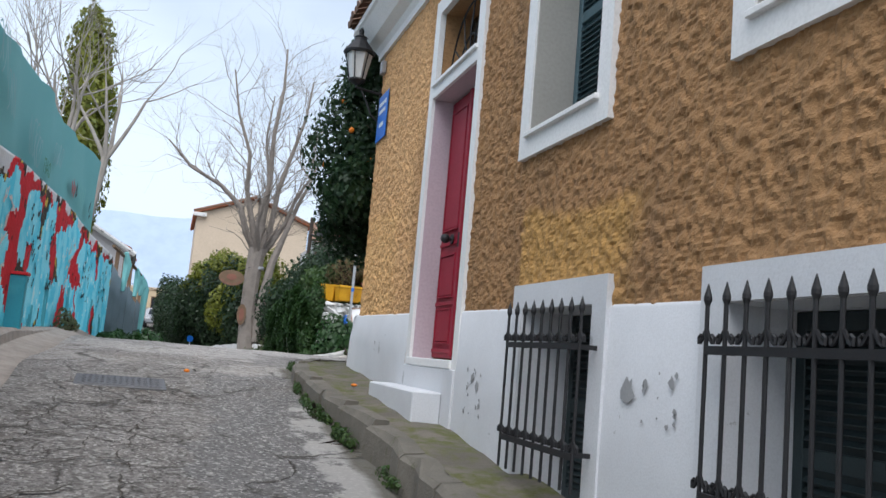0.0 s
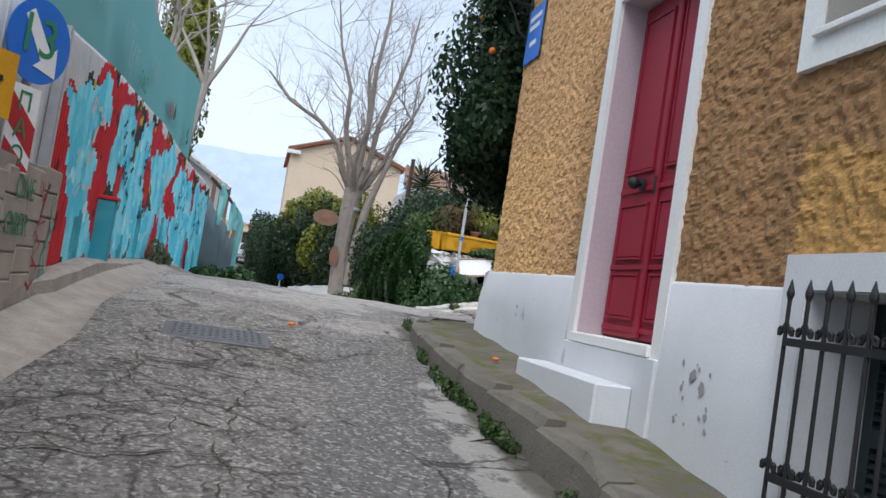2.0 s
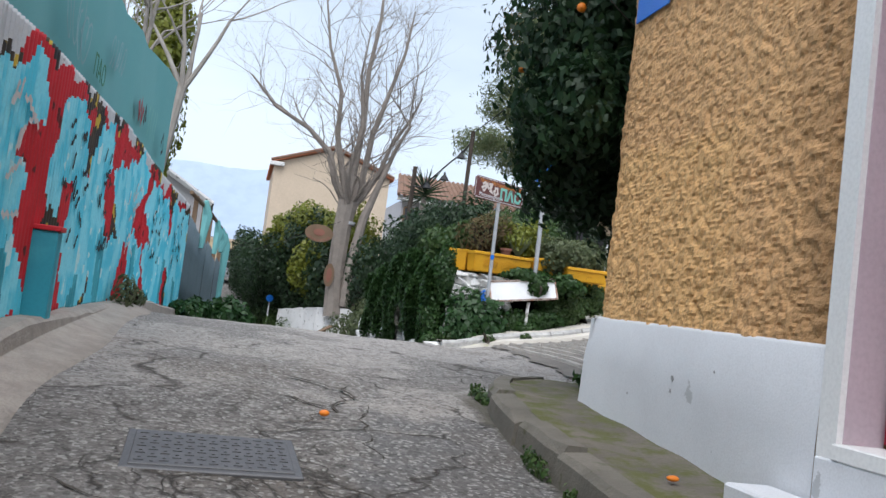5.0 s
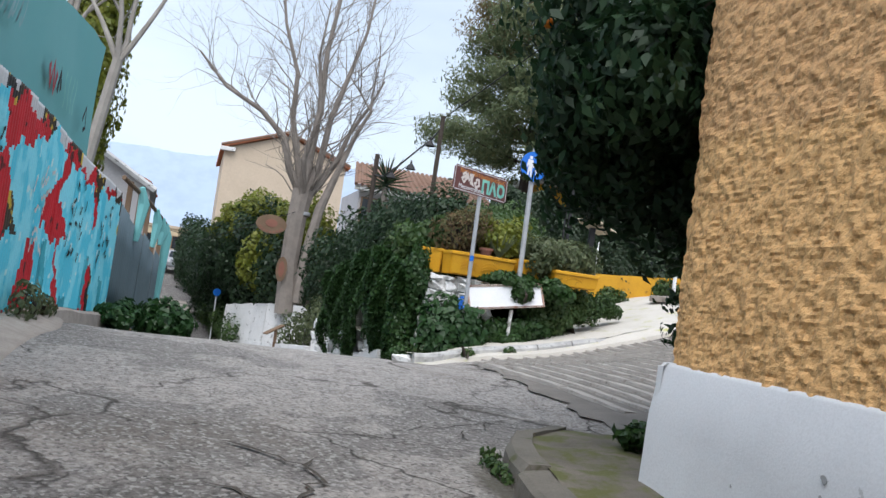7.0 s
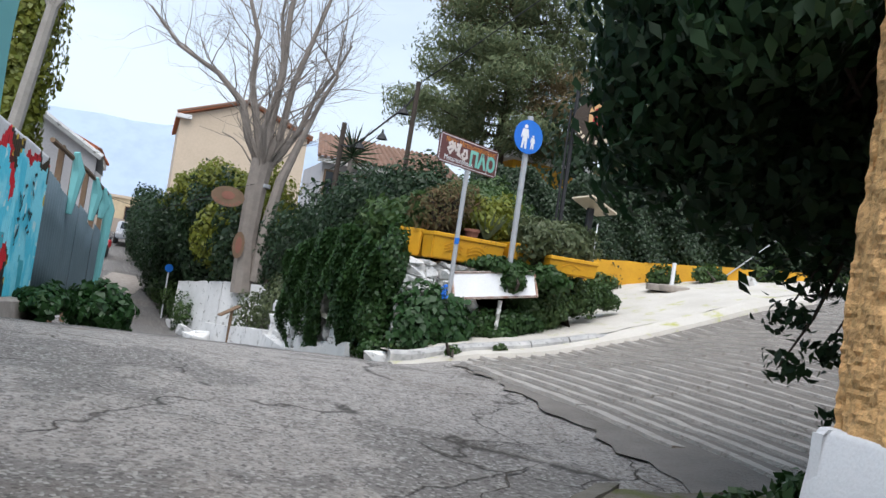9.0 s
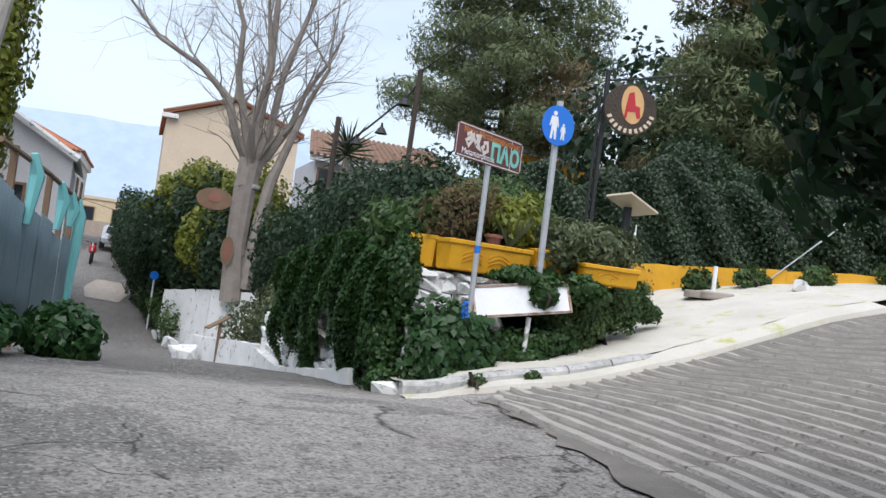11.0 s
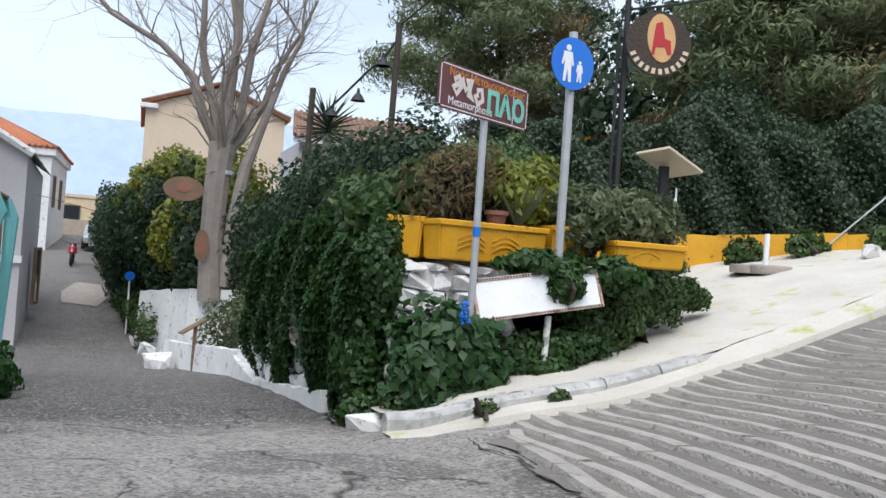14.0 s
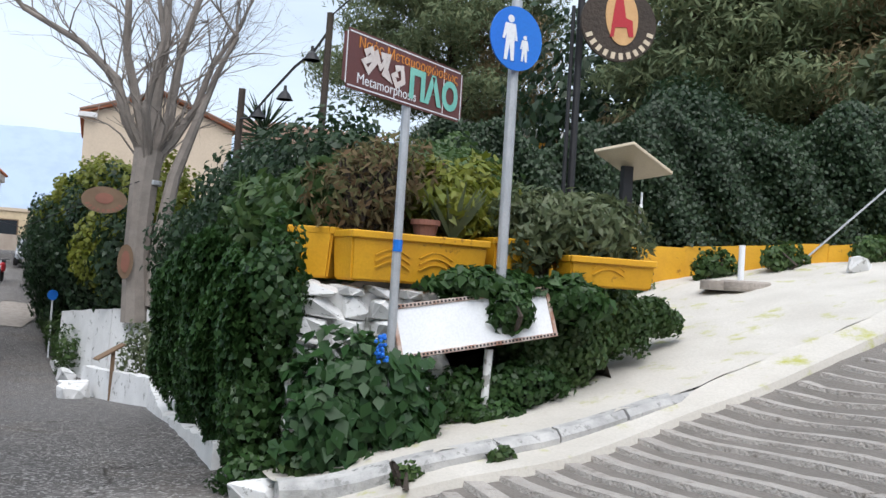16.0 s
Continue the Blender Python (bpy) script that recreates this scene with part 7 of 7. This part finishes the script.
gh = thing("grey_house", "grey rendered house with white trim by the lane", "house")
part("wall", ([(-9, 38, -1), (-1.95, 38, -1), (-1.95, 38, 4.6), (-5.5, 38, 6.6), (-9, 38, 4.6), (-9, 47.5, -1), (-2.5, 47.5, -1), (-2.5, 47.5, 4.6), (-5.5, 47.5, 6.6), (-9, 47.5, 4.6)], [(0, 1, 2, 3, 4), (1, 6, 7, 2), (5, 9, 8, 7, 6), (0, 4, 9, 5)]), M_GREYW, gh)
part("roof", ([(-1.75, 37.8, 4.62), (-5.5, 37.8, 6.75), (-5.5, 47.7, 6.75), (-2.2, 47.7, 4.62), (-9.2, 37.8, 4.62), (-9.2, 47.7, 4.62)], [(0, 1, 2, 3), (1, 4, 5, 2)]), M_WHITE, gh)
part("verge", tube_data([(-1.8, 37.85, 4.6), (-5.5, 37.85, 6.72)], .12, 6), M_WHITE, gh)
part("string_course", boxed(-9, -1.9, 37.9, 38.0, 1.6, 1.8), M_WHITE, gh)
far_window(gh, sign_pose(-3.6, 37.98, 2.3, 0), .8, 1.3)
far_window(gh, sign_pose(-2.02, 43, .2, 87), .8, 1.7)
wh_ = thing("white_house", "white house with orange tile roof down the lane", "house")
part("wall", boxed(-11, -3.6, 62, 72, 0, 7.0), M_WHITE, wh_)
part("cornice", boxed(-11.2, -3.4, 61.8, 72.2, 6.6, 7.05, .04), M_WHITE, wh_)
tiled_slope(wh_, (-11.2, 61.7, 7.05), (-3.3, 61.7, 7.05), (-7, 66.5, 8.9), (-7.6, 66.5, 8.9), M_TILE)
tiled_slope(wh_, (-3.3, 61.7, 7.05), (-3.3, 72.2, 7.05), (-7, 67.5, 8.9), (-7, 66.5, 8.9), M_TILE)
for y in (64, 68):
    far_window(wh_, sign_pose(-3.58, y, 4.0, 90), .9, 1.6)
fy = thing("cream_house", "cream house with brown windows at the lane's end", "house")
part("wall", boxed(-7, 3, 86, 92, 0, 5.5), surface("cream_render", (0.62, 0.50, 0.33), None, 0.85, relief=0.1), fy)
part("parapet", boxed(-7.1, 3.1, 85.9, 92, 5.5, 5.75), M_BEIGE, fy)
for x in (-4.2, -1.4, 1.0):
    far_window(fy, sign_pose(x, 85.98, 3.3, 0), 1.3, 1.5)
sw = thing("lane_wall", "brown stone boundary wall at the lane's end", "wall", kind="structure")
slab_wall("wall_run", (-6, 78), (2, 80), 1.5, 3.6, 3.6, .4, M_BLOCK, sw)
far = thing("backdrop", "pale hazy distant hillside under the sky", "hill", kind="structure")
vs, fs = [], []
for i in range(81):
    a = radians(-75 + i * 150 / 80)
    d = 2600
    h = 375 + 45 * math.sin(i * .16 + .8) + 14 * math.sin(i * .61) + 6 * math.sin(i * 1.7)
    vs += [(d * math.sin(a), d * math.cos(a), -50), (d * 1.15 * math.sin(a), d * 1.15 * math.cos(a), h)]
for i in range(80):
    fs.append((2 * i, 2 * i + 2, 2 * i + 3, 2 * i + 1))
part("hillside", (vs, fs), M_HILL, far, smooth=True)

# motorbike and car down the lane
mb = thing("motorbike", "red motorbike parked at the end of the lane", "motorbike")
MX, MY = -1.9, 57.0
MZ = gz(MX, MY)
for y in (-.62, .62):
    o = ([], [])
    tube_data([(MX, MY + y + .29 * math.cos(k * math.pi / 8), MZ + .31 + .29 * math.sin(k * math.pi / 8)) for k in range(17)], .06, 6, o)
    part("wheel", o, M_TYRE, mb)
part("body", local_box(sign_pose(MX, MY, MZ + .75, 0), -.16, .16, -.5, .45, -.25, .2, .08), M_REDSP, mb)
part("seat", local_box(sign_pose(MX, MY, MZ + .98, 0), -.14, .14, -.1, .65, -.05, .06, .04), M_TYRE, mb)
part("fork", tube_data([(MX, MY - .62, MZ + .31), (MX, MY - .4, MZ + 1.05)], .035, 6), M_STEEL, mb)
part("handlebar", tube_data([(MX - .35, MY - .35, MZ + 1.1), (MX, MY - .42, MZ + 1.05), (MX + .35, MY - .35, MZ + 1.1)], .02, 6), M_GRILLE, mb)
car = thing("car", "silver hatchback parked at the end of the lane", "car")
CX, CY = -1.0, 64.5
cz = gz(CX, CY)
bm = bmesh.new()
prof = [(-2.0, .35), (-2.0, .75), (-1.2, .9), (-.6, 1.4), (1.0, 1.45), (1.8, .95), (1.95, .6), (1.95, .35)]
la, lb_ = [bm.verts.new((CX - .8, CY + y, cz + z)) for y, z in prof], [bm.verts.new((CX + .8, CY + y, cz + z)) for y, z in prof]
bm.faces.new(la)
bm.faces.new(lb_)
for i in range(len(prof)):
    k = (i + 1) % len(prof)
    bm.faces.new((la[i], la[k], lb_[k], lb_[i]))
bmesh.ops.bevel(bm, geom=list(bm.edges), offset=.08, segments=2, affect="EDGES")
part("body", bm, M_CAR, car)
part("windscreen", ([(CX - .62, CY - 1.17, cz + .97), (CX + .62, CY - 1.17, cz + .97), (CX + .55, CY - .68, cz + 1.36), (CX - .55, CY - .68, cz + 1.36)], [(0, 1, 2, 3)]), M_GLASS, car)
for x in (-.78, .78):
    for y in (-1.3, 1.25):
        part("wheel", tube_data([(CX + x - .1, CY + y, cz + .31), (CX + x + .1, CY + y, cz + .31)], .31, 16), M_TYRE, car)
for x in (-.6, .6):
    part("headlight", local_box(sign_pose(CX + x, CY - 2.0, cz + .68, 0), -.15, .15, -.03, .03, -.07, .07, .02), M_SIGNW, car)
# puddle drawn in matte pale concrete; its bright reflection is only colour
pd = thing("lane_puddle", "pale puddle across the lane, its sky reflection painted as flat tone", "road patch", kind="structure")
part("patch", ([(x, y, gz(x, y) + .03) for x, y in ((-1.5, 47), (-.2, 46.4), (.1, 48.5), (-.1, 51.5), (-1.3, 52), (-1.7, 49.5))], [(0, 1, 2, 3, 4, 5)]), M_CONC, pd)
lsign = thing("lane_sign", "small blue sign on a white post in the hedge", "road sign")
part("post", tube_data([(.9, 41, -.7), (.9, 41, 1.3)], .03, 8), M_SIGNW, lsign)
part("plate", disc(.15, .02, sign_pose(.9, 40.95, 1.3, 10), 24), M_BLUE, lsign)

# fallen oranges
for x, y in ((.23, 10.1),):
    fo = tagged(part("fallen_orange", (lambda b: (bmesh.ops.create_uvsphere(b, u_segments=12, v_segments=8, radius=.026, matrix=Matrix.Translation((x, y, gz(x, y) + .035)) @ Matrix.Diagonal((1.3, 1, .8, 1))), b)[1])(bmesh.new()), M_ORANGE, None, smooth=True), "squashed orange fruit lying on the asphalt", "orange")
fo = tagged(part("fallen_orange", (lambda b: (bmesh.ops.create_uvsphere(b, u_segments=12, v_segments=8, radius=.026, matrix=Matrix.Translation((1.85, 8.62, pave_z(8.62) + .02)) @ Matrix.Diagonal((1.3, 1, .6, 1))), b)[1])(bmesh.new()), M_ORANGE, None, smooth=True), "squashed orange fruit lying on the pavement", "orange")
